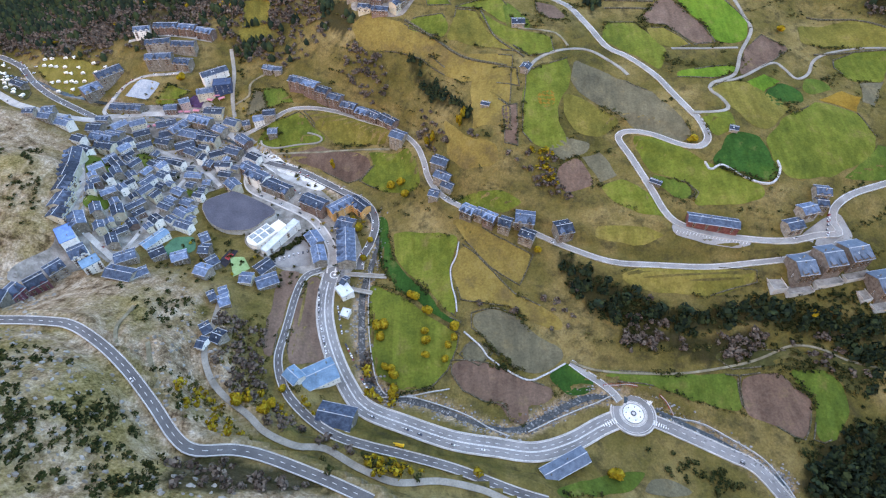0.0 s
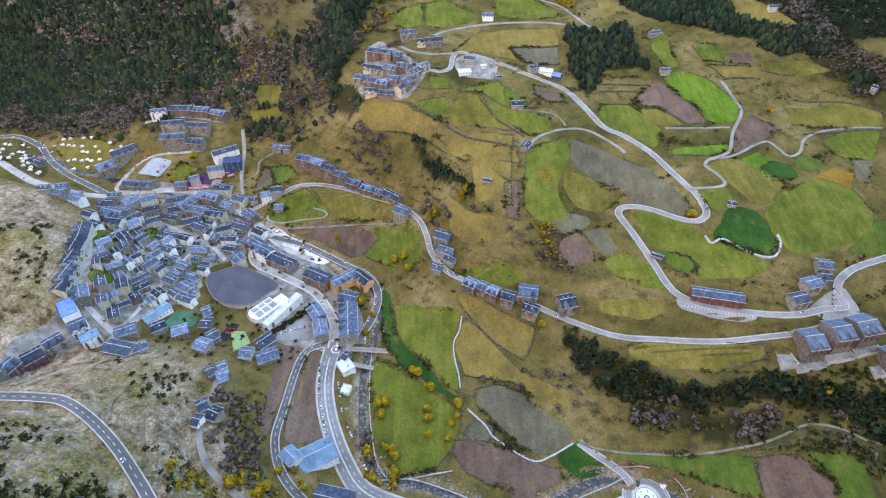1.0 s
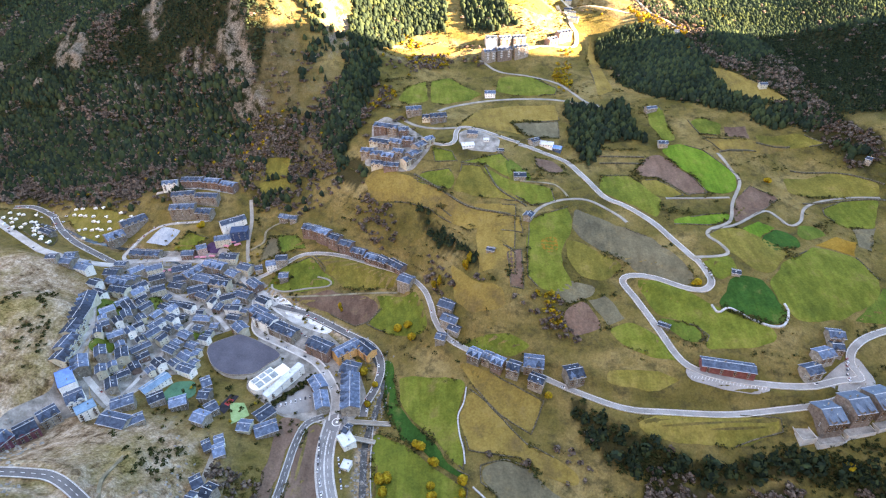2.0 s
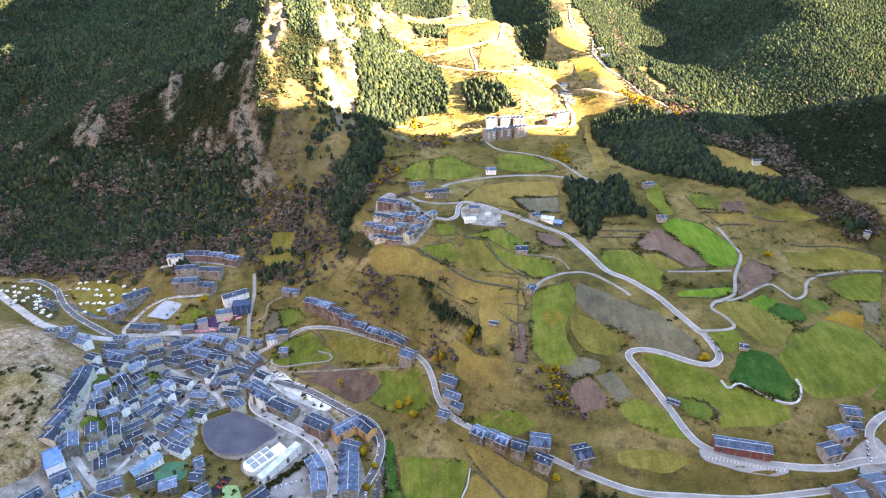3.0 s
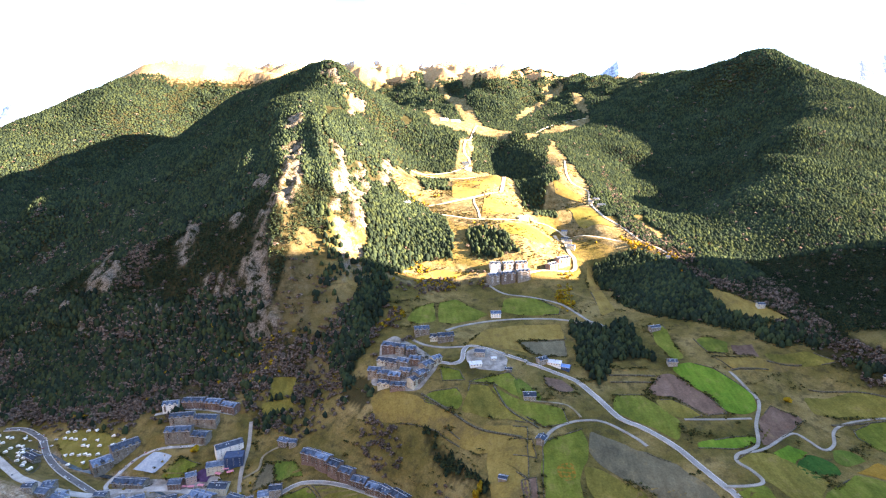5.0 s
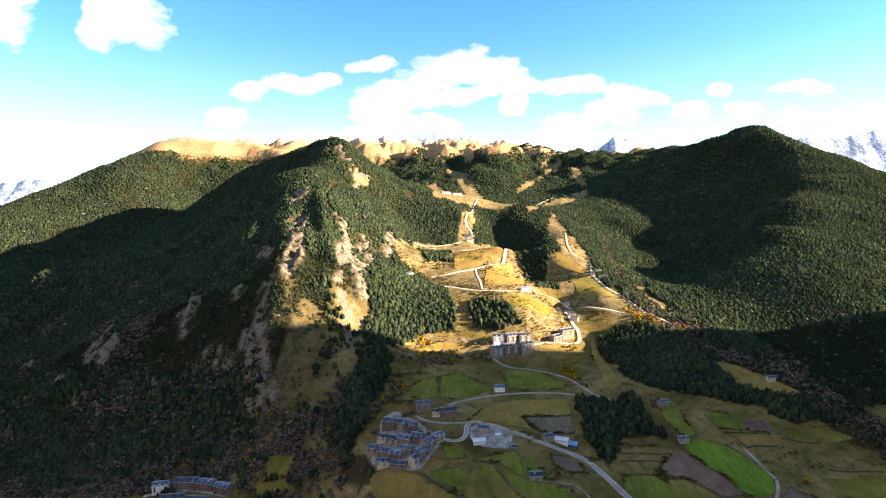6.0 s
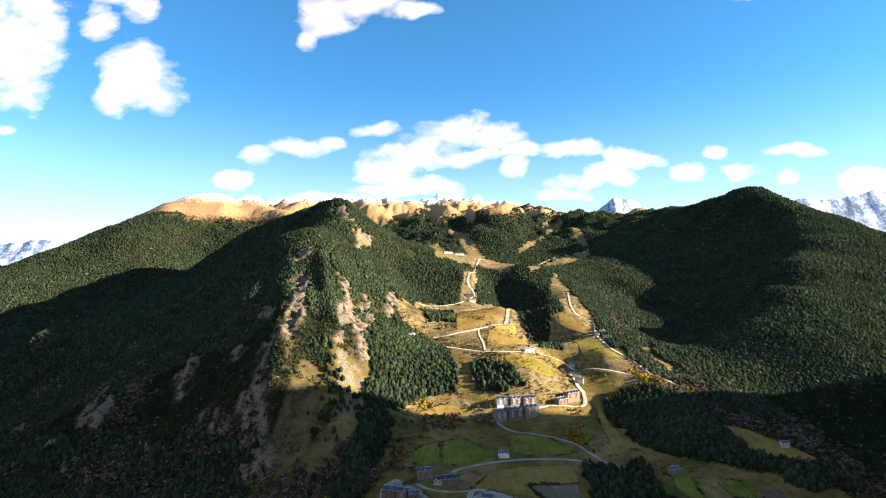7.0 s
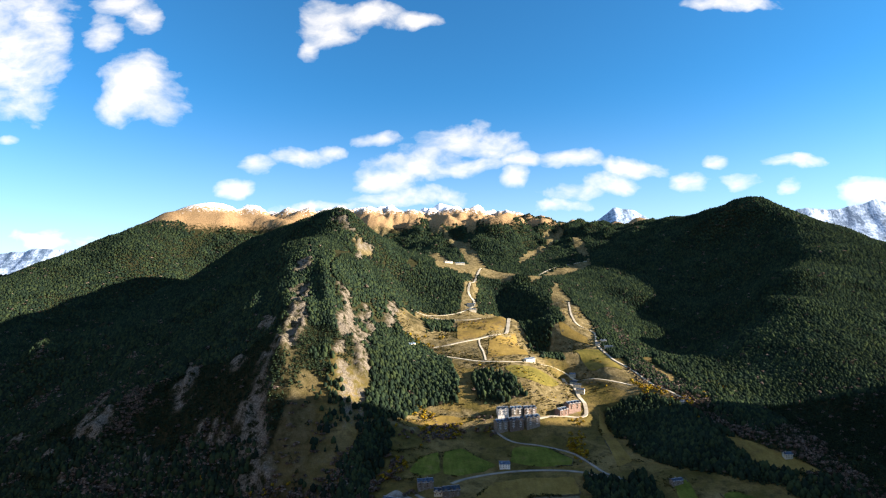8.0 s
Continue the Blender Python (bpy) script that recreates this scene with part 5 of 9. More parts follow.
CLEARINGS.append(([(-70, 3072), (-26, 3012), (62, 2823), (142, 2544), (162, 2352), (118, 2235), (74, 2631), (-1, 2955)], 0.95))
CLEARINGS.append(([(473, 2802), (501, 2748), (388, 2613), (319, 2499), (342, 2616)], 0.9))
CLEARINGS.append(([(616, 2868), (680, 2892), (676, 2730), (650, 2559), (626, 2634), (630, 2736)], 0.9))
CLEARINGS.append(([(680, 3198), (587, 2943), (516, 2880), (523, 3042)], 0.95))
CLEARINGS.append(([(-511, 3333), (-323, 3147), (-364, 2994), (-474, 3075)], 0.9))
CLEARINGS.append(([(-313, 1788), (-279, 1803), (-259, 1788), (-282, 1722)], 0.9))
LONE_TREES = []
LONE_TREES.append(("poplar", [(-123, 517)]))
LONE_TREES.append(("yellow", [(-50, 280), (-54, 293), (-47, 293), (-42, 249), (-38, 243), (-46, 251), (-10, 282), (-8, 272), (-10, 261), (16, 285), (19, 276), (13, 269), (10, 254), (-21, 324), (-27, 326), (-8, 307), (-52, 471), (-32, 451), (-41, 472), (-82, 419), (-75, 378), (-71, 400), (268, 461), (271, 459), (427, 641), (102, 357), (-36, 230), (-41, 224), (-129, 220), (-159, 201), (-153, 196), (-135, 191), (-134, 198), (-342, 675), (-345, 669), (346, 282), (146, 154), (140, 150)]))
LONE_TREES.append(("poplar", [(-8, 510), (-2, 509), (28, 502), (32, 508)]))

# ---- rock ribs: plan line, half width ----
CRAGS = []
CRAGS.append(([(-528, 1110), (-501, 1027)], 11))
CRAGS.append(([(-664, 1049), (-648, 993)], 12))
CRAGS.append(([(-882, 1117), (-762, 1019)], 10))
CRAGS.append(([(-324, 913), (-299, 859)], 13))
CRAGS.append(([(-355, 869), (-289, 858)], 12))
CRAGS.append(([(-519, 916), (-497, 878)], 10))
CRAGS.append(([(-405, 870), (-375, 856)], 10))
CRAGS.append(([(-411, 1188), (-375, 1154)], 10))
CRAGS.append(([(-399, 936), (-399, 916)], 8))
CRAGS.append(([(-667, 941), (-633, 915)], 9))
CRAGS.append(([(-235, 1237), (-214, 1097)], 10))
CRAGS.append(([(-172, 1034), (-144, 904)], 11))
CRAGS.append(([(-189, 987), (-171, 902)], 9))
CRAGS.append(([(-196, 1308), (-150, 1136)], 9))
CRAGS.append(([(-293, 1793), (-270, 1546)], 12))
CRAGS.append(([(-385, 1440), (-353, 1297), (-316, 1132), (-310, 1078), (-303, 1026), (-300, 994)], 20))
CRAGS.append(([(-323, 986), (-324, 958), (-320, 926)], 22))
CRAGS.append(([(-500, 1038), (-491, 1007)], 16))
CRAGS.append(([(-644, 1032), (-637, 982), (-635, 951)], 18))
CRAGS.append(([(-256, 1319), (-221, 1190), (-199, 1114)], 13))
CRAGS.append(([(-233, 1138), (-212, 1069), (-209, 1025)], 12))
CRAGS.append(([(-192, 1123), (-173, 1065), (-153, 1000)], 14))
CRAGS.append(([(-189, 1284), (-176, 1142)], 12))
CRAGS.append(([(-384, 1876), (-332, 1830), (-283, 1795), (-256, 1802)], 16))
CRAGS.append(([(-146, 1452), (-152, 1304)], 9))
CRAGS.append(([(-401, 1053), (-395, 1012)], 14))
CRAGS.append(([(-528, 936), (-520, 909)], 15))
CRAGS.append(([(-523, 1090), (-498, 1021)], 9))
CRAGS.append(([(-711, 1120), (-687, 1024), (-680, 1000)], 12))
CRAGS.append(([(-930, 1183), (-859, 1141)], 10))
CRAGS.append(([(-837, 1054), (-717, 964)], 12))
CRAGS.append(([(-665, 952), (-609, 928)], 10))
CRAGS.append(([(-513, 910), (-500, 883)], 9))
CRAGS.append(([(-318, 916), (-298, 880), (-287, 850)], 10))
CRAGS.append(([(-287, 850), (-329, 862), (-348, 856)], 10))
CRAGS.append(([(-333, 886), (-323, 886)], 9))
CRAGS.append(([(-398, 865), (-381, 856)], 10))
CRAGS.append(([(-444, 907), (-436, 889)], 8))
CRAGS.append(([(-473, 841), (-463, 829)], 9))
CRAGS.append(([(-743, 1018), (-718, 982)], 7))
CRAGS.append(([(-369, 907), (-369, 898)], 7))
CRAGS.append(([(-654, 889), (-628, 841)], 7))
CRAGS.append(([(-403, 1165), (-363, 1117)], 8))
CRAGS.append(([(-427, 931), (-434, 961)], 6))


def part(name, bm, material, parent, label="", at=None):
    """One mesh object, made from a bmesh, under a thing or a part."""
    me = bpy.data.meshes.new(name)
    bm.to_mesh(me)
    bm.free()
    if material:
        me.materials.append(material)
    return piece(name, me, parent, label, at)


def piece(name, me, parent, label="", at=None):
    ob = new(name, me)
    if parent:
        ob.parent = parent
    if at is not None:
        ob.matrix_basis = at
    return tagged(ob, label)


def mesh_from(name, verts, faces, material, soft=False):
    me = bpy.data.meshes.new(name)
    me.from_pydata([tuple(v) for v in verts], [], faces)
    me.materials.append(material)
    if soft:
        me.shade_smooth()
    me.update()
    return me


# ---- the ground, one sheet to the horizon ----
bare = surface()


def spread(lo, hi, step, low_end, high_end, grow, widest_low, widest_high):
    """Even lines from lo to hi, then ever wider apart out to both ends."""
    lines = list(np.arange(lo, hi + 0.1, step))
    for edge, widest, way in ((high_end, widest_high, 1), (low_end, widest_low, -1)):
        at, gap, more = lines[-1] if way > 0 else lines[0], step, []
        while (edge - at) * way > 0:
            gap = min(gap * grow, widest)
            at += gap * way
            more.append(at)
        lines = lines + more if way > 0 else more[::-1] + lines
    return np.array(lines)


GX = spread(-660, 620, 5, -4000, 4000, 1.06, 60, 60)
GY = spread(100, 1400, 5, -1500, 4400, 1.04, 70, 24)
MX, MY = np.meshgrid(GX, GY)
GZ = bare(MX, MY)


def ground(x, y):
    """The height of the finished ground."""
    x, y = np.asarray(x, float), np.asarray(y, float)
    i = np.clip(np.searchsorted(GX, x) - 1, 0, len(GX) - 2)
    j = np.clip(np.searchsorted(GY, y) - 1, 0, len(GY) - 2)
    u, v = (x - GX[i]) / (GX[i + 1] - GX[i]), (y - GY[j]) / (GY[j + 1] - GY[j])
    return (GZ[j, i] * (1 - u) + GZ[j, i + 1] * u) * (1 - v) + (GZ[j + 1, i] * (1 - u) + GZ[j + 1, i + 1] * u) * v


def curve_through(points, step):
    """A smooth line through the points, evenly sampled."""
    p = np.array(points, float)
    p = np.vstack([2 * p[0] - p[1], p, 2 * p[-1] - p[-2]])
    fine = []
    for a, b, c, d in zip(p[:-3], p[1:-2], p[2:-1], p[3:]):
        s = np.linspace(0, 1, 16, endpoint=False)[:, None]
        fine.append(0.5 * (2 * b + (c - a) * s + (2 * a - 5 * b + 4 * c - d) * s**2 + (3 * b - a - 3 * c + d) * s**3))
    fine = np.vstack(fine + [p[-2:-1]])
    run = np.r_[0, np.cumsum(np.hypot(*np.diff(fine, axis=0).T))]
    n = max(2, int(run[-1] / step))
    at = np.linspace(0, run[-1], n + 1)
    return np.stack([np.interp(at, run, fine[:, 0]), np.interp(at, run, fine[:, 1])], 1)


def eased(v, reach):
    """A run of heights, smoothed over reach samples each way."""
    pad = np.r_[np.full(reach, v[0]), v, np.full(reach, v[-1])]
    return np.convolve(pad, np.ones(2 * reach + 1) / (2 * reach + 1), "valid")


def in_outline(x, y, outline):
    inside = np.zeros(np.shape(x), bool)
    for (ax, ay), (bx, by) in zip(outline, outline[1:] + outline[:1]):
        if ay == by:
            continue
        inside ^= ((ay > y) != (by > y)) & (x < (bx - ax) * (y - ay) / (by - ay) + ax)
    return inside


def edge_distance(x, y, line):
    d = np.full(np.shape(x), 1e9)
    for (ax, ay), (bx, by) in zip(line[:-1], line[1:]):
        vx, vy = bx - ax, by - ay
        s = np.clip(((x - ax) * vx + (y - ay) * vy) / (vx * vx + vy * vy + 1e-9), 0, 1)
        d = np.minimum(d, np.hypot(x - ax - s * vx, y - ay - s * vy))
    return d


# cut the roads into the slope
LINES = {}
near, level = np.full(MX.shape, 1e9), GZ.copy()
for name, width, kind, plan in ROADS:
    line = curve_through(plan, 4.0)
    z = eased(bare(line[:, 0], line[:, 1]), 5)
    LINES[name] = (line, z, width, kind)
    for (x, y), h in zip(line, z):
        i0, i1 = np.searchsorted(GX, (x - 26, x + 26))
        j0, j1 = np.searchsorted(GY, (y - 26, y + 26))
        d = np.hypot(MX[j0:j1, i0:i1] - x, MY[j0:j1, i0:i1] - y) - width / 2
        closer = d < near[j0:j1, i0:i1]
        near[j0:j1, i0:i1] = np.where(closer, d, near[j0:j1, i0:i1])
        level[j0:j1, i0:i1] = np.where(closer, h, level[j0:j1, i0:i1])
cut = 1 - smooth(3.0, 16.0, near)
GZ = GZ * (1 - cut) + (level - 0.35) * cut

# river bed
RIVER = curve_through([p[:2] for p in BREAKS["river"]], 4.0)
rz = eased(bare(RIVER[:, 0], RIVER[:, 1]), 6)
bed = np.full(MX.shape, 1e9)
for x, y in RIVER:
    i0, i1 = np.searchsorted(GX, (x - 22, x + 22))
    j0, j1 = np.searchsorted(GY, (y - 22, y + 22))
    bed[j0:j1, i0:i1] = np.minimum(bed[j0:j1, i0:i1], np.hypot(MX[j0:j1, i0:i1] - x, MY[j0:j1, i0:i1] - y))
GZ = GZ - 3.2 * (1 - smooth(5, 11, bed)) * smooth(2, 7, near)


# rock ribs stand out of the wooded mountainside
bare_rock = np.zeros(MX.shape)
for line, width in CRAGS:
    i0, i1 = np.searchsorted(GX, (min(p[0] for p in line) - 60, max(p[0] for p in line) + 60))
    j0, j1 = np.searchsorted(GY, (min(p[1] for p in line) - 60, max(p[1] for p in line) + 60))
    wx, wy = MX[j0:j1, i0:i1], MY[j0:j1, i0:i1]
    d = edge_distance(wx + 16 * fractal(wx, wy, 34, 3, 3), wy + 20 * fractal(wx, wy, 40, 8, 3), line) / width
    k = smooth(1.3, 0.4, d + 1.1 * fractal(wx, wy, 26, 14, 4)) * smooth(-0.55, -0.15, fractal(wx, wy, 60, 24, 3))
    bare_rock[j0:j1, i0:i1] = np.maximum(bare_rock[j0:j1, i0:i1], k)
    GZ[j0:j1, i0:i1] += k * width * (0.22 + 0.9 * fractal(wx, wy, 18, 18, 3))
# cover: rock on the near slope and the knoll beside the town, litter under the woods
rock = np.maximum(smooth(22, 44, GZ) * smooth(-110, -170, MX) * smooth(600, 520, MY), smooth(60, 110, GZ) * smooth(230, 130, MY) * smooth(60, -60, MX))
rock = np.maximum(rock, smooth(-250, -420, MX) * smooth(640, 560, MY) * smooth(40, 60, GZ))
rock = np.maximum(rock, smooth(-100, -400, MY))
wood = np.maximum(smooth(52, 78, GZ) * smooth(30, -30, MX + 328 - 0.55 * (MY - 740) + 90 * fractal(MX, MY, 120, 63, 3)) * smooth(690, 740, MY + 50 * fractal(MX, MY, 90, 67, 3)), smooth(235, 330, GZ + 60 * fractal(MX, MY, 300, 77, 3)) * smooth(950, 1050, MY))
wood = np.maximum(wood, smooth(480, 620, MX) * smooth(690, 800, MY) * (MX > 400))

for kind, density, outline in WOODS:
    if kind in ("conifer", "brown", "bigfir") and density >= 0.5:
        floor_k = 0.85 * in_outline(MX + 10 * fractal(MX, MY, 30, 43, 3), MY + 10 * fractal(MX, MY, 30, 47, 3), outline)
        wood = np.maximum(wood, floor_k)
rock = np.maximum(rock, 1 - smooth(6, 11, bed))
scree_slope = np.zeros(MX.shape)
for outline, amount in CLEARINGS:
    scree_slope = np.maximum(scree_slope, amount * in_outline(MX + 20 * fractal(MX, MY, 45, 103, 3), MY + 30 * fractal(MX, MY, 45, 107, 3), outline))
open_land = np.zeros(MX.shape, bool)
for outline in OPEN_MEADOWS:
    open_land |= in_outline(MX + 9 * fractal(MX, MY, 30, 93, 3), MY + 22 * fractal(MX, MY, 34, 95, 3), outline)
straw = open_land * smooth(0.75, 0.45, fractal(MX, MY, 120, 91, 4))
straw = np.maximum(straw, (0.28 + 0.34 * smooth(1100, 900, MY)) * scree_slope)


def sheet(name, xs, ys, zs, covers, material):
    ny, nx = zs.shape
    me = bpy.data.meshes.new(name)
    co = np.stack([*np.meshgrid(xs, ys), zs], -1).reshape(-1, 3)
    a = (np.arange(ny - 1)[:, None] * nx + np.arange(nx - 1)[None]).ravel()
    quads = np.stack([a, a + 1, a + nx + 1, a + nx], 1)
    me.vertices.add(len(co))
    me.vertices.foreach_set("co", co.ravel())
    me.loops.add(quads.size)
    me.loops.foreach_set("vertex_index", quads.ravel())
    me.polygons.add(len(quads))
    me.polygons.foreach_set("loop_start", np.arange(0, quads.size, 4))
    for key, v in covers.items():
        me.attributes.new(key, "FLOAT", "POINT").data.foreach_set("value", v.astype(np.float32).ravel())
    me.materials.append(material)
    me.update(calc_edges=True)
    me.shade_smooth()
    return new(name, me)


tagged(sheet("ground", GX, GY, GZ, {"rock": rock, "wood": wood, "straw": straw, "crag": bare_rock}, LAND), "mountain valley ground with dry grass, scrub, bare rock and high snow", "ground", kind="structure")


# ---- fields, draped on the ground ----
from mathutils.geometry import delaunay_2d_cdt


def ribbon(line, z, left, right, lift, skirt=0.0):
    """A strip along a line between two offsets (metres to its left), with edges that go down by skirt."""
    d = np.gradient(line, axis=0)
    d /= np.hypot(*d.T)[:, None]
    side = np.stack([-d[:, 1], d[:, 0]], 1)
    a, b = line + side * left, line + side * right
    v, f, n = [], [], len(line)
    for p, h in ((a, lift - skirt), (a, lift), (b, lift), (b, lift - skirt)):
        v += [(x, y, k + h) for (x, y), k in zip(p, z)]
    for strip in ((0, 1, 2) if skirt else (1,)):
        f += [[strip * n + i + 1, strip * n + i, (strip + 1) * n + i, (strip + 1) * n + i + 1] for i in range(n - 1)]
    return v, f


def drape(outline, step, lift, wobble=0.0):
    """Vertices and faces of a patch of the given outline, laid on the ground."""
    ring = np.array(dense([tuple(p) for p in outline + outline[:1]], step)[:-1], float)
    for _ in range(2 if len(outline) > 4 else 0):
        ring = (np.roll(ring, 1, 0) + 2 * ring + np.roll(ring, -1, 0)) / 4
    if wobble > 0:
        ring = ring + wobble * np.stack([fractal(ring[:, 0], ring[:, 1], 14, 51, 2), fractal(ring[:, 0], ring[:, 1], 14, 57, 2)], 1)
    lo, hi = ring.min(0), ring.max(0)
    gx, gy = np.meshgrid(np.arange(lo[0], hi[0], step), np.arange(lo[1], hi[1], step))
    gx, gy = gx.ravel(), gy.ravel()
    closed = [tuple(p) for p in ring]
    ok = in_outline(gx, gy, closed) & (edge_distance(gx, gy, closed + closed[:1]) > step * 0.45)
    pts = closed + list(zip(gx[ok], gy[ok]))
    n = len(closed)
    out = delaunay_2d_cdt([Vector(p) for p in pts], [(i, (i + 1) % n) for i in range(n)], [], 1, 1e-4)
    v = np.array([tuple(p) for p in out[0]])
    z = ground(v[:, 0], v[:, 1]) + lift
    return [(x, y, h) for (x, y), h in zip(v, z)], [list(f) for f in out[2]]


FIELD_WORDS = {"rough": "dark rough pasture", "green": "fresh green valley meadow", "bright": "bright green mown meadow", "lush": "green grazed meadow", "olive": "olive green autumn meadow", "dark": "deep green sown field",
               "dry": "dry straw-coloured hill meadow", "orange": "patch of rust-orange bracken", "plough": "bare brown ploughed field", "greybrown": "grey-brown stubble field"}
for kind, outline in FIELDS:
    far = min(y for _, y in outline) > 1000
    v, f = drape(outline, 14 if far else 5, 0.9 if far else 0.35, 2.5)
    plot = tagged(new("field", mesh_from("field", v, f, COVERS[kind], True)), FIELD_WORDS[kind] + " on the valley slope", "field", "valley fields", "structure")
    if not far and kind != "orange":
        edge = np.array(dense([tuple(p) for p in outline + outline[:1]], 6.0), float)
        edge = edge + 1.6 * np.stack([fractal(edge[:, 0], edge[:, 1], 25, 71, 2), fractal(edge[:, 0], edge[:, 1], 25, 73, 2)], 1)
        kept = value_noise(edge[:, 0] / 45, edge[:, 1] / 45, 83) > 0.62
        start = None
        for i in range(len(edge) + 1):
            if i < len(edge) and kept[i]:
                start = i if start is None else start
            elif start is not None:
                if i - start > 3:
                    run = edge[start:i]
                    v, f = ribbon(run, ground(run[:, 0], run[:, 1]), 0.55, -0.55, 0.9, 1.6)
                    piece("boundary_wall", mesh_from("boundary_wall", v, f, DRYSTONE), plot, "dry stone field wall with scrub")
                start = None


# ---- roads ----
ROAD_WORDS = {"main": "grey asphalt road with white lane markings", "road": "pale worn asphalt hill road", "town": "light grey paved town street", "lane": "narrow pale concrete lane",
              "path": "gravel footpath across grass", "far": "pale gravel track through sunlit meadows", "dark": "dark asphalt road with white edge lines"}
WALLED = {"main": 0.5, "road": 0.45, "town": 0.15, "lane": 0.0, "path": 0.0, "far": 0.0, "dark": 0.4}
LIFTS = {}
for order, (name, (line, z, width, kind)) in enumerate(LINES.items()):
    LIFTS[name] = 0.30 + 0.012 * order
    v, f = ribbon(line, z, width / 2, -width / 2, LIFTS[name], 1.5)
    road = tagged(new(name, mesh_from(name, v, f, ASPHALT[kind])), ROAD_WORDS[kind], "road", kind="structure")
    if kind in ("main", "road", "dark"):
        for off in (width / 2 - 0.45, -width / 2 + 0.20):
            v, f = ribbon(line, z, off + 0.25, off, LIFTS[name] + 0.03)
            piece("edge_line", mesh_from("edge_line", v, f, PAINT), road)
    if kind in ("main", "road", "dark"):
        for off in ((width / 2 + 0.36, width / 2 + 0.05), (-width / 2 - 0.05, -width / 2 - 0.36)):
            v, f = ribbon(line, z, off[0], off[1], LIFTS[name] + WALLED[kind], 1.6)
            piece("parapet", mesh_from("parapet", v, f, CONCRETE), road, "low concrete parapet")


# ---- building materials ----
WALLS = {
    "stone": mottled("stone_wall", (0.14, 0.115, 0.09), (0.225, 0.187, 0.147), (0.335, 0.285, 0.23), 0.4, 1.5, 0.9, 0.4, 0.1, 0.35),
    "cream": mottled("cream_render", (0.42, 0.36, 0.26), (0.52, 0.46, 0.34), (0.60, 0.54, 0.42), 0.2, 1.0, 0.85, 0.1, 0.05, 0.2),
    "white": mottled("white_render", (0.66, 0.615, 0.54), (0.79, 0.74, 0.66), (0.86, 0.815, 0.74), 0.2, 1.0, 0.85, 0.1, 0.05, 0.12),
    "brick": mottled("brown_brick", (0.12, 0.078, 0.062), (0.175, 0.115, 0.092), (0.24, 0.165, 0.135), 0.4, 1.4, 0.9, 0.3, 0.08, 0.25),
    "orange": mottled("orange_render", (0.55, 0.26, 0.09), (0.66, 0.34, 0.13), (0.74, 0.42, 0.18), 0.2, 1.0, 0.85, 0.1, 0.05, 0.1),
    "red": mottled("red_timber", (0.12, 0.04, 0.035), (0.18, 0.06, 0.05), (0.25, 0.09, 0.075), 0.3, 1.2, 0.85, 0.2, 0.05, 0.1),
    "maroon": mottled("maroon_cladding", (0.14, 0.045, 0.06), (0.19, 0.06, 0.08), (0.25, 0.09, 0.11), 0.3, 1.2, 0.85, 0.2, 0.05, 0.1),
    "rose": mottled("rose_render", (0.34, 0.22, 0.185), (0.44, 0.30, 0.25), (0.52, 0.37, 0.31), 0.2, 1.0, 0.85, 0.1, 0.05, 0.12),
    "timber": mottled("weathered_timber", (0.12, 0.085, 0.065), (0.19, 0.14, 0.11), (0.27, 0.21, 0.17), 0.4, 1.5, 0.85, 0.3, 0.05, 0.15),
    "navy": mottled("navy_panel", (0.02, 0.04, 0.085), (0.03, 0.06, 0.12), (0.045, 0.085, 0.16), 0.2, 1.0, 0.4, 0.1, 0.02),
}
ROOFS = {
    "slate": mottled("slate_roof", (0.024, 0.038, 0.058), (0.040, 0.061, 0.090), (0.072, 0.104, 0.146), 0.30, 1.6, 0.7, 0.4, 0.06, [(0.0, 0.5), (0.35, 0.8), (0.65, 1.2), (0.85, 1.8), (1.0, 2.9)]),
    "bluegrey": mottled("blue_grey_sheet_roof", (0.052, 0.080, 0.112), (0.078, 0.112, 0.152), (0.11, 0.15, 0.195), 0.2, 1.2, 0.5, 0.2, 0.04, 0.1),
    "skyblue": mottled("sky_blue_sheet_roof", (0.065, 0.155, 0.225), (0.095, 0.21, 0.30), (0.135, 0.27, 0.37), 0.15, 1.0, 0.5, 0.15, 0.03, 0.08),
    "blue": mottled("blue_sheet_roof", (0.05, 0.15, 0.36), (0.075, 0.21, 0.46), (0.11, 0.27, 0.54), 0.15, 1.0, 0.5, 0.15, 0.03, 0.08),
    "pale": mottled("pale_sheet_roof", (0.40, 0.43, 0.46), (0.50, 0.53, 0.56), (0.60, 0.62, 0.64), 0.15, 1.0, 0.5, 0.15, 0.03, 0.08),
    "navy": WALLS["navy"],
    "glass": mottled("glazed_roof", (0.15, 0.19, 0.20), (0.22, 0.27, 0.28), (0.32, 0.37, 0.38), 0.2, 0.8, 0.25, 0.1, 0.02),
}
WALLS["deck"] = mottled("roof_felt", (0.062, 0.062, 0.078), (0.078, 0.078, 0.095), (0.095, 0.095, 0.112), 0.05, 0.8, 0.9, 0.15, 0.03)
FLASHING = mottled("zinc_flashing", (0.30, 0.31, 0.33), (0.44, 0.45, 0.47), (0.58, 0.59, 0.61), 0.3, 1.2, 0.6, 0)
FRAME = mottled("window_frame", (0.5, 0.48, 0.45), (0.6, 0.58, 0.55), (0.7, 0.68, 0.65), 0.6, 3.0, 0.6, 0)
RAIL = mottled("balcony_rail", (0.13, 0.075, 0.045), (0.18, 0.105, 0.065), (0.24, 0.15, 0.10), 0.5, 2.0, 0.8, 0.2, 0.03)


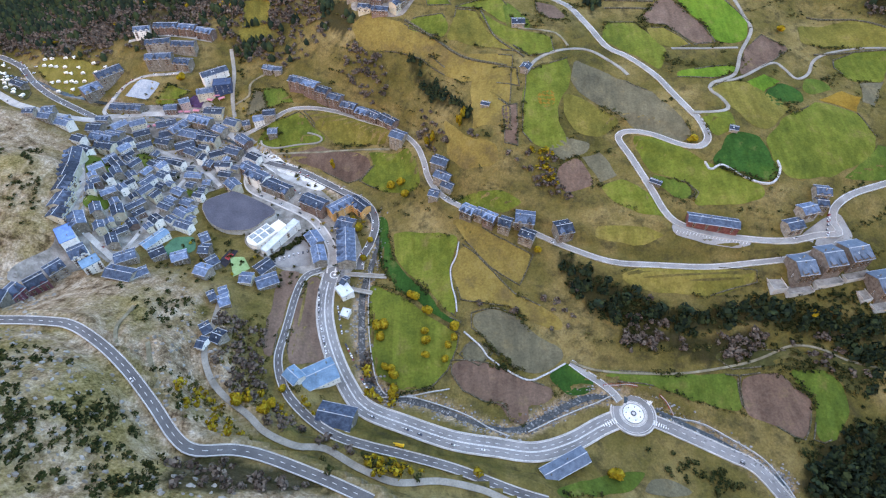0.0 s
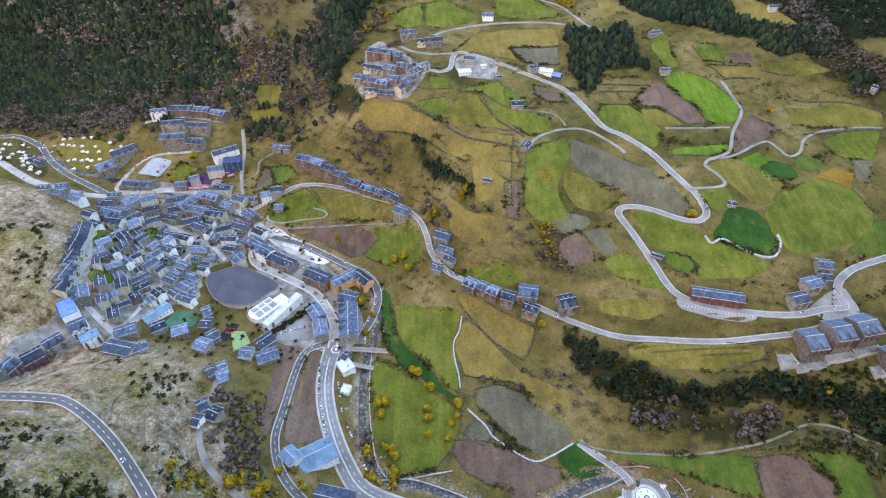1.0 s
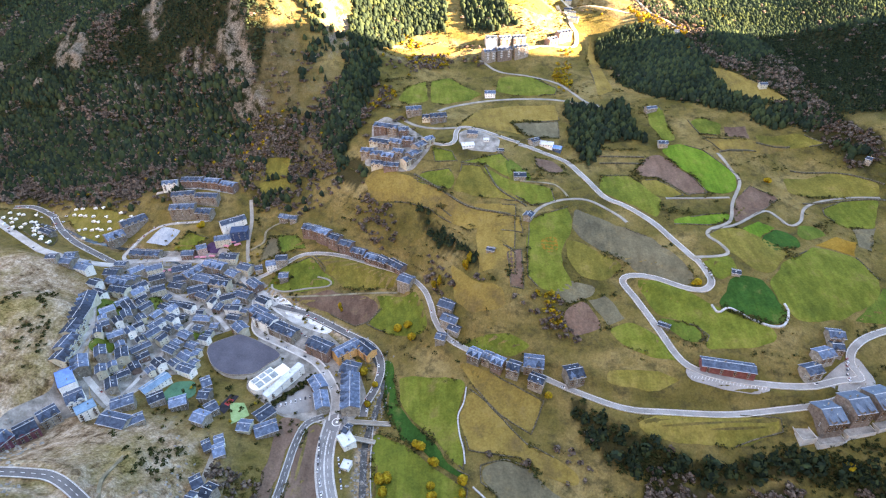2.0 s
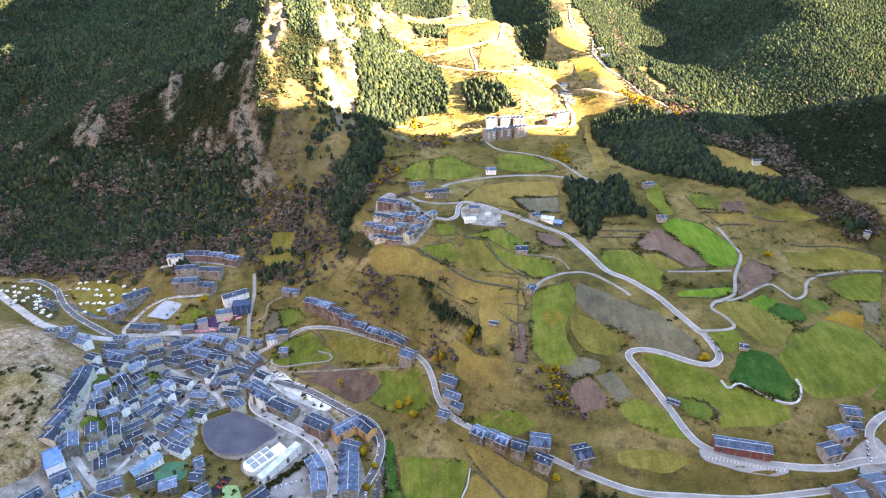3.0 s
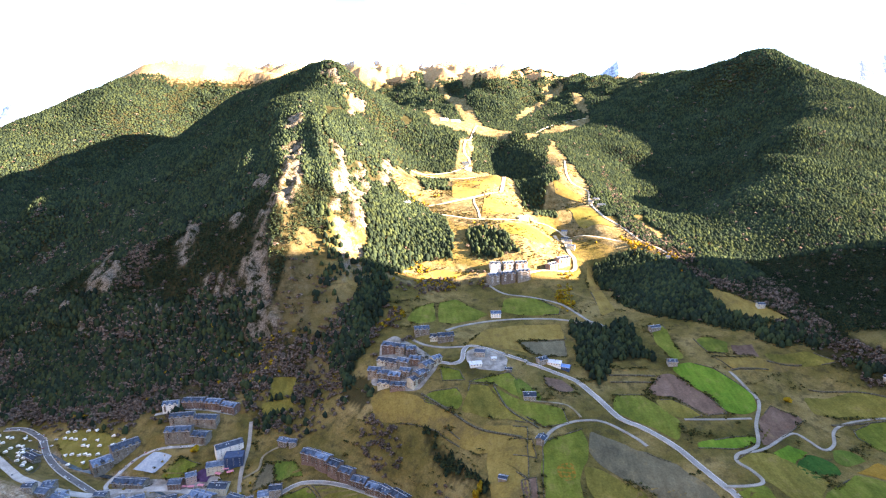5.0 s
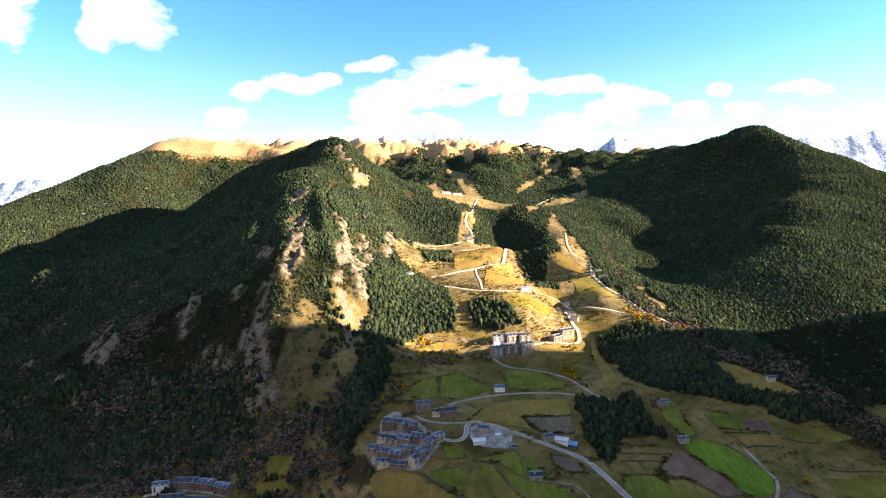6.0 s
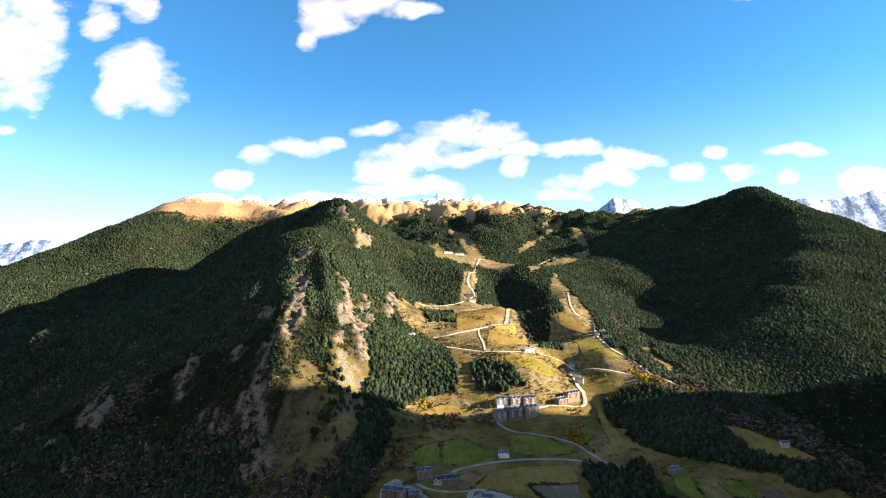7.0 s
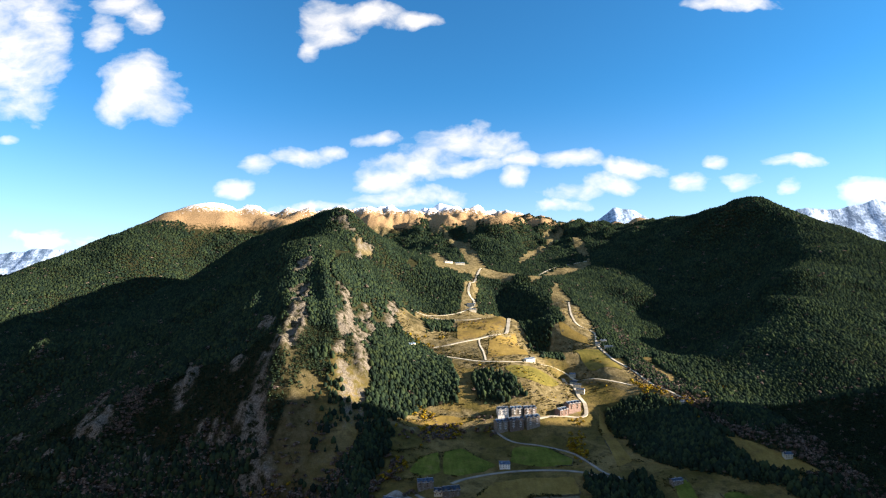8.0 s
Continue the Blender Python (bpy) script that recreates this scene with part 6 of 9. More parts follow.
def glazing():
    m, n, k, p = shader("window_glass")
    p.inputs["Base Color"].default_value = (0.018, 0.024, 0.032, 1)
    p.inputs["Roughness"].default_value = 0.12
    return m


GLASS = glazing()


def box(bm, x0, x1, y0, y1, z0, z1, slot=0):
    v = [bm.verts.new(p) for p in ((x0, y0, z0), (x1, y0, z0), (x1, y1, z0), (x0, y1, z0), (x0, y0, z1), (x1, y0, z1), (x1, y1, z1), (x0, y1, z1))]
    for f in ((0, 3, 2, 1), (4, 5, 6, 7), (0, 1, 5, 4), (1, 2, 6, 5), (2, 3, 7, 6), (3, 0, 4, 7)):
        bm.faces.new([v[i] for i in f]).material_index = slot


def to_mesh(name, bm, *materials):
    me = bpy.data.meshes.new(name)
    bm.to_mesh(me)
    bm.free()
    for m in materials:
        me.materials.append(m)
    return me


def window_mesh(w, h):
    """A window that faces -y: one frame with a set-back pane."""
    bm = bmesh.new()
    x, b, d = w / 2, 0.13, 0.1
    ring = lambda k, y: [bm.verts.new(p) for p in ((-x + k, y, k), (x - k, y, k), (x - k, y, h - k), (-x + k, y, h - k))]
    back, front, lip, pane = ring(0, 0.1), ring(0, -d), ring(b, -d), ring(b, 0.0)
    for a, c in ((back, front), (front, lip), (lip, pane)):
        for i in range(4):
            bm.faces.new((a[i], a[(i + 1) % 4], c[(i + 1) % 4], c[i]))
    bm.faces.new(pane).material_index = 1
    return to_mesh("window", bm, FRAME, GLASS)


WINDOW, FRENCH = window_mesh(1.25, 1.45), window_mesh(1.7, 2.1)


def balcony_mesh(w, rail):
    """A balcony with a slab and a boarded front and sides."""
    bm = bmesh.new()
    x, d = w / 2, 1.3
    rings = [[bm.verts.new(p) for p in ((-a, 0, z), (-a, -e, z), (a, -e, z), (a, 0, z))] for a, e, z in ((x, d, -0.15), (x, d, 1.05), (x - 0.08, d - 0.08, 1.05), (x - 0.08, d - 0.08, 0.0))]
    for p, q in zip(rings[:-1], rings[1:]):
        for i in range(3):
            bm.faces.new((p[i], p[i + 1], q[i + 1], q[i]))
    bm.faces.new(rings[0][::-1])
    bm.faces.new(rings[3])
    return to_mesh("balcony", bm, rail)


BALCONY, WHITE_BALCONY = balcony_mesh(3.0, RAIL), balcony_mesh(3.4, FRAME)


def chimney_mesh():
    bm = bmesh.new()
    box(bm, -0.45, 0.45, -0.35, 0.35, -1.5, 1.3)
    box(bm, -0.55, 0.55, -0.45, 0.45, 1.3, 1.45)
    box(bm, -0.2, 0.2, -0.15, 0.15, 1.45, 1.75)
    return to_mesh("chimney", bm, WALLS["stone"])


CHIMNEY = chimney_mesh()


def skylight_mesh():
    bm = bmesh.new()
    box(bm, -0.6, 0.6, -0.75, 0.75, 0, 0.14)
    box(bm, -0.48, 0.48, -0.63, 0.63, 0.14, 0.17, 1)
    return to_mesh("skylight", bm, FRAME, ROOFS["glass"])


SKYLIGHT = skylight_mesh()


def dormer_mesh(width, eave, wall, roof):
    """A wall dormer on the front: its own gable, window and cross roof that runs back into the main roof."""
    bm = bmesh.new()
    b, half, top = width / 2, 2.1, eave + width / 2 * PITCH * 0.82
    low, back = top - 1.35, -b * 0.12
    v = [bm.verts.new(p) for p in ((-half, -b - 0.45, eave - 2.6), (half, -b - 0.45, eave - 2.6), (half, -b - 0.45, low), (0, -b - 0.45, top - 0.12), (-half, -b - 0.45, low))]
    w = [bm.verts.new((p.co.x, back, p.co.z)) for p in v]
    bm.faces.new(v)
    for i in range(5):
        bm.faces.new((v[i], w[i], w[(i + 1) % 5], v[(i + 1) % 5]))
    box(bm, -0.9, 0.9, -b - 0.52, -b - 0.46, eave - 1.7, eave + 0.2, 1)
    for s in (-1, 1):
        q = [bm.verts.new(p) for p in ((s * 2.6, -b - 0.95, low - 0.33), (0, -b - 0.95, top), (0, back, top), (s * 2.6, back, low - 0.33), (s * 2.6, -b - 0.95, low - 0.08), (0, -b - 0.95, top + 0.26), (0, back, top + 0.26), (s * 2.6, back, low - 0.08))]
        for f in ((0, 1, 2, 3), (4, 5, 6, 7), (0, 1, 5, 4), (3, 0, 4, 7), (1, 2, 6, 5)):
            bm.faces.new([q[i] for i in f]).material_index = 2
    bmesh.ops.recalc_face_normals(bm, faces=bm.faces)
    return to_mesh("dormer", bm, WALLS[wall], GLASS, ROOFS[roof])


DORMERS = {}
PITCH = 0.42


def wall_bm(length, width, eave, shape):
    bm = bmesh.new()
    a, b = length / 2, width / 2
    if shape == "flat":
        box(bm, -a, a, -b, b, -7, eave + 0.15)
        return bm
    v = [bm.verts.new(p) for p in ((-a, -b, -7), (a, -b, -7), (a, b, -7), (-a, b, -7), (-a, -b, eave), (a, -b, eave), (a, b, eave), (-a, b, eave), (-a, 0, eave + b * PITCH), (a, 0, eave + b * PITCH))]
    for f in ((0, 3, 2, 1), (0, 1, 5, 4), (2, 3, 7, 6), (1, 2, 6, 9, 5), (3, 0, 4, 8, 7), (4, 5, 9, 8), (6, 7, 8, 9)):
        bm.faces.new([v[i] for i in f])
    return bm


def roof_bm(length, width, eave, shape):
    bm = bmesh.new()
    a, b, t = length / 2 + 0.6, width / 2, 0.28
    if shape == "flat":
        box(bm, -a + 0.3, a - 0.3, -b - 0.3, b + 0.3, eave + 0.16, eave + 0.45)
        for x0, x1, y0, y1 in ((-a + 0.3, a - 0.3, -b - 0.3, -b), (-a + 0.3, a - 0.3, b, b + 0.3), (-a + 0.3, -a + 0.6, -b, b), (a - 0.6, a - 0.3, -b, b)):
            box(bm, x0, x1, y0, y1, eave + 0.45, eave + 0.95)
        return bm
    low, top, out = eave - 0.75 * PITCH, eave + b * PITCH, b + 0.75
    for s in (-1, 1):
        v = [bm.verts.new(p) for p in ((-a, s * out, low + 0.02), (a, s * out, low + 0.02), (a, 0, top + 0.02), (-a, 0, top + 0.02), (-a, s * out, low + t), (a, s * out, low + t), (a, 0, top + t), (-a, 0, top + t))]
        for f in ((0, 1, 2, 3), (4, 5, 6, 7), (0, 1, 5, 4), (1, 2, 6, 5), (3, 0, 4, 7)):
            bm.faces.new([v[i] for i in f])
    box(bm, -a, a, -0.28, 0.28, top + t - 0.02, top + t + 0.16, 1)
    for s in (-1, 1):
        box(bm, -a, a, min(s * out, s * (out + 0.32)), max(s * out, s * (out + 0.32)), low - 0.05, low + t + 0.06, 1)
    bmesh.ops.recalc_face_normals(bm, faces=bm.faces)
    return bm


BUILT, PLOTS = [], []
KIND_WORDS = {"apartment_block": "apartment block", "town_hall": "public building", "office_block": "modern office block", "house": "town house", "farmhouse": "farmhouse", "terraced_house": "terraced mountain house",
              "inn": "long roadside inn", "chalet": "mountain chalet", "holiday_flats": "holiday flats with dormers", "market_hall": "market hall", "pavilion": "small pavilion",
              "sports_hall": "sports hall", "warehouse": "warehouse", "workshop": "workshop", "factory": "factory building", "garage": "roadside garage", "hotel": "hotel", "grand_hotel": "large hotel block with balconies",
              "villa": "detached villa", "barn": "stone field barn", "farm_shed": "farm shed"}
WALL_WORDS = {"stone": "brown stone", "cream": "cream rendered", "white": "white rendered", "brick": "red-brown", "orange": "orange rendered", "red": "dark red timber", "maroon": "maroon clad", "rose": "rose rendered", "timber": "weathered timber", "navy": "navy blue"}
ROOF_WORDS = {"slate": "blue-grey slate roof", "bluegrey": "blue-grey sheet roof", "skyblue": "sky-blue sheet roof", "blue": "blue sheet roof", "pale": "pale sheet roof", "navy": "flat navy roof", "glass": "glazed roof"}


def building(kind, x, y, bearing, length, width, storeys, wall, roof, shape="gable", openings=20, rnd=None):
    """A building whose ridge runs along its own x; its front is the side that looks down the valley."""
    rnd = rnd or random.Random(int(x * 31 + y * 17))
    if math.cos(radians(bearing)) < 0:
        bearing += 180
    eave = storeys * 2.9 + 0.3
    root = new(kind)
    root.matrix_basis = pose(x, y, float(ground(x, y)) + 0.3, 0, 0, bearing)
    tagged(root, f"{WALL_WORDS[wall]} {KIND_WORDS[kind]} with {'a flat ' if shape == 'flat' and 'flat' not in ROOF_WORDS[roof] else 'a '}{ROOF_WORDS[roof]}", kind.replace("_", " "), "valley buildings")
    part("wall", wall_bm(length, width, eave, shape), WALLS[wall], root)
    cap = piece("roof", to_mesh("roof", roof_bm(length, width, eave, shape), ROOFS[roof], FLASHING), root, ROOF_WORDS[roof])
    BUILT.append((x, y, max(length, width) / 2))
    PLOTS.append((x, y, bearing, length / 2, width / 2))
    cols = max(1, int(length / 3.3))
    rows = storeys
    while cols * rows > openings and cols > 2:
        cols -= 1
    grand = kind in ("holiday_flats", "grand_hotel", "hotel", "inn")
    for c in range(cols):
        u = (c + 0.5) / cols * length - length / 2
        for r in range(rows):
            z = 0.9 + r * 2.9
            tall = r > 0 and (grand or (kind in ("apartment_block", "chalet", "terraced_house") and c % 2 == 0))
            piece("window", FRENCH if tall else WINDOW, root, at=pose(u, -width / 2 - 0.03, z - (0.6 if tall else 0)))
            if tall:
                piece("balcony", WHITE_BALCONY if kind == "grand_hotel" else BALCONY, root, at=pose(u, -width / 2, z - 0.75))
    for c in range(min(cols, 2) if openings > 10 else 0):
        piece("window", WINDOW, root, at=pose((c - 0.5) * length / 2.5, width / 2 + 0.03, 0.9 + 2.9 * (storeys - 1), 0, 0, 180))
    turn = -1 if math.sin(radians(bearing)) > 0 else 1
    for r in range(min(storeys, 2)):
        piece("window", WINDOW, root, at=pose(turn * (length / 2 + 0.03), -width / 5, 0.9 + r * 2.9, 0, 0, turn * 90))
    if shape == "gable":
        slope = math.degrees(math.atan(PITCH))
        for i in range(1 + (length > 18)):
            piece("chimney", CHIMNEY, cap, at=pose(rnd.uniform(-0.38, 0.38) * length, rnd.uniform(-0.15, 0.25) * width, eave + 0.38 * width * PITCH + 0.8))
        if kind in ("holiday_flats", "hotel", "apartment_block", "terraced_house", "chalet", "grand_hotel"):
            key = (width, eave, wall, roof)
            if key not in DORMERS:
                DORMERS[key] = dormer_mesh(*key)
            count = max(2, round(length / 8)) if width > 10 else 1
            for i in range(count):
                piece("dormer", DORMERS[key], cap, at=pose((i + 0.5) / count * length - length / 2, 0, 0))
        for i in range(rnd.randint(0, 2)):
            s = rnd.choice((-1, 1))
            piece("skylight", SKYLIGHT, cap, at=pose(rnd.uniform(-0.35, 0.35) * length, s * width * 0.22, eave + width * 0.28 * PITCH + 0.3, -s * slope))
    else:
        piece("roof_unit", CHIMNEY, cap, at=pose(length * 0.2, width * 0.1, eave + 0.4))
    return root


for row in BLOCKS:
    building(*row, openings=6 if row[2] > 1000 else 14)

# ---- the old quarter: stone houses close together ----
OLD_TOWN = [(-396, 505), (-383, 558), (-342, 555), (-280, 561), (-242, 533), (-232, 499), (-266, 478), (-270, 445), (-262, 407), (-287, 410), (-302, 386), (-320, 349), (-346, 369), (-353, 408), (-368, 422), (-371, 450)]
GARDENS = [[(-368, 423), (-363, 432), (-354, 444), (-346, 420), (-363, 411)], [(-415, 519), (-394, 528), (-370, 486), (-380, 462)], [(-371, 528), (-370, 546), (-350, 549), (-338, 522), (-355, 510)], [(-283, 378), (-278, 399), (-258, 402), (-250, 381), (-271, 363)], [(-292, 477), (-278, 483), (-265, 468), (-288, 465)]]
HALL_RING = [(-260, 442), (-261, 452), (-255, 459), (-237, 469), (-230, 470), (-204, 457), (-178, 438), (-187, 424), (-198, 411), (-213, 408), (-229, 410), (-247, 422)]
rnd = random.Random(12)


def corners(x, y, bearing, a, b, gap=0.0):
    c, d = math.cos(radians(bearing)), math.sin(radians(bearing))
    return [(x + u * c - v * d, y + u * d + v * c) for u, v in ((-a - gap, -b - gap), (a + gap, -b - gap), (a + gap, b + gap), (-a - gap, b + gap))]


def overlap(p, q):
    """Whether two plots touch (separating axes)."""
    for r in (p, q):
        for (ax, ay), (bx, by) in zip(r[:2], r[1:3]):
            nx, ny = bx - ax, by - ay
            u, v = [x * nx + y * ny for x, y in p], [x * nx + y * ny for x, y in q]
            if max(u) < min(v) or max(v) < min(u):
                return False
    return True


# house models: length, width, storeys, wall
HOUSES = [(9, 8, 2, "stone"), (11, 8.5, 3, "cream"), (13, 9, 2, "stone"), (15, 9.5, 3, "stone"), (18, 10, 3, "white"), (22, 10.5, 3, "stone"), (10, 8, 3, "white"), (12, 9, 2, "brick"), (8, 7, 2, "cream"), (16, 11, 3, "cream"), (20, 9, 2, "stone"), (12, 10, 3, "white")]
MODELS, lanes = {}, [[tuple(p) for p in LINES[n][0]] for n in ("high_street", "main_avenue", "old_lane", "crescent_street", "market_street")]
for tries in range(9000):
    x, y = rnd.uniform(-400, -225), rnd.uniform(340, 570)
    k = rnd.choice((5, 10, 4, 9, 3, 3, 2, 2, 1, 7, 11, 0, 6, 8)) if tries < 5000 else rnd.choice((0, 6, 8, 8, 1))
    length, width, storeys, wall = HOUSES[k]
    if not in_outline(np.array(x), np.array(y), OLD_TOWN) or any(in_outline(np.array(x), np.array(y), g) for g in GARDENS + [HALL_RING]):
        continue
    if min(float(edge_distance(np.array(x), np.array(y), l)) for l in lanes) < width / 2 + 4.0:
        continue
    lean = -34 + 26 * math.sin(x / 55 + y / 80) + rnd.uniform(-7, 7) + (90 if rnd.random() < 0.22 else 0)
    plot = corners(x, y, lean, length / 2, width / 2, 0.7)
    if any(math.hypot(x - q[0], y - q[1]) < 45 and overlap(plot, corners(*q, 0.4)) for q in PLOTS):
        continue
    if any(in_outline(np.array(a), np.array(b), HALL_RING) for a, b in plot):
        continue
    if k not in MODELS:
        MODELS[k] = building("house", x, y, lean, length, width, storeys, wall, "slate", openings=4, rnd=rnd)
    else:
        copy_thing(MODELS[k], pose(x, y, float(ground(x, y)) + rnd.uniform(-0.6, 1.8), 0, 0, lean + (180 if math.cos(radians(lean)) < 0 else 0)))
        BUILT.append((x, y, length / 2))
        PLOTS.append((x, y, lean, length / 2, width / 2))


# ---- paved town ground ----
def patch(name, outline, material, label, lift=0.45, step=5, category="pavement"):
    v, f = drape(outline, step, lift, -1 if len(outline) < 5 else 0.0)
    return tagged(new(name, mesh_from(name, v, f, material, True)), label, category, kind="structure")


TOWN_GREY = mottled("town_paving", (0.12, 0.108, 0.093), (0.23, 0.208, 0.182), (0.36, 0.33, 0.295), 0.09, 0.8, 0.9, 0.2, 0.04)
PLAZA = mottled("pale_plaza", (0.42, 0.39, 0.36), (0.58, 0.545, 0.505), (0.70, 0.66, 0.615), 0.06, 0.7, 0.85, 0.1, 0.03)
patch("town_pavement", OLD_TOWN, TOWN_GREY, "grey paved lanes and yards of the old town", 0.25)
patch("quarter_pavement", [(-450, 600), (-400, 640), (-300, 640), (-240, 580), (-150, 500), (-95, 440), (-75, 380), (-95, 350), (-160, 360), (-205, 395), (-215, 480), (-260, 560), (-380, 585)], TOWN_GREY, "grey paved streets of the town centre", 0.2)
patch("strip_pavement", [(-400, 318), (-370, 325), (-335, 345), (-350, 380), (-370, 430), (-385, 500), (-396, 505), (-400, 470), (-385, 420), (-372, 360), (-400, 332)], TOWN_GREY, "grey paved yard below the knoll", 0.2)
patch("river_plaza", [(-236, 556), (-214, 551), (-178, 530), (-150, 513), (-126, 493), (-134, 480), (-169, 496), (-207, 522)], PLAZA, "pale stone plaza beside the river", 0.5)
patch("village_yard", [(-106, 711), (-98, 729), (-101, 780), (-80, 795), (-48, 759), (-17, 717), (-11, 699), (-36, 660), (-56, 663), (-105, 696)], TOWN_GREY, "grey paved lanes between the chalets", 0.3)
patch("farm_yard", [(27, 735), (46, 744), (85, 717), (77, 684), (38, 690), (26, 705)], TOWN_GREY, "grey gravel farm yard", 0.45)
patch("villa_garden", [(86, 669), (94, 672), (119, 636), (114, 624), (89, 627)], COVERS["green"], "green villa garden beside the track", 0.62, 4, "lawn")
PARKING = [(-172, 372), (-141, 412), (-134, 398), (-130, 368), (-160, 362)]
patch("parking_square", PARKING, ASPHALT["road"], "open grey parking square", 0.5)
patch("car_park", [(233, 372), (266, 355), (308, 347), (303, 341), (264, 345), (230, 358)], ASPHALT["road"], "roadside car park with painted bays", 0.62)
patch("junction_yard", [(372, 365), (400, 380), (408, 352), (392, 338), (362, 344), (352, 352)], ASPHALT["road"], "asphalt road junction", 0.66)


def hall_roof():
    """The oval hall with a flat dark roof and a pale rim."""
    ring = curve_through(HALL_RING + HALL_RING[:1], 3.0)[:-1]
    base = float(np.mean(ground(ring[:, 0], ring[:, 1])))
    mid = ring.mean(0)
    root = new("ice_rink_hall")
    root.matrix_basis = pose(mid[0], mid[1], base)
    tagged(root, "oval hall with a flat dark grey roof", "sports hall")
    for name, scale, z0, z1, mat in (("wall", 1.0, -6, 6.8, CONCRETE), ("rim", 1.012, 6.8, 7.9, WALLS["stone"]), ("roof", 0.992, 7.9, 8.05, WALLS["deck"])):
        bm = bmesh.new()
        low = [bm.verts.new((*((p - mid) * scale), z0)) for p in ring]
        top = [bm.verts.new((*((p - mid) * scale), z1)) for p in ring]
        for i in range(len(ring)):
            j = (i + 1) % len(ring)
            bm.faces.new((low[i], low[j], top[j], top[i]))
        bm.faces.new(top)
        bmesh.ops.recalc_face_normals(bm, faces=bm.faces)
        part(name, bm, mat, root)


hall_roof()


# ---- trees ----
def leafage(name, dark, mid, light, rough=0.9):
    m, n, k, p = shader(name)
    island = n.new("ShaderNodeNewGeometry").outputs["Random Per Island"]
    col = ramp_of(n, k, island, [(0.1, dark), (0.5, mid), (0.9, light)])
    col = blend(n, k, 0.6, col, ramp_of(n, k, noise_of(n, k, 0.35, 4, 0.7), [(0.3, 0.65), (0.7, 1.4)]), "MULTIPLY")
    col = blend(n, k, 0.6, col, ramp_of(n, k, noise_of(n, k, 0.012, 3, 0.6), [(0.3, 0.6), (0.7, 1.4)]), "MULTIPLY")
    k.new(col, p.inputs["Base Color"])
    p.inputs["Roughness"].default_value, p.inputs["Specular IOR Level"].default_value = rough, 0.0
    return m


LEAVES = {
    "conifer": leafage("pine_needles", (0.0115, 0.0188, 0.0135), (0.0180, 0.0300, 0.0178), (0.0330, 0.0460, 0.0200)),
    "brown": leafage("bare_twigs_and_brown_leaves", (0.058, 0.042, 0.034), (0.105, 0.078, 0.062), (0.165, 0.126, 0.098)),
    "yellow": leafage("yellow_leaves", (0.17, 0.090, 0.010), (0.26, 0.160, 0.013), (0.30, 0.225, 0.026)),
    "olive": leafage("olive_bush_leaves", (0.030, 0.030, 0.009), (0.062, 0.055, 0.016), (0.105, 0.082, 0.028)),
    "scrub": leafage("scrub_leaves", (0.010, 0.015, 0.006), (0.022, 0.029, 0.010), (0.055, 0.052, 0.020)),
}
BARK = mottled("bark", (0.04, 0.03, 0.022), (0.07, 0.055, 0.042), (0.11, 0.09, 0.07), 0.5, 2.0, 0.95, 0.5, 0.05)
rng = np.random.default_rng(7)


def fir_shape(tiers, sides, r):
    """A unit fir: ragged cones one above another."""
    v, f = [], []
    for t in range(tiers):
        low, top = t / tiers * 0.82 + 0.06, min(1.0, (t + 1.6) / tiers * 0.82 + 0.1)
        wide = 0.40 * (1 - t / (tiers + 0.6))
        n = len(v)
        for s in range(sides):
            a = 2 * math.pi * (s + 0.5 * (t % 2)) / sides
            k = wide * (1.0 if s % 2 else 0.7) * r.uniform(0.8, 1.2)
            v.append((k * math.cos(a), k * math.sin(a), low + r.uniform(-0.05, 0.04)))
        v.append((r.uniform(-0.02, 0.02), r.uniform(-0.02, 0.02), top))
        f += [(n + s, n + (s + 1) % sides, n + sides) for s in range(sides)]
    return np.array(v), np.array(f)


def dome_shape(sides, rings, r):
    """A unit round crown: uneven rings closed by a tip."""
    v, f = [], []
    for t, (wide, z) in enumerate(rings):
        for s in range(sides):
            a = 2 * math.pi * (s + 0.5 * (t % 2)) / sides
            k = wide * r.uniform(0.75, 1.2)
            v.append((k * math.cos(a), k * math.sin(a), z + r.uniform(-0.07, 0.07)))
    v.append((r.uniform(-0.06, 0.06), r.uniform(-0.06, 0.06), r.uniform(0.92, 1.06)))
    for t in range(len(rings) - 1):
        for s in range(sides):
            a, b, c, d = t * sides + s, t * sides + (s + 1) % sides, (t + 1) * sides + s, (t + 1) * sides + (s + 1) % sides
            f += [(a, b, c), (b, d, c)] if t % 2 else [(a, b, c), (b, d, c)]
    last = (len(rings) - 1) * sides
    f += [(last + s, last + (s + 1) % sides, len(v) - 1) for s in range(sides)]
    return np.array(v), np.array(f)


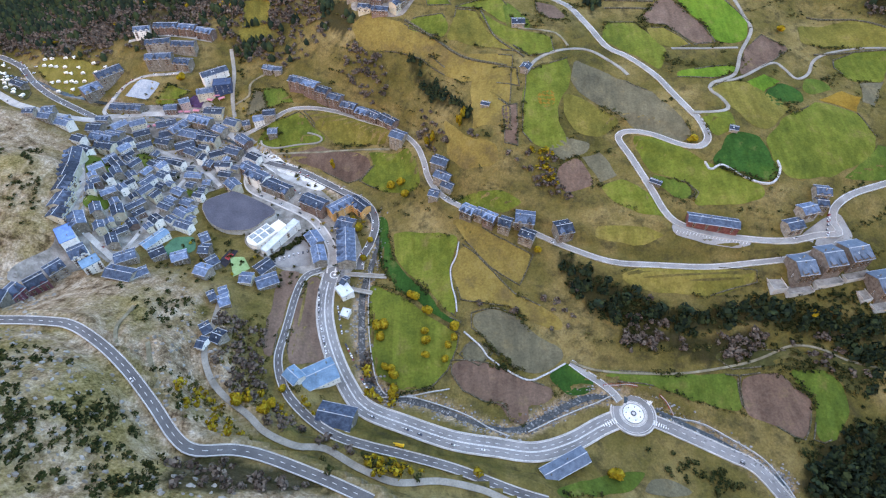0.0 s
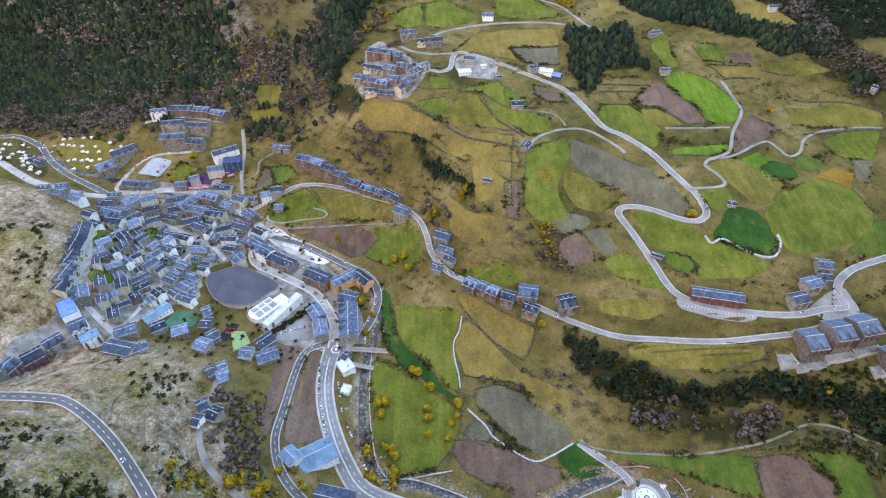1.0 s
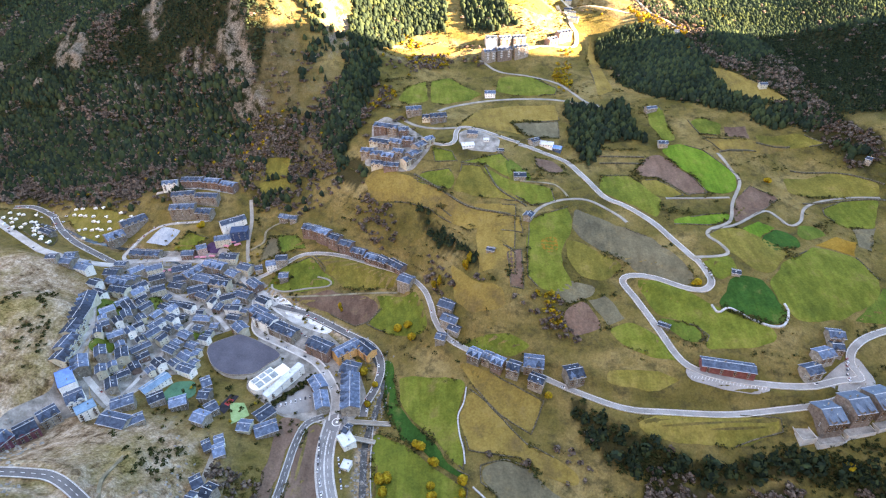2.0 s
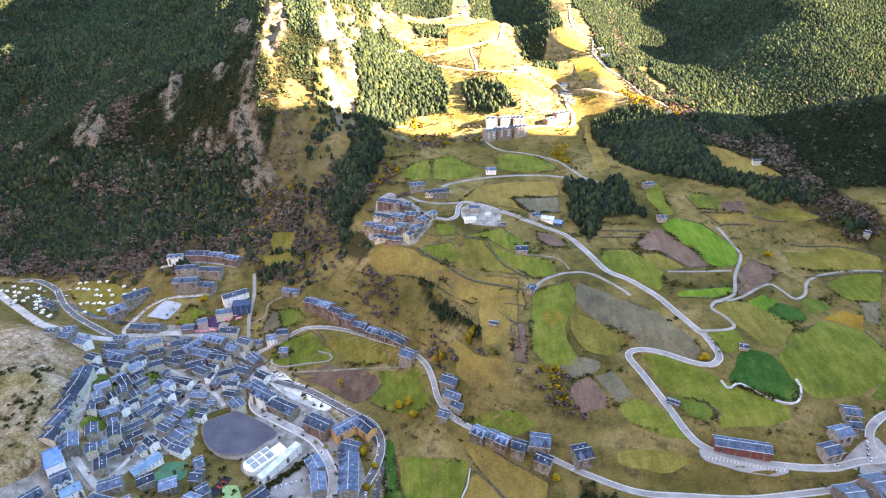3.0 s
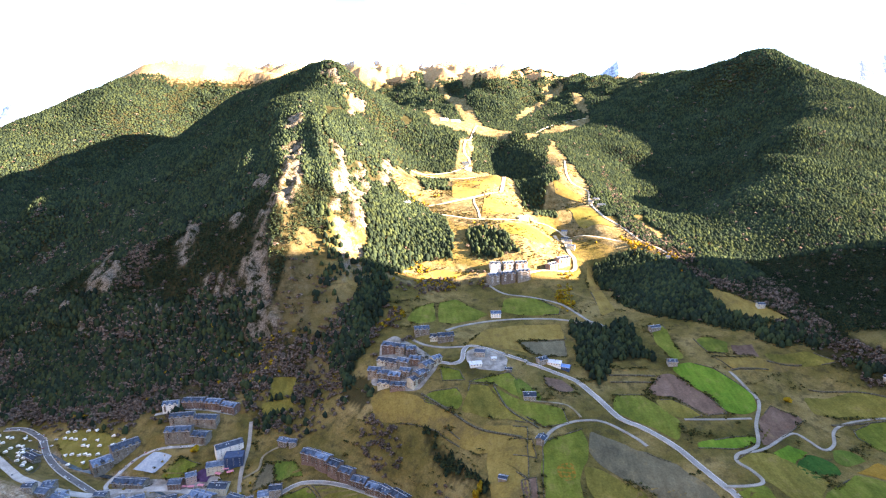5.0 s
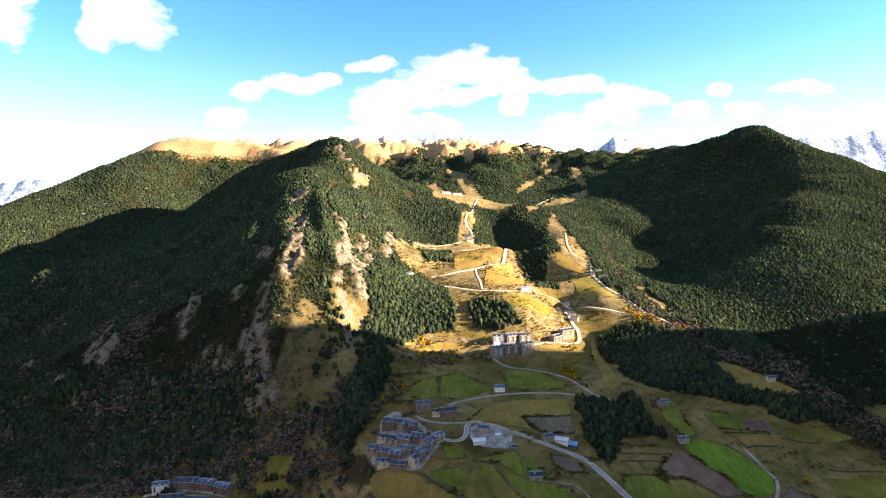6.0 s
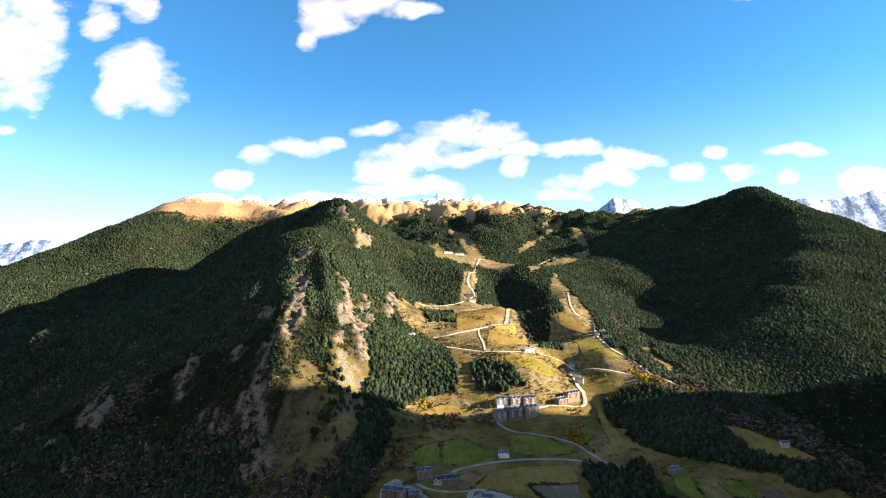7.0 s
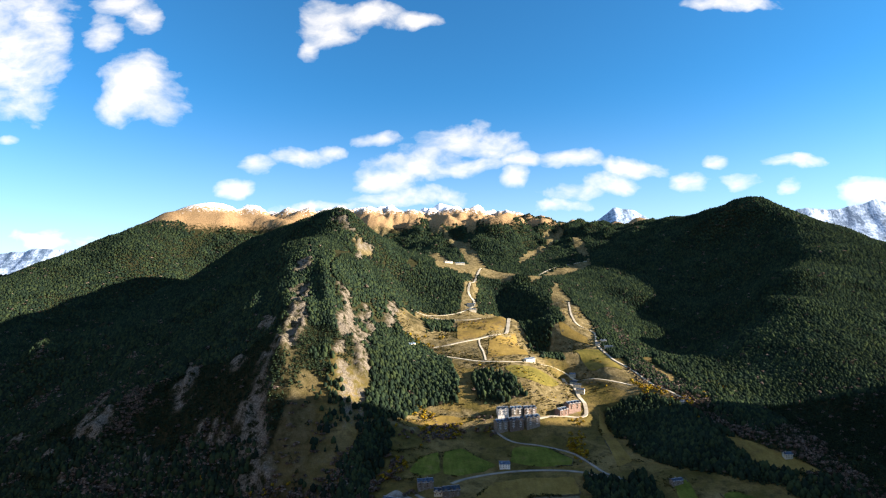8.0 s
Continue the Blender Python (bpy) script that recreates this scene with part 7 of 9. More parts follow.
def leafy_shape(count, form, r):
    """A unit crown of many small bent leaf clumps: uneven outline, gaps between them."""
    v, f = [], []
    lobes = [(r.uniform(0, 6.28), r.uniform(0.12, 0.26), r.uniform(0.35, 0.8)) for _ in range(4)]
    for i in range(count):
        a, z = r.uniform(0, 6.28), r.uniform(0.08, 1.0)
        if form == "cone":
            z = z**1.35
            rad = 0.42 * (1.04 - z) * r.uniform(0.6, 1.1)
            c = np.array((rad * math.cos(a), rad * math.sin(a), z))
            out, size = np.array((math.cos(a), math.sin(a), 0.5)), 0.17 * (1.25 - 0.8 * z)
        else:
            la, lr, lz = lobes[i % 4]
            up = r.uniform(-0.5, 1.0)
            flat = math.sqrt(max(0.0, 1 - up * up))
            out = np.array((flat * math.cos(a), flat * math.sin(a), up))
            c = np.array((lr * math.cos(la), lr * math.sin(la), lz * 0.72)) + out * (0.25, 0.25, 0.26) * r.uniform(0.75, 1.1)
            size = 0.15
        out = out / np.linalg.norm(out) + r.uniform(-0.45, 0.45, 3)
        s = np.cross(out, (0.3, 0.2, 1.0))
        s = s / np.linalg.norm(s)
        t = np.cross(s, out)
        t = t / np.linalg.norm(t)
        k = size * r.uniform(0.6, 1.4)
        n = len(v)
        v += [c - s * k, c - t * k * 0.8 - out * 0.03, c + s * k, c + t * k * 0.8 - out * 0.03]
        f += [(n, n + 1, n + 2), (n, n + 2, n + 3)]
    return np.array(v), np.array(f)


def stand(name, kind, shapes, at, heights, widths, label, category, soft=False):
    """One mesh of many plants."""
    if not len(at):
        return
    pick = rng.integers(0, len(shapes), len(at))
    turns = rng.uniform(0, 2 * math.pi, len(at))
    vs, fs, base = [], [], 0
    zs = ground(at[:, 0], at[:, 1])
    for s, (sv, sf) in enumerate(shapes):
        q = np.where(pick == s)[0]
        if not len(q):
            continue
        c, d = np.cos(turns[q])[:, None], np.sin(turns[q])[:, None]
        x = (sv[None, :, 0] * c - sv[None, :, 1] * d) * widths[q][:, None] + at[q, 0][:, None]
        y = (sv[None, :, 0] * d + sv[None, :, 1] * c) * widths[q][:, None] + at[q, 1][:, None]
        z = sv[None, :, 2] * heights[q][:, None] + zs[q][:, None] - 0.3
        vs.append(np.stack([x, y, z], -1).reshape(-1, 3))
        fs.append((sf[None] + (base + np.arange(len(q)) * len(sv))[:, None, None]).reshape(-1, 3))
        base += len(q) * len(sv)
    v, f = np.vstack(vs), np.vstack(fs)
    me = bpy.data.meshes.new(name)
    me.vertices.add(len(v))
    me.vertices.foreach_set("co", v.ravel())
    me.loops.add(f.size)
    me.loops.foreach_set("vertex_index", f.ravel())
    me.polygons.add(len(f))
    me.polygons.foreach_set("loop_start", np.arange(0, f.size, 3))
    me.materials.append(LEAVES[kind])
    me.update(calc_edges=True)
    if soft:
        me.shade_smooth()
    tagged(new(name, me), label, category, kind="stuff")


DOMES = [dome_shape(6, ((0.38, 0.10), (0.36, 0.58)), rng) for _ in range(5)]
FAR_DOMES = [dome_shape(5, ((0.42, 0.10),), rng) for _ in range(5)]
MID_DOMES = [dome_shape(5, ((0.39, 0.10), (0.34, 0.58)), rng) for _ in range(5)]
FIRS = [fir_shape(3, 8, rng) for _ in range(5)]
LUMPS = [leafy_shape(40, "round", rng) for _ in range(6)]
TALL = [leafy_shape(46, "cone", rng) for _ in range(6)]
SPARSE = [leafy_shape(16, "round", rng) for _ in range(6)]
SLIM = [leafy_shape(20, "cone", rng) for _ in range(6)]
BUSHES = [leafy_shape(26, "round", rng) for _ in range(6)]
TUFTS = [leafy_shape(13, "round", rng) for _ in range(6)]


def clear_of(at, roads=5.0, fields=True, houses=True):
    """Which of the places lie off the roads, fields and houses."""
    x, y = at[:, 0], at[:, 1]
    i = np.clip(np.searchsorted(GX, x), 0, len(GX) - 1)
    j = np.clip(np.searchsorted(GY, y), 0, len(GY) - 1)
    ok = near[j, i] > roads
    if fields:
        for cover, outline in FIELDS:
            if cover != "rough":
                ok &= ~in_outline(x, y, outline)
    if houses:
        for bx, by, r in BUILT:
            ok &= np.hypot(x - bx, y - by) > r + 3.5
    return ok


def scatter(x0, x1, y0, y1, step):
    gx, gy = np.meshgrid(np.arange(x0, x1, step), np.arange(y0, y1, step))
    p = np.stack([gx.ravel(), gy.ravel()], 1)
    return p + rng.uniform(-0.5, 0.5, p.shape) * step


# mountain forest
bands = []
y0 = 740.0
while y0 < 3650:
    step = 4.2 + (y0 - 700) * 0.0019
    y1 = y0 + 150
    p = scatter(-0.86 * y1 - 40, 0.86 * y1 + 40, y0, y1, step)
    bands.append(np.column_stack([p, np.full(len(p), step)]))
    y0 = y1
p = np.vstack(bands)
i = np.clip(np.searchsorted(GX, p[:, 0]), 0, len(GX) - 1)
j = np.clip(np.searchsorted(GY, p[:, 1]), 0, len(GY) - 1)
h = GZ[j, i]
slope = np.hypot(*[g[j, i] for g in np.gradient(GZ, GY, GX)])
patchy = fractal(p[:, 0], p[:, 1], 120, 91, 4)

ok = (wood[j, i] > 0.5) & (patchy > -0.30 - 0.2 * (h > 300) - 0.5 * (p[:, 0] > 350) - 0.3 * (p[:, 0] < -150) + 0.5 * smooth(1.7, 2.4, slope)) & ((h < 770 + 85 * smooth(-320, -150, p[:, 0]) + 130 * fractal(p[:, 0], p[:, 1], 260, 57, 4)) | (p[:, 1] < 2500))
ok &= ~open_land[j, i]
streak = np.abs(fractal(p[:, 0] * 1.0, p[:, 1] * 0.25, 90, 131, 3))
crag = (p[:, 1] > 900) & (p[:, 1] < 1700) & (p[:, 0] < -120) & (streak < 0.016 + 0.030 * (p[:, 0] > -380))
ok &= ~crag
ok &= rng.random(len(p)) > scree_slope[j, i]
ok &= bare_rock[j, i] < 0.12 + 0.45 * rng.random(len(p))
q = p[ok][clear_of(p[ok], 4.0, True, False)]
kind = rng.random(len(q))
low = ground(q[:, 0], q[:, 1]) < 300
bare_wood = smooth(-0.05, 0.35, fractal(q[:, 0], q[:, 1], 70, 301, 3) + 0.75 * smooth(980, 800, q[:, 1]) - 0.2) * (q[:, 0] < -150)
foot = smooth(45, -25, q[:, 1] - 800 + 0.41 * (q[:, 0] + 453) + 90 * fractal(q[:, 0], q[:, 1], 60, 303, 3)) * (q[:, 0] < -300)
brown = (kind < 0.008) | (low & (kind < 0.025)) | (kind < 0.75 * bare_wood * low) | (kind < 0.92 * foot)
thin = rng.random(len(q)) > 0.28 * (q[:, 1] < 1080) * smooth(-0.3, 0.2, fractal(q[:, 0], q[:, 1], 40, 219, 3))
q, brown = q[thin], brown[thin]
size = q[:, 2] * rng.uniform(0.7, 1.4, len(q)) * (1 + 0.5 * fractal(q[:, 0], q[:, 1], 70, 217, 3))
for name, sel, shapes in (("conifer_forest_edge", ~brown & (q[:, 1] < 1080), SLIM), ("conifer_forest", ~brown & (q[:, 1] >= 1080) & (q[:, 1] < 1500), MID_DOMES), ("distant_conifer_forest", ~brown & (q[:, 1] >= 1500), FAR_DOMES)):
    stand(name, "conifer", shapes, q[sel][:, :2], 3.2 + 0.80 * size[sel] * rng.uniform(0.7, 1.3, sel.sum()), 0.6 + 1.60 * size[sel], "dense dark green conifer forest on the mountainside", "forest", True)
stand("brown_woodland", "brown", SPARSE, q[brown][:, :2], 4.5 + 0.9 * size[brown], 4.2 + 1.4 * size[brown], "brown leafless trees among the conifers", "woodland")

# woods and scrub of the valley
COVER_WORDS = {"bigfir": "tall dark conifers on the river bank", "conifer": "dark conifer copse between the meadows", "brown": "brown autumn thicket on the slope", "yellow": "yellow autumn trees along the slope", "scrub": "dark green bushes on rough ground", "olive": "olive and russet bushes beside the lane"}
for kind, density, outline in WOODS:
    xs, ys = [a for a, _ in outline], [b for _, b in outline]
    step = {"conifer": 5.4, "brown": 6.0, "yellow": 6.0, "scrub": 5.0, "bigfir": 7.5, "olive": 5.0}[kind] * (1.3 if min(ys) > 1000 else 1.0)
    c = scatter(min(xs), max(xs) + 1, min(ys), max(ys) + 1, step)
    c = c[in_outline(c[:, 0] + 14 * fractal(c[:, 0], c[:, 1], 30, 43, 3), c[:, 1] + 14 * fractal(c[:, 0], c[:, 1], 30, 47, 3), outline)]
    clump = fractal(c[:, 0], c[:, 1], 40, 41, 3) * (0.1 if density < 0.05 else 1.1 if density < 0.55 else 0.5)
    c = c[rng.random(len(c)) < density + clump * (density < 0.95)]
    c = c[clear_of(c, 3.0)]
    s = rng.uniform(0.7, 1.3, len(c))
    tall = {"conifer": 10.5, "brown": 7.0, "yellow": 7.5, "scrub": 3.6, "bigfir": 15.0, "olive": 3.0}[kind]
    wide = {"conifer": 10.0, "brown": 8.5, "yellow": 7.5, "scrub": 7.0, "bigfir": 14.0, "olive": 6.0}[kind]
    shapes = {"conifer": (FIRS[:2] + DOMES) if min(ys) > 560 else TALL, "brown": LUMPS, "yellow": LUMPS, "scrub": BUSHES, "bigfir": TALL + LUMPS[:3], "olive": BUSHES}[kind]
    stand({"bigfir": "tall_conifers", "conifer": "conifer_copse", "brown": "brown_thicket", "yellow": "yellow_copse", "scrub": "scrub", "olive": "olive_scrub"}[kind], "conifer" if kind == "bigfir" else kind, shapes, c, tall * s, wide * s * rng.uniform(0.85, 1.15, len(c)), COVER_WORDS[kind], "copse" if kind in ("conifer", "bigfir") else "thicket")


# hedges along the terraces and field edges, and loose bushes on the rough grass
c = scatter(-130, 640, 215, 900, 3.4)
z = ground(c[:, 0], c[:, 1])
step = z / 10.5 + 0.9 * fractal(c[:, 0], c[:, 1], 150, 61, 3)
lines = (step - np.floor(step) < 0.17) & (value_noise(c[:, 0] / 55, c[:, 1] / 40, 65) > 0.52)
loose = (fractal(c[:, 0], c[:, 1], 38, 69, 4) > 0.44) & (rng.random(len(c)) < 0.45)
c = c[(lines | loose) & (z > 6) & (rng.random(len(c)) < 0.75)]
c = c[clear_of(c, 2.5)]
edges = []
for kind, outline in FIELDS:
    if min(y for _, y in outline) < 1000 and kind != "orange":
        e = np.array(dense([tuple(q) for q in outline + outline[:1]], 2.6), float) + 0.0
        e = e + 2.0 * np.stack([fractal(e[:, 0], e[:, 1], 25, 71, 2), fractal(e[:, 0], e[:, 1], 25, 73, 2)], 1)
        edges.append(e[value_noise(e[:, 0] / 28, e[:, 1] / 28, 89) > 0.64])
e = np.vstack(edges)
e = e + rng.normal(0, 0.9, e.shape)
e = e[clear_of(e, 1.5, False)]
c = np.vstack([c, e])
s = rng.uniform(0.6, 1.5, len(c)) * (0.7 + 0.8 * value_noise(c[:, 0] / 30, c[:, 1] / 30, 97))
olive = rng.random(len(c)) < 0.45
stand("hedgerow", "scrub", TUFTS, c[~olive], 2.6 * s[~olive], 5.0 * s[~olive], "dark green hedges along the terraces", "hedge")
stand("rough_bushes", "olive", TUFTS, c[olive], 2.0 * s[olive], 4.6 * s[olive], "olive brown bushes on rough grass", "bushes")


# hedges and small trees between the town houses
c = scatter(-450, -90, 300, 660, 7.0)
inside = in_outline(c[:, 0], c[:, 1], OLD_TOWN) | in_outline(c[:, 0], c[:, 1], [(-450, 600), (-400, 660), (-250, 650), (-90, 440), (-80, 330), (-180, 320), (-300, 320), (-220, 480), (-280, 570)])
garden = np.zeros(len(c), bool)
for g in GARDENS:
    garden |= in_outline(c[:, 0], c[:, 1], g)
c = c[inside & ((rng.random(len(c)) < 0.34) | (garden & (rng.random(len(c)) < 0.3)))]
free = clear_of(c, 1.0, False, False) & ~in_outline(c[:, 0], c[:, 1], HALL_RING) & ~in_outline(c[:, 0], c[:, 1], PARKING)
for n, (x, y) in enumerate(c):
    free[n] &= not any(math.hypot(x - q[0], y - q[1]) < 22 and in_outline(np.array(x), np.array(y), corners(*q, 1.2)) for q in PLOTS)
c = c[free]
pick, s = rng.random(len(c)), rng.uniform(0.7, 1.4, len(c))
for name, kind, sel in (("garden_bushes", "scrub", pick < 0.5), ("garden_shrubs", "olive", (pick >= 0.5) & (pick < 0.85)), ("garden_trees", "yellow", pick >= 0.85)):
    stand(name, kind, BUSHES, c[sel], 4.2 * s[sel], 5.2 * s[sel], {"scrub": "dark green bushes between the town houses", "olive": "olive shrubs in the town gardens", "yellow": "small yellowing trees in the town gardens"}[kind], "bushes")


# bushes on the sunlit hill meadows
c = scatter(-200, 520, 950, 1750, 8.0)
i, j = np.clip(np.searchsorted(GX, c[:, 0]), 0, len(GX) - 1), np.clip(np.searchsorted(GY, c[:, 1]), 0, len(GY) - 1)
c = c[open_land[j, i] & (fractal(c[:, 0], c[:, 1], 70, 113, 4) > 0.05) & (rng.random(len(c)) < 0.6)]
c = c[clear_of(c, 2.0, False)]
s = rng.uniform(0.7, 1.6, len(c))
pick = rng.random(len(c))
for name, kind, sel in (("meadow_bushes", "scrub", pick < 0.45), ("russet_bushes", "brown", (pick >= 0.45) & (pick < 0.8)), ("golden_bushes", "yellow", pick >= 0.8)):
    stand(name, kind, TUFTS, c[sel], 3.6 * s[sel], 6.5 * s[sel], {"scrub": "dark bushes on the dry hill meadow", "brown": "russet bushes on the dry hill meadow", "yellow": "golden bushes on the dry hill meadow"}[kind], "bushes")


# lone trees
def lone_tree(name, kind, height, width, label, tall):
    root = new(name)
    tagged(root, label, "tree", "autumn trees")
    bm = bmesh.new()
    bmesh.ops.create_cone(bm, segments=7, radius1=0.28, radius2=0.08, depth=height * 0.75, matrix=Matrix.Translation((0, 0, height * 0.375 - 0.5)))
    for i in range(5):
        a = i * 1.3
        limb = Matrix.Translation((0, 0, height * (0.3 + 0.08 * i))) @ pose(0, 0, 0, 0, 40, math.degrees(a)) @ Matrix.Translation((0, 0, height * 0.13))
        bmesh.ops.create_cone(bm, segments=5, radius1=0.1, radius2=0.03, depth=height * 0.26, matrix=limb)
    part("trunk", bm, BARK, root)
    v, f = leafy_shape(240, "round", rng)
    v = v * (width * (0.62 if tall else 1.0), width * (0.62 if tall else 1.0), height)
    piece("crown", mesh_from("crown", v, [tuple(q) for q in f.tolist()], LEAVES[kind]), root)
    return root


ROUND = lone_tree("yellow_tree", "yellow", 12.5, 13.0, "yellow autumn tree standing on grass", False)
POPLAR = lone_tree("yellow_poplar", "yellow", 18, 11.0, "tall slim yellow poplar at a field edge", True)
first = {"yellow": ROUND, "poplar": POPLAR}
used = set()
rnd = random.Random(5)
for kind, places in LONE_TREES:
    for x, y in places:
        m = pose(x, y, float(ground(x, y)), 0, 0, rnd.uniform(0, 360))
        if kind not in used:
            used.add(kind)
            first[kind].matrix_basis = m
        else:
            copy_thing(first[kind], m @ Matrix.Scale(rnd.uniform(0.7, 1.15), 4))


CRAG = mottled("crag_rock", (0.12, 0.105, 0.09), (0.22, 0.20, 0.175), (0.36, 0.33, 0.29), 0.12, 0.5, 0.95, 0.8, 0.8, stretch=(1, 1, 0.3))


# ---- far snow peaks behind the ridges ----
def far_peak(x0, x1, y, tops, foot, seed):
    """A distant snow range: a ridge whose heights are given at even steps, with gullied flanks."""
    nx, ny = 90, 16
    xs = np.linspace(x0, x1, nx)
    crest = np.interp(xs, np.linspace(x0, x1, len(tops)), tops)
    crest = crest + 34 * fractal(xs, 0 * xs, 170, seed, 4)
    v, f = [], []
    for r in range(ny):
        k = r / (ny - 1)
        for x, c in zip(xs, crest):
            gully = 70 * k * float(abs(fractal(np.array(x), np.array(y + 300 * k), 130, seed + 3, 3)))
            v.append((x, y - 420 * k - gully, c + (foot - c) * k**0.8 - 0.3 * gully))
    for r in range(ny - 1):
        f += [(r * nx + i + 1, r * nx + i, (r + 1) * nx + i, (r + 1) * nx + i + 1) for i in range(nx - 1)]
    tagged(new("snow_peak", mesh_from("snow_peak", v, f, HAZED_SNOW_ROCK, True)), "distant snow-covered mountain range", "mountain", kind="structure")


def hazed_snow_rock():
    m, n, k, p = shader("hazed_snow_and_rock")
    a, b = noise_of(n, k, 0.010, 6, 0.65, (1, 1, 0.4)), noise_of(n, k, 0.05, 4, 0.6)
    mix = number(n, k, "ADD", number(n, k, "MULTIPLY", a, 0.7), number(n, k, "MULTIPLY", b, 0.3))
    # rock and snow both tinted blue: the haze of distance is in the colour
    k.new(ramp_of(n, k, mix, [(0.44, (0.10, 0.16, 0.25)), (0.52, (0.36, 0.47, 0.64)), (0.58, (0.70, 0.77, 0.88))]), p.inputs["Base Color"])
    p.inputs["Roughness"].default_value = 0.9
    relief(n, k, p, mix, 0.7, 12.0)
    return m


HAZED_SNOW_ROCK = hazed_snow_rock()
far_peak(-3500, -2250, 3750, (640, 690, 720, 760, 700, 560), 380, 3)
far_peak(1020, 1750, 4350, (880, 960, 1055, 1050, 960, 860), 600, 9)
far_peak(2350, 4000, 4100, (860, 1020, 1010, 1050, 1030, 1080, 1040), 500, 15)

# ---- roundabout ----
GRAVEL_WHITE = mottled("white_gravel", (0.55, 0.55, 0.54), (0.66, 0.66, 0.65), (0.74, 0.74, 0.73), 0.3, 1.5, 0.95, 0.2, 0.03)
DARK_STEEL = mottled("dark_steel", (0.04, 0.045, 0.05), (0.06, 0.065, 0.07), (0.09, 0.095, 0.10), 0.5, 2.0, 0.5, 0.1, 0.02)
RCX, RCY = 173.0, 205.0
rbz = float(np.interp(0, [0, 1], [LINES["main_road"][1][-1], 0])) + 0.95


def disc(r0, r1, z0, z1, sides=56, squash=1.0):
    """A flat ring (or disc, if r0 is 0) with an outer edge."""
    bm = bmesh.new()
    ring = lambda r, z: [bm.verts.new((r * math.cos(2 * math.pi * i / sides), squash * r * math.sin(2 * math.pi * i / sides), z)) for i in range(sides)]
    low, top = ring(r1, z0), ring(r1, z1)
    for i in range(sides):
        bm.faces.new((low[i], low[(i + 1) % sides], top[(i + 1) % sides], top[i]))
    if r0 <= 0:
        bm.faces.new(top)
    else:
        inner = ring(r0, z1)
        for i in range(sides):
            bm.faces.new((top[i], top[(i + 1) % sides], inner[(i + 1) % sides], inner[i]))
    return bm


circle = new("roundabout")
circle.matrix_basis = pose(RCX, RCY, rbz)
tagged(circle, "asphalt roundabout with a white gravel island", "roundabout", kind="structure")
part("carriageway", disc(0, 19.5, -3.0, 0.0), ASPHALT["main"], circle)
part("verge", disc(18.9, 20.0, -3.2, 0.22), CONCRETE, circle, "pale concrete kerb")
part("apron", disc(9.2, 11.4, 0.0, 0.1), CONCRETE, circle, "pale concrete overrun ring")
part("kerb", disc(8.9, 9.4, 0.0, 0.3), DARK_STEEL, circle)
part("island", disc(0, 9.0, 0.0, 0.2), GRAVEL_WHITE, circle, "white gravel island")
part("centre_ring", disc(1.5, 2.4, 0.2, 0.9), DARK_STEEL, circle, "dark steel ring")
part("centre_stone", disc(0, 0.9, 0.2, 0.6), GRAVEL_WHITE, circle)
for i in range(7):
    a = 2 * math.pi * i / 7 + 0.3
    part("shrub_pot", disc(0, 0.55, 0.2, 0.8, 10), DARK_STEEL, circle, at=pose(6.3 * math.cos(a), 6.3 * math.sin(a), 0))
for r in (17.6, 12.0):
    part("edge_line", disc(r - 0.2, r, 0.0, 0.03), PAINT, circle)


def hatch(a0, a1, reach):
    """A painted wedge of stripes between two bearings at the edge of the roundabout."""
    for i in range(7):
        k = i / 6
        r = 18 + reach * k
        w = (1 - k) * 0.5 + 0.08
        mid = (a0 + a1) / 2
        bm = bmesh.new()
        span = radians(a1 - a0) * w
        pts = [(r, -span / 2), (r, span / 2), (r + 0.75, span / 2), (r + 0.75, -span / 2)]
        v = [bm.verts.new((q * math.cos(radians(mid) + s), q * math.sin(radians(mid) + s), 0.12)) for q, s in pts]
        bm.faces.new(v)
        part("hatching", bm, PAINT, circle)


hatch(186, 214, 14)
hatch(320, 344, 12)
hatch(20, 40, 6)

RED_PAINT = mottled("red_paint", (0.30, 0.03, 0.03), (0.40, 0.05, 0.045), (0.48, 0.08, 0.07), 0.5, 2.0, 0.6, 0)


def safety_fence(line, name, label):
    root = new(name)
    path = curve_through(line, 1.5)
    z = eased(ground(path[:, 0], path[:, 1]), 2) + 0.6
    root.matrix_basis = pose(path[0, 0], path[0, 1], float(z[0]))
    tagged(root, label, "fence")
    bm = bmesh.new()
    box(bm, -0.22, 0.22, -0.10, 0.10, -1.0, 2.6)
    slat = to_mesh("slat", bm, RED_PAINT)
    for (x, y), h in zip(path, z):
        piece("slat", slat, root, at=pose(x - path[0, 0], y - path[0, 1], float(h - z[0]) - 0.4, -38, 0, 0))
    v, f = ribbon(path - path[0], z - z[0], 0.25, -0.25, 1.6, 0.3)
    piece("rail", mesh_from("rail", v, f, CONCRETE), root, "pale handrail")


safety_fence([(151, 229), (160, 230), (172, 229), (180, 227)], "safety_fence", "red slatted fence beside the roundabout")
safety_fence([(199, 219), (205, 212), (209, 204)], "safety_fence", "red slatted fence beside the roundabout")


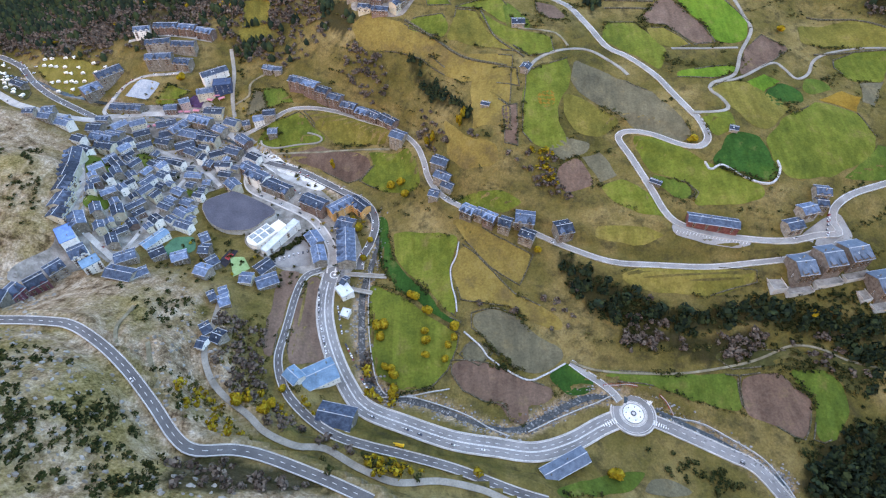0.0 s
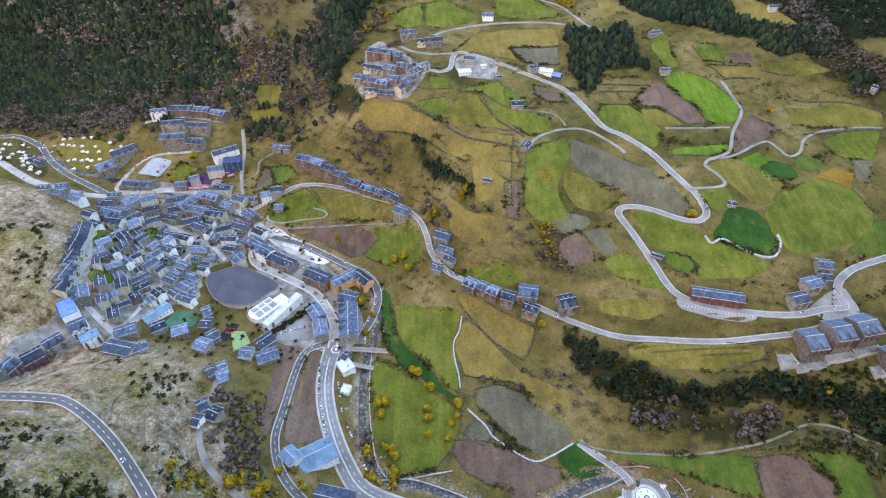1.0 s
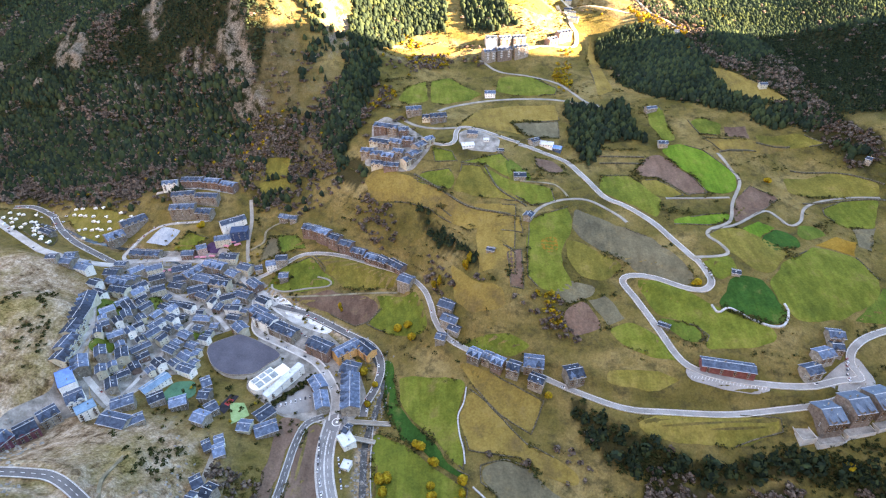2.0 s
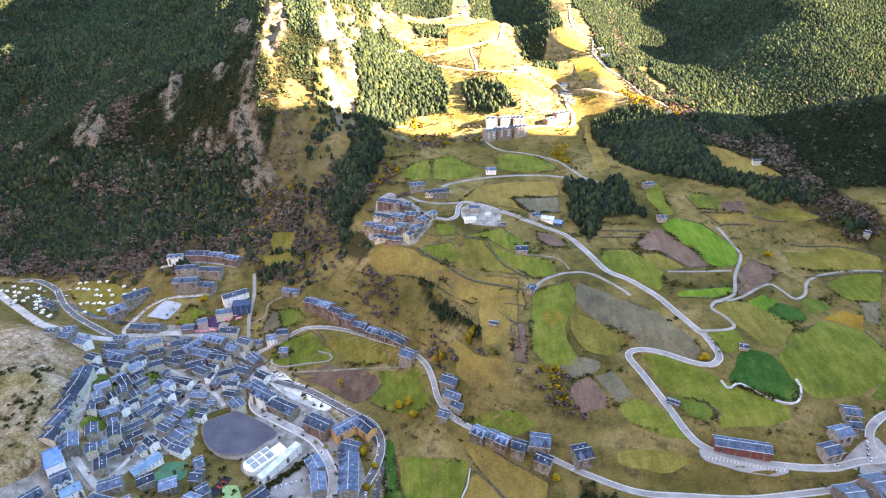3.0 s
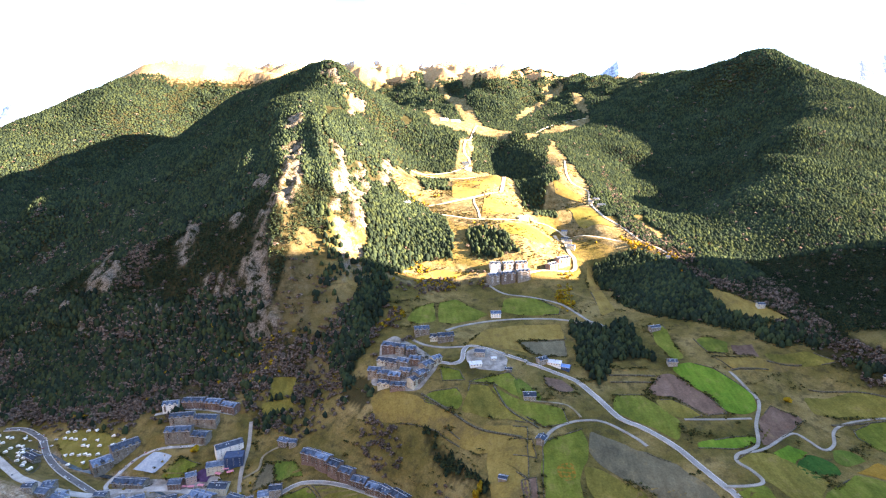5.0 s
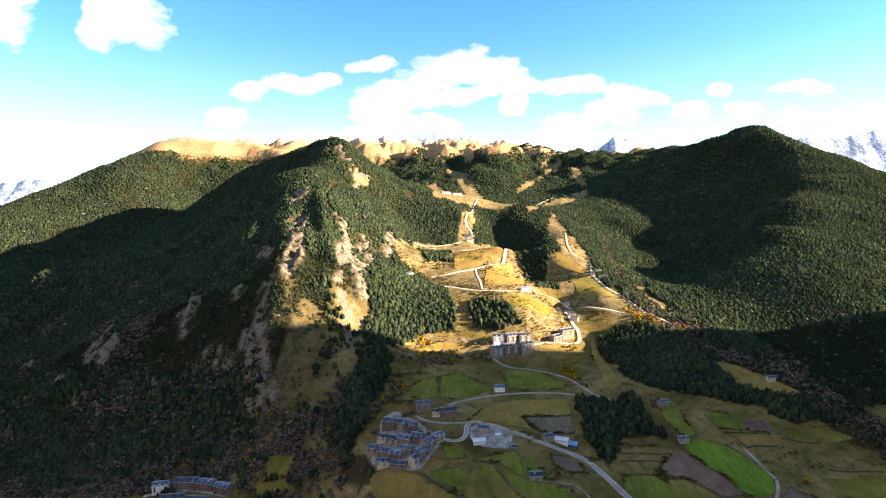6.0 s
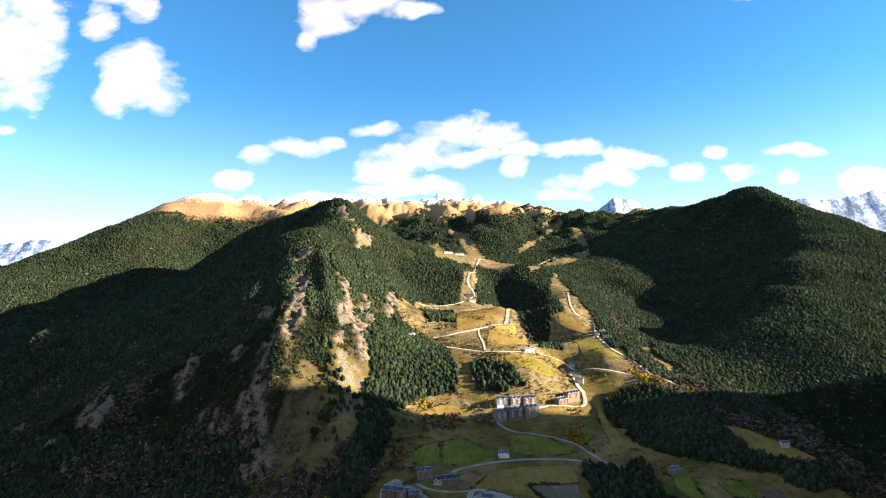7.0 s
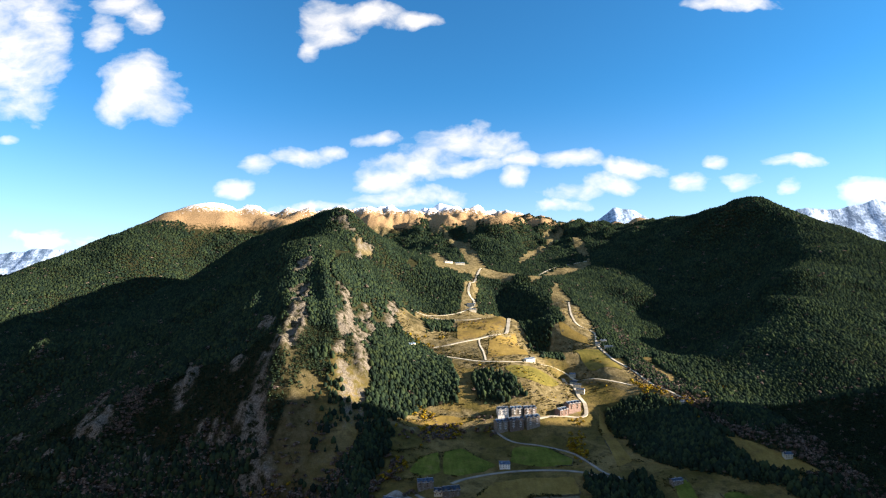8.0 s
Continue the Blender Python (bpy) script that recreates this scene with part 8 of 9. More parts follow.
# ---- bridges ----
def bridge(a, b, width, rail, label):
    a, b = Vector((*a, float(ground(*a)) + 0.9)), Vector((*b, float(ground(*b)) + 0.9))
    way = b - a
    root = new("footbridge" if width < 5 else "road_bridge")
    root.matrix_basis = pose(*((a + b) / 2), 0, 0, math.degrees(math.atan2(way.y, way.x)))
    tagged(root, label, "bridge")
    length = way.length / 2
    bm = bmesh.new()
    box(bm, -length, length, -width / 2, width / 2, -0.9, 0.0)
    part("deck", bm, ASPHALT["lane"], root)
    for s in (-1, 1):
        bm = bmesh.new()
        box(bm, -length, length, s * width / 2 - 0.2, s * width / 2 + 0.2, -0.5, 1.0)
        part("parapet", bm, rail, root)


bridge((-94, 356), (-50, 352), 4.5, CONCRETE, "pale concrete footbridge over the river")
bridge((-88, 339), (-64, 333), 4.0, CONCRETE, "narrow concrete footbridge over the river")

# ---- river ----
WATER = mottled("river_water", (0.02, 0.028, 0.03), (0.035, 0.045, 0.048), (0.06, 0.07, 0.072), 0.3, 1.2, 0.15, 0.3, 0.08)
STONE = mottled("river_stone", (0.05, 0.048, 0.045), (0.16, 0.155, 0.148), (0.36, 0.355, 0.345), 0.3, 1.0, 0.9, 0.3, 0.08)
v, f = ribbon(RIVER, eased(ground(RIVER[:, 0], RIVER[:, 1]), 3), 3.2, -3.2, 0.5)
tagged(new("river", mesh_from("river", v, f, WATER)), "shallow stony mountain river", "river", kind="structure")
bm = bmesh.new()
bmesh.ops.create_icosphere(bm, subdivisions=1, radius=1)
bv, bf = np.array([tuple(p.co) for p in bm.verts]), np.array([[q.index for q in p.verts] for p in bm.faces])
bm.free()
rock_v, rock_f = [], []
for k in range(2600):
    i = int(len(RIVER) * (1 - 0.72 * rng.random() ** 1.7) - 1e-6)
    x, y = RIVER[i] + rng.normal(0, 5.0, 2)
    s = rng.uniform(0.3, 1.3)
    if min(math.hypot(x - RCX, y - RCY) - 21, float(near[np.searchsorted(GY, y), np.searchsorted(GX, x)])) < 0.8:
        continue
    rock_f.append(bf + len(bv) * len(rock_v))
    rock_v.append(bv * s * rng.uniform(0.6, 1.25, (len(bv), 1)) * (1.2, 1, 0.7) + (x, y, float(ground(x, y)) + 0.25))
tagged(new("river_boulders", mesh_from("river_boulders", np.vstack(rock_v), [tuple(q) for q in np.vstack(rock_f).tolist()], STONE)), "grey boulders in the river bed", "boulders", kind="stuff")

# rocks strewn over the near slope
rock_v, rock_f = [], []
c = scatter(-420, -20, 100, 330, 6.0)
c = c[clear_of(c, 3.0)]
i, j = np.searchsorted(GX, c[:, 0]), np.searchsorted(GY, c[:, 1])
c = c[(rock[j, i] > 0.5) & (fractal(c[:, 0], c[:, 1], 45, 29, 3) > -0.02)]
for x, y in c:
    s = rng.uniform(0.5, 2.0)
    rock_f.append(bf + len(bv) * len(rock_v))
    rock_v.append(bv * s * rng.uniform(0.5, 1.3, (len(bv), 1)) * (1.3, 1, 0.7) + (x, y, float(ground(x, y)) + 0.1))
tagged(new("scree", mesh_from("scree", np.vstack(rock_v), [tuple(q) for q in np.vstack(rock_f).tolist()], CRAG)), "grey limestone blocks strewn over the slope", "rocks", kind="stuff")

# ---- road markings ----
bm = bmesh.new()
box(bm, -1.7, 1.7, -0.13, 0.13, -0.02, 0.02)
DASH = to_mesh("lane_dash", bm, PAINT)
for name, offsets, gap in (("mountain_road", (0,), 9), ("main_road", (-3.2, 3.2), 10), ("east_road", (0,), 9), ("side_road", (0,), 10)):
    line, z, width, kind = LINES[name]
    road = bpy.data.objects[name]
    way = np.gradient(line, axis=0)
    for i in range(1, len(line) - 2, max(2, round(gap / 4))):
        a = math.atan2(way[i, 1], way[i, 0])
        tilt = math.atan2(z[i + 1] - z[i - 1], math.dist(line[i + 1], line[i - 1]))
        for off in offsets:
            piece("lane_dash", DASH, road, at=pose(line[i, 0] - off * math.sin(a), line[i, 1] + off * math.cos(a), z[i] + LIFTS[name] + 0.04, 0, -math.degrees(tilt), math.degrees(a)))
line, z, width, kind = LINES["main_road"]
for off in (0.35, -0.35):
    v, f = ribbon(line[2:-5], z[2:-5], off + 0.16, off - 0.16, LIFTS["main_road"] + 0.03)
    piece("centre_line", mesh_from("centre_line", v, f, PAINT), bpy.data.objects["main_road"])
for name, side_w in (("main_road", 1.2), ("east_road", 0.8), ("high_street", 1.6)):
    line, z, width, kind = LINES[name]
    for s in (1, -1):
        a, b = s * (width / 2 + side_w), s * (width / 2)
        v, f = ribbon(line, z, max(a, b), min(a, b), LIFTS[name] + 0.16, 1.2)
        piece("sidewalk", mesh_from("sidewalk", v, f, PLAZA if name == "high_street" else CONCRETE), bpy.data.objects[name], "pale paved footway")
bm = bmesh.new()
box(bm, -2.4, 2.4, -0.12, 0.12, -0.02, 0.02)
BAY = to_mesh("bay_line", bm, PAINT)
park = bpy.data.objects["car_park"]
for i in range(22):
    k = i / 21
    x, y = 236 + 64 * k, 359.5 - 14 * k
    piece("bay_line", BAY, park, at=pose(x, y, float(ground(x, y)) + 0.72, 0, 0, 52))


# ---- vehicles ----
TYRE = mottled("tyre", (0.012, 0.012, 0.012), (0.02, 0.02, 0.02), (0.03, 0.03, 0.03), 2, 6, 0.9, 0)


def car_paint():
    m, n, k, p = shader("car_paint")
    pick = n.new("ShaderNodeObjectInfo").outputs["Random"]
    r = ramp_of(n, k, pick, [(0.0, (0.75, 0.75, 0.76)), (0.34, (0.42, 0.43, 0.45)), (0.52, (0.05, 0.055, 0.06)), (0.70, (0.02, 0.03, 0.06)), (0.84, (0.30, 0.02, 0.02)), (0.92, (0.7, 0.7, 0.7))])
    r.node.color_ramp.interpolation = "CONSTANT"
    k.new(r, p.inputs["Base Color"])
    p.inputs["Roughness"].default_value = 0.3
    return m


CAR_PAINT = car_paint()


def shell(sections, mat_slots):
    """A body lofted along x: sections of (x, half width, low, high, top half width)."""
    bm = bmesh.new()
    rings = [[bm.verts.new(p) for p in ((x, -w, lo), (x, w, lo), (x, w, (lo + hi) / 2), (x, t, hi), (x, -t, hi), (x, -w, (lo + hi) / 2))] for x, w, lo, hi, t in sections]
    for a, b in zip(rings[:-1], rings[1:]):
        for i in range(6):
            bm.faces.new((a[i], a[(i + 1) % 6], b[(i + 1) % 6], b[i]))
    bm.faces.new(rings[0][::-1])
    bm.faces.new(rings[-1])
    bmesh.ops.recalc_face_normals(bm, faces=bm.faces)
    return bm


def wheel_mesh(r, w):
    bm = bmesh.new()
    bmesh.ops.create_cone(bm, cap_ends=True, segments=12, radius1=r, radius2=r, depth=w, matrix=pose(0, 0, 0, 90, 0, 0))
    return to_mesh("wheel", bm, TYRE)


WHEEL = wheel_mesh(0.33, 0.22)


def make_car():
    root = new("car")
    tagged(root, "small parked passenger car beside the road", "car", "parked cars")
    part("body", shell([(-2.15, 0.72, 0.35, 0.75, 0.66), (-1.9, 0.86, 0.25, 0.92, 0.8), (0.7, 0.88, 0.22, 0.92, 0.82), (1.9, 0.84, 0.25, 0.78, 0.76), (2.15, 0.7, 0.38, 0.62, 0.62)], None), CAR_PAINT, root)
    part("cabin", shell([(-1.85, 0.74, 0.85, 0.95, 0.7), (-1.35, 0.74, 0.85, 1.38, 0.58), (0.1, 0.74, 0.85, 1.42, 0.6), (0.95, 0.74, 0.85, 0.93, 0.7)], None), GLASS, root, "dark glazed cabin")
    bm = bmesh.new()
    box(bm, -1.25, 0.05, -0.54, 0.54, 1.38, 1.47)
    part("roof_panel", bm, CAR_PAINT, root)
    for x in (-1.35, 1.35):
        for y in (-0.78, 0.78):
            piece("wheel", WHEEL, root, at=pose(x, y, 0.33))
    return root


def make_caravan():
    root = new("caravan")
    tagged(root, "white touring caravan parked on the campsite grass", "caravan", "campsite caravans")
    part("body", shell([(-2.7, 1.0, 0.55, 2.0, 0.9), (-2.4, 1.1, 0.4, 2.6, 1.0), (2.2, 1.1, 0.4, 2.6, 1.0), (2.7, 1.0, 0.7, 1.9, 0.9)], None), WALLS["white"], root)
    bm = bmesh.new()
    box(bm, -1.9, 1.6, -1.13, 1.13, 1.5, 2.05)
    part("window_band", bm, GLASS, root)
    bm = bmesh.new()
    box(bm, -1.5, 1.5, 1.12, 3.3, 2.2, 2.3)
    part("awning", bm, WALLS["white"], root, "white awning")
    for y in (-0.95, 0.95):
        piece("wheel", WHEEL, root, at=pose(0, y, 0.33))
    return root


rnd = random.Random(21)
parked = []
for x0, y0, x1, y1, n in ((-118, 338, -113, 300, 7), (-111, 296, -101, 262, 6), (-99, 258, -90, 240, 3), (-97, 318, -89, 284, 5), (-86, 276, -72, 250, 5), (-70, 244, -60, 228, 3)):
    for i in range(n):
        k = (i + rnd.uniform(0.2, 0.8)) / n
        parked.append((x0 + (x1 - x0) * k, y0 + (y1 - y0) * k, math.degrees(math.atan2(y1 - y0, x1 - x0)) + rnd.uniform(-4, 4)))
for name, ks in (("main_road", (0.42, 0.5, 0.53, 0.6, 0.66)), ("lower_road", (0.4, 0.47, 0.63)), ("right_road", (0.2, 0.62)), ("main_avenue", (0.15, 0.3, 0.5, 0.55)), ("mountain_road", (0.45,)), ("high_street", (0.4, 0.5, 0.62, 0.75, 0.85)), ("east_road", (0.7,))):
    line, z, width, kind = LINES[name]
    for k in ks:
        i = int(k * (len(line) - 2))
        a = math.atan2(*(line[i + 1] - line[i])[::-1])
        o = width * 0.25
        parked.append((line[i, 0] + o * math.sin(a), line[i, 1] - o * math.cos(a), math.degrees(a)))
for i in range(9):
    parked.append((-168 + 5 * i * 0.9, 372 + 2.2 * i, 100 + rnd.uniform(-8, 8)))
for i in range(7):
    parked.append((381 + 1.6 * i, 352 + 4.0 * i + rnd.uniform(-1, 1), 30))
for i in range(12):
    parked.append((-208 + 6.0 * i, 516 - 4.6 * i, -38))
for name, gap in (("river_road", 11), ("river_quay", 13), ("block_street", 9), ("upper_row_street", 10), ("crescent_street", 12)):
    line, z, width, kind = LINES[name]
    for i in range(2, len(line) - 2, max(1, round(gap / 4))):
        if rnd.random() < 0.6:
            a, o = math.atan2(*(line[i + 1] - line[i])[::-1]), width * 0.32 * rnd.choice((-1, 1, 1))
            parked.append((line[i, 0] + o * math.sin(a), line[i, 1] - o * math.cos(a), math.degrees(a)))
for i in range(26):
    parked.append((rnd.uniform(-640, -560), rnd.uniform(680, 740), rnd.uniform(0, 180)))
CAR = make_car()
for n, (x, y, a) in enumerate(parked):
    d = float(near[np.searchsorted(GY, y), np.searchsorted(GX, x)])
    m = pose(x, y, float(ground(x, y)) + (0.68 if d < 1.5 else 0.5), 0, 0, a)
    if n == 0:
        CAR.matrix_basis = m
    else:
        copy_thing(CAR, m)
CARAVAN = make_caravan()
camp = []
CAMPS = [[(-570, 723), (-553, 738), (-502, 729), (-459, 705), (-468, 684), (-494, 666), (-534, 684)], [(-698, 741), (-659, 738), (-623, 738), (-594, 720), (-554, 666), (-536, 627), (-607, 678), (-686, 720)]]
for outline in CAMPS:
    xs, ys = [q[0] for q in outline], [q[1] for q in outline]
    v, w = min(ys), min(xs)
    while v < max(ys):
        u = w + rnd.uniform(0, 8)
        while u < max(xs):
            if in_outline(np.array(u), np.array(v), outline) and rnd.random() < 0.62:
                camp.append((u + rnd.uniform(-2, 2), v + rnd.uniform(-3, 3), rnd.choice((12, 12, 100)) + rnd.uniform(-14, 14)))
            u += rnd.uniform(8, 12)
        v += 13
for n, (x, y, a) in enumerate(camp):
    m = pose(x, y, float(ground(x, y)) + 0.35, 0, 0, a)
    if n == 0:
        CARAVAN.matrix_basis = m
    else:
        copy_thing(CARAVAN, m)

# ---- courts, pools and yards ----
TURF = mottled("artificial_turf", (0.16, 0.26, 0.10), (0.22, 0.33, 0.14), (0.27, 0.38, 0.18), 0.15, 1.0, 0.9, 0.1, 0.02)
GREEN_COURT = mottled("green_court", (0.03, 0.11, 0.065), (0.045, 0.15, 0.085), (0.06, 0.18, 0.10), 0.1, 1.0, 0.8, 0.1, 0.02)
BLACK_COURT = mottled("black_rubber_court", (0.02, 0.018, 0.022), (0.03, 0.026, 0.03), (0.045, 0.04, 0.045), 0.2, 1.0, 0.8, 0.1, 0.02)
POOL = mottled("pale_blue_paving", (0.20, 0.25, 0.30), (0.28, 0.33, 0.37), (0.36, 0.40, 0.43), 0.1, 0.8, 0.7, 0.1, 0.02)
VIOLET = mottled("violet_court", (0.05, 0.025, 0.06), (0.07, 0.035, 0.085), (0.09, 0.05, 0.11), 0.2, 1.0, 0.8, 0.1, 0.02)
PINK = mottled("pink_canopy", (0.50, 0.16, 0.20), (0.60, 0.22, 0.26), (0.68, 0.30, 0.33), 0.3, 1.0, 0.8, 0.1, 0.02)
patch("football_pitch", [(-214, 374), (-200, 375), (-190, 359), (-203, 345)], TURF, "small green artificial football pitch", 0.75, 4, "pitch")
patch("playground", [(-224, 366), (-217, 386), (-208, 384), (-214, 358)], BLACK_COURT, "black rubber playground", 0.7, 4, "playground")
patch("playground_mat", [(-219, 372), (-216, 380), (-211, 378), (-214, 369)], RED_PAINT, "red playground mat", 0.82, 3, "playground")
patch("sports_court", GARDENS[3], GREEN_COURT, "dark green sports court", 0.6, 4, "court")
patch("pool_terrace", [(-420, 655), (-399, 671), (-371, 664), (-387, 645)], POOL, "pale blue paved pool terrace", 0.6, 5, "terrace")
patch("canopy_court", [(-340, 637), (-324, 650), (-306, 648), (-312, 632)], VIOLET, "dark violet play court", 0.6, 4, "court")

for spot in GARDENS[:3] + GARDENS[4:]:
    patch("garden_lawn", spot, COVERS["green"], "green garden lawn between town houses", 0.62, 4, "lawn")


def awning(x, y, a, w, d):
    """A stall roof on four posts."""
    root = new("market_canopy")
    root.matrix_basis = pose(x, y, float(ground(x, y)) + 0.4, 0, 0, a)
    tagged(root, "pink and white market canopy on posts", "canopy", "market canopies")
    bm = bmesh.new()
    v = [bm.verts.new(p) for p in ((-w / 2, -d / 2, 2.6), (w / 2, -d / 2, 2.6), (w / 2, d / 2, 2.6), (-w / 2, d / 2, 2.6), (-w / 2, 0, 3.5), (w / 2, 0, 3.5))]
    for q in ((0, 1, 5, 4), (2, 3, 4, 5), (0, 4, 3), (1, 2, 5), (0, 3, 2, 1)):
        bm.faces.new([v[i] for i in q])
    part("canopy", bm, PINK, root)
    for sx in (-1, 1):
        for sy in (-1, 1):
            bm = bmesh.new()
            box(bm, sx * (w / 2 - 0.2) - 0.08, sx * (w / 2 - 0.2) + 0.08, sy * (d / 2 - 0.2) - 0.08, sy * (d / 2 - 0.2) + 0.08, -0.5, 2.6)
            part("post", bm, WALLS["white"], root)


for x, y, a in ((-350, 627, 8), (-340, 627, 4), (-330, 627, 0), (-318, 628, -6), (-300, 640, -20), (-292, 646, 10), (-284, 640, 30), (-402, 603, 5), (-390, 600, 0), (-377, 600, -5), (-365, 603, 10)):
    awning(x, y, a, 8.5, 5)


# ---- stone walls between the fields, and terraces under the flats ----
def stone_wall(line, height, width, material, label, name="boundary_wall"):
    path = curve_through(line, 4.0) if len(line) > 2 else np.array(dense(line, 4.0), float)
    z = ground(path[:, 0], path[:, 1])
    v, f = ribbon(path, z, width / 2, -width / 2, height, height + 1.0)
    tagged(new(name, mesh_from(name, v, f, material)), label, "wall", kind="structure")


PALE_STONE = mottled("pale_dry_stone", (0.24, 0.23, 0.21), (0.38, 0.37, 0.35), (0.52, 0.51, 0.49), 0.5, 1.5, 0.95, 0.5, 0.1)
stone_wall([(278, 432), (282, 423), (294, 427), (310, 414), (327, 405), (341, 406), (351, 420), (351, 430)], 1.6, 2.0, PALE_STONE, "pale stone wall round the green field")
stone_wall([(25, 379), (22, 364), (16, 351), (17, 332), (20, 318), (21, 303)], 1.2, 1.3, PALE_STONE, "pale stone wall along a meadow path")
stone_wall([(-68, 362), (-67, 319), (-63, 281), (-57, 249), (-53, 236)], 1.4, 0.9, PALE_STONE, "pale wall along the river bank")
stone_wall([(27, 282), (42, 266), (51, 253), (80, 234), (99, 239), (119, 250)], 1.2, 1.4, PALE_STONE, "pale stone bank along the river meadow")
stone_wall([(-53, 236), (-41, 224), (-6, 226), (12, 228)], 1.2, 0.9, PALE_STONE, "pale wall beside the orchard")
stone_wall([(208, 203), (231, 196), (251, 184), (273, 167), (284, 149), (288, 134)], 2.2, 0.8, PALE_STONE, "pale stone wall along the river channel")
stone_wall([(78, 188), (99, 198), (123, 208), (146, 217), (159, 221)], 2.2, 0.8, PALE_STONE, "pale stone wall along the river channel")
stone_wall([(-56, 221), (-26, 223), (-1, 216), (28, 203), (47, 190), (61, 183)], 2.2, 0.8, PALE_STONE, "pale stone wall along the river channel")
stone_wall([(387, 700), (439, 702)], 1.4, 2.2, DRYSTONE, "dark terrace wall between meadows")
stone_wall([(446, 720), (496, 720)], 1.4, 2.2, DRYSTONE, "dark terrace wall between meadows")
stone_wall([(480, 678), (529, 660), (568, 621)], 1.4, 2.2, DRYSTONE, "dark terrace wall between meadows")
stone_wall([(461, 605), (518, 605), (557, 597)], 1.4, 2.2, DRYSTONE, "dark terrace wall between meadows")
stone_wall([(-34, 654), (3, 623), (38, 591), (84, 566)], 1.6, 2.6, DRYSTONE, "dark terrace bank across the slope")
stone_wall([(59, 657), (74, 614), (105, 579)], 1.4, 2.0, DRYSTONE, "dark terrace bank across the slope")
stone_wall([(219, 695), (279, 687)], 1.4, 2.2, DRYSTONE, "dark terrace wall between meadows")
stone_wall([(217, 680), (275, 673)], 1.4, 2.2, DRYSTONE, "dark terrace wall between meadows")


def flats_terrace(x, y, bearing, length, depth, top):
    """A paved deck held up by concrete walls, with a parapet round its open sides."""
    root = new("garden_terrace")
    root.matrix_basis = pose(x, y, top, 0, 0, bearing)
    tagged(root, "concrete garden terrace held up below the flats", "terrace", "flats terraces")
    bm = bmesh.new()
    box(bm, -length / 2, length / 2, -depth / 2, depth / 2, -12, 0)
    part("retaining_wall", bm, CONCRETE, root, "pale concrete retaining wall")
    bm = bmesh.new()
    box(bm, -length / 2 + 0.35, length / 2 - 0.35, -depth / 2 + 0.35, depth / 2, 0.004, 0.06)
    part("deck", bm, TOWN_GREY, root)
    for x0, x1, y0, y1 in ((-length / 2, length / 2, -depth / 2, -depth / 2 + 0.3), (-length / 2, -length / 2 + 0.3, -depth / 2 + 0.304, depth / 2), (length / 2 - 0.3, length / 2, -depth / 2 + 0.304, depth / 2)):
        bm = bmesh.new()
        box(bm, x0, x1, y0, y1, 0.064, 1.1)
        part("parapet", bm, CONCRETE, root)


for x, y, bearing, length, depth in ((341, 303.5, 7, 26, 9), (369.5, 309.5, 9, 28, 8), (399, 315.5, 11, 27, 8), (321, 309, 7, 14, 15), (421, 289, 10, 30, 9), (401, 298, 10, 10, 12)):
    flats_terrace(x, y, bearing, length, depth, float(ground(x, y + 4)) + 0.4)


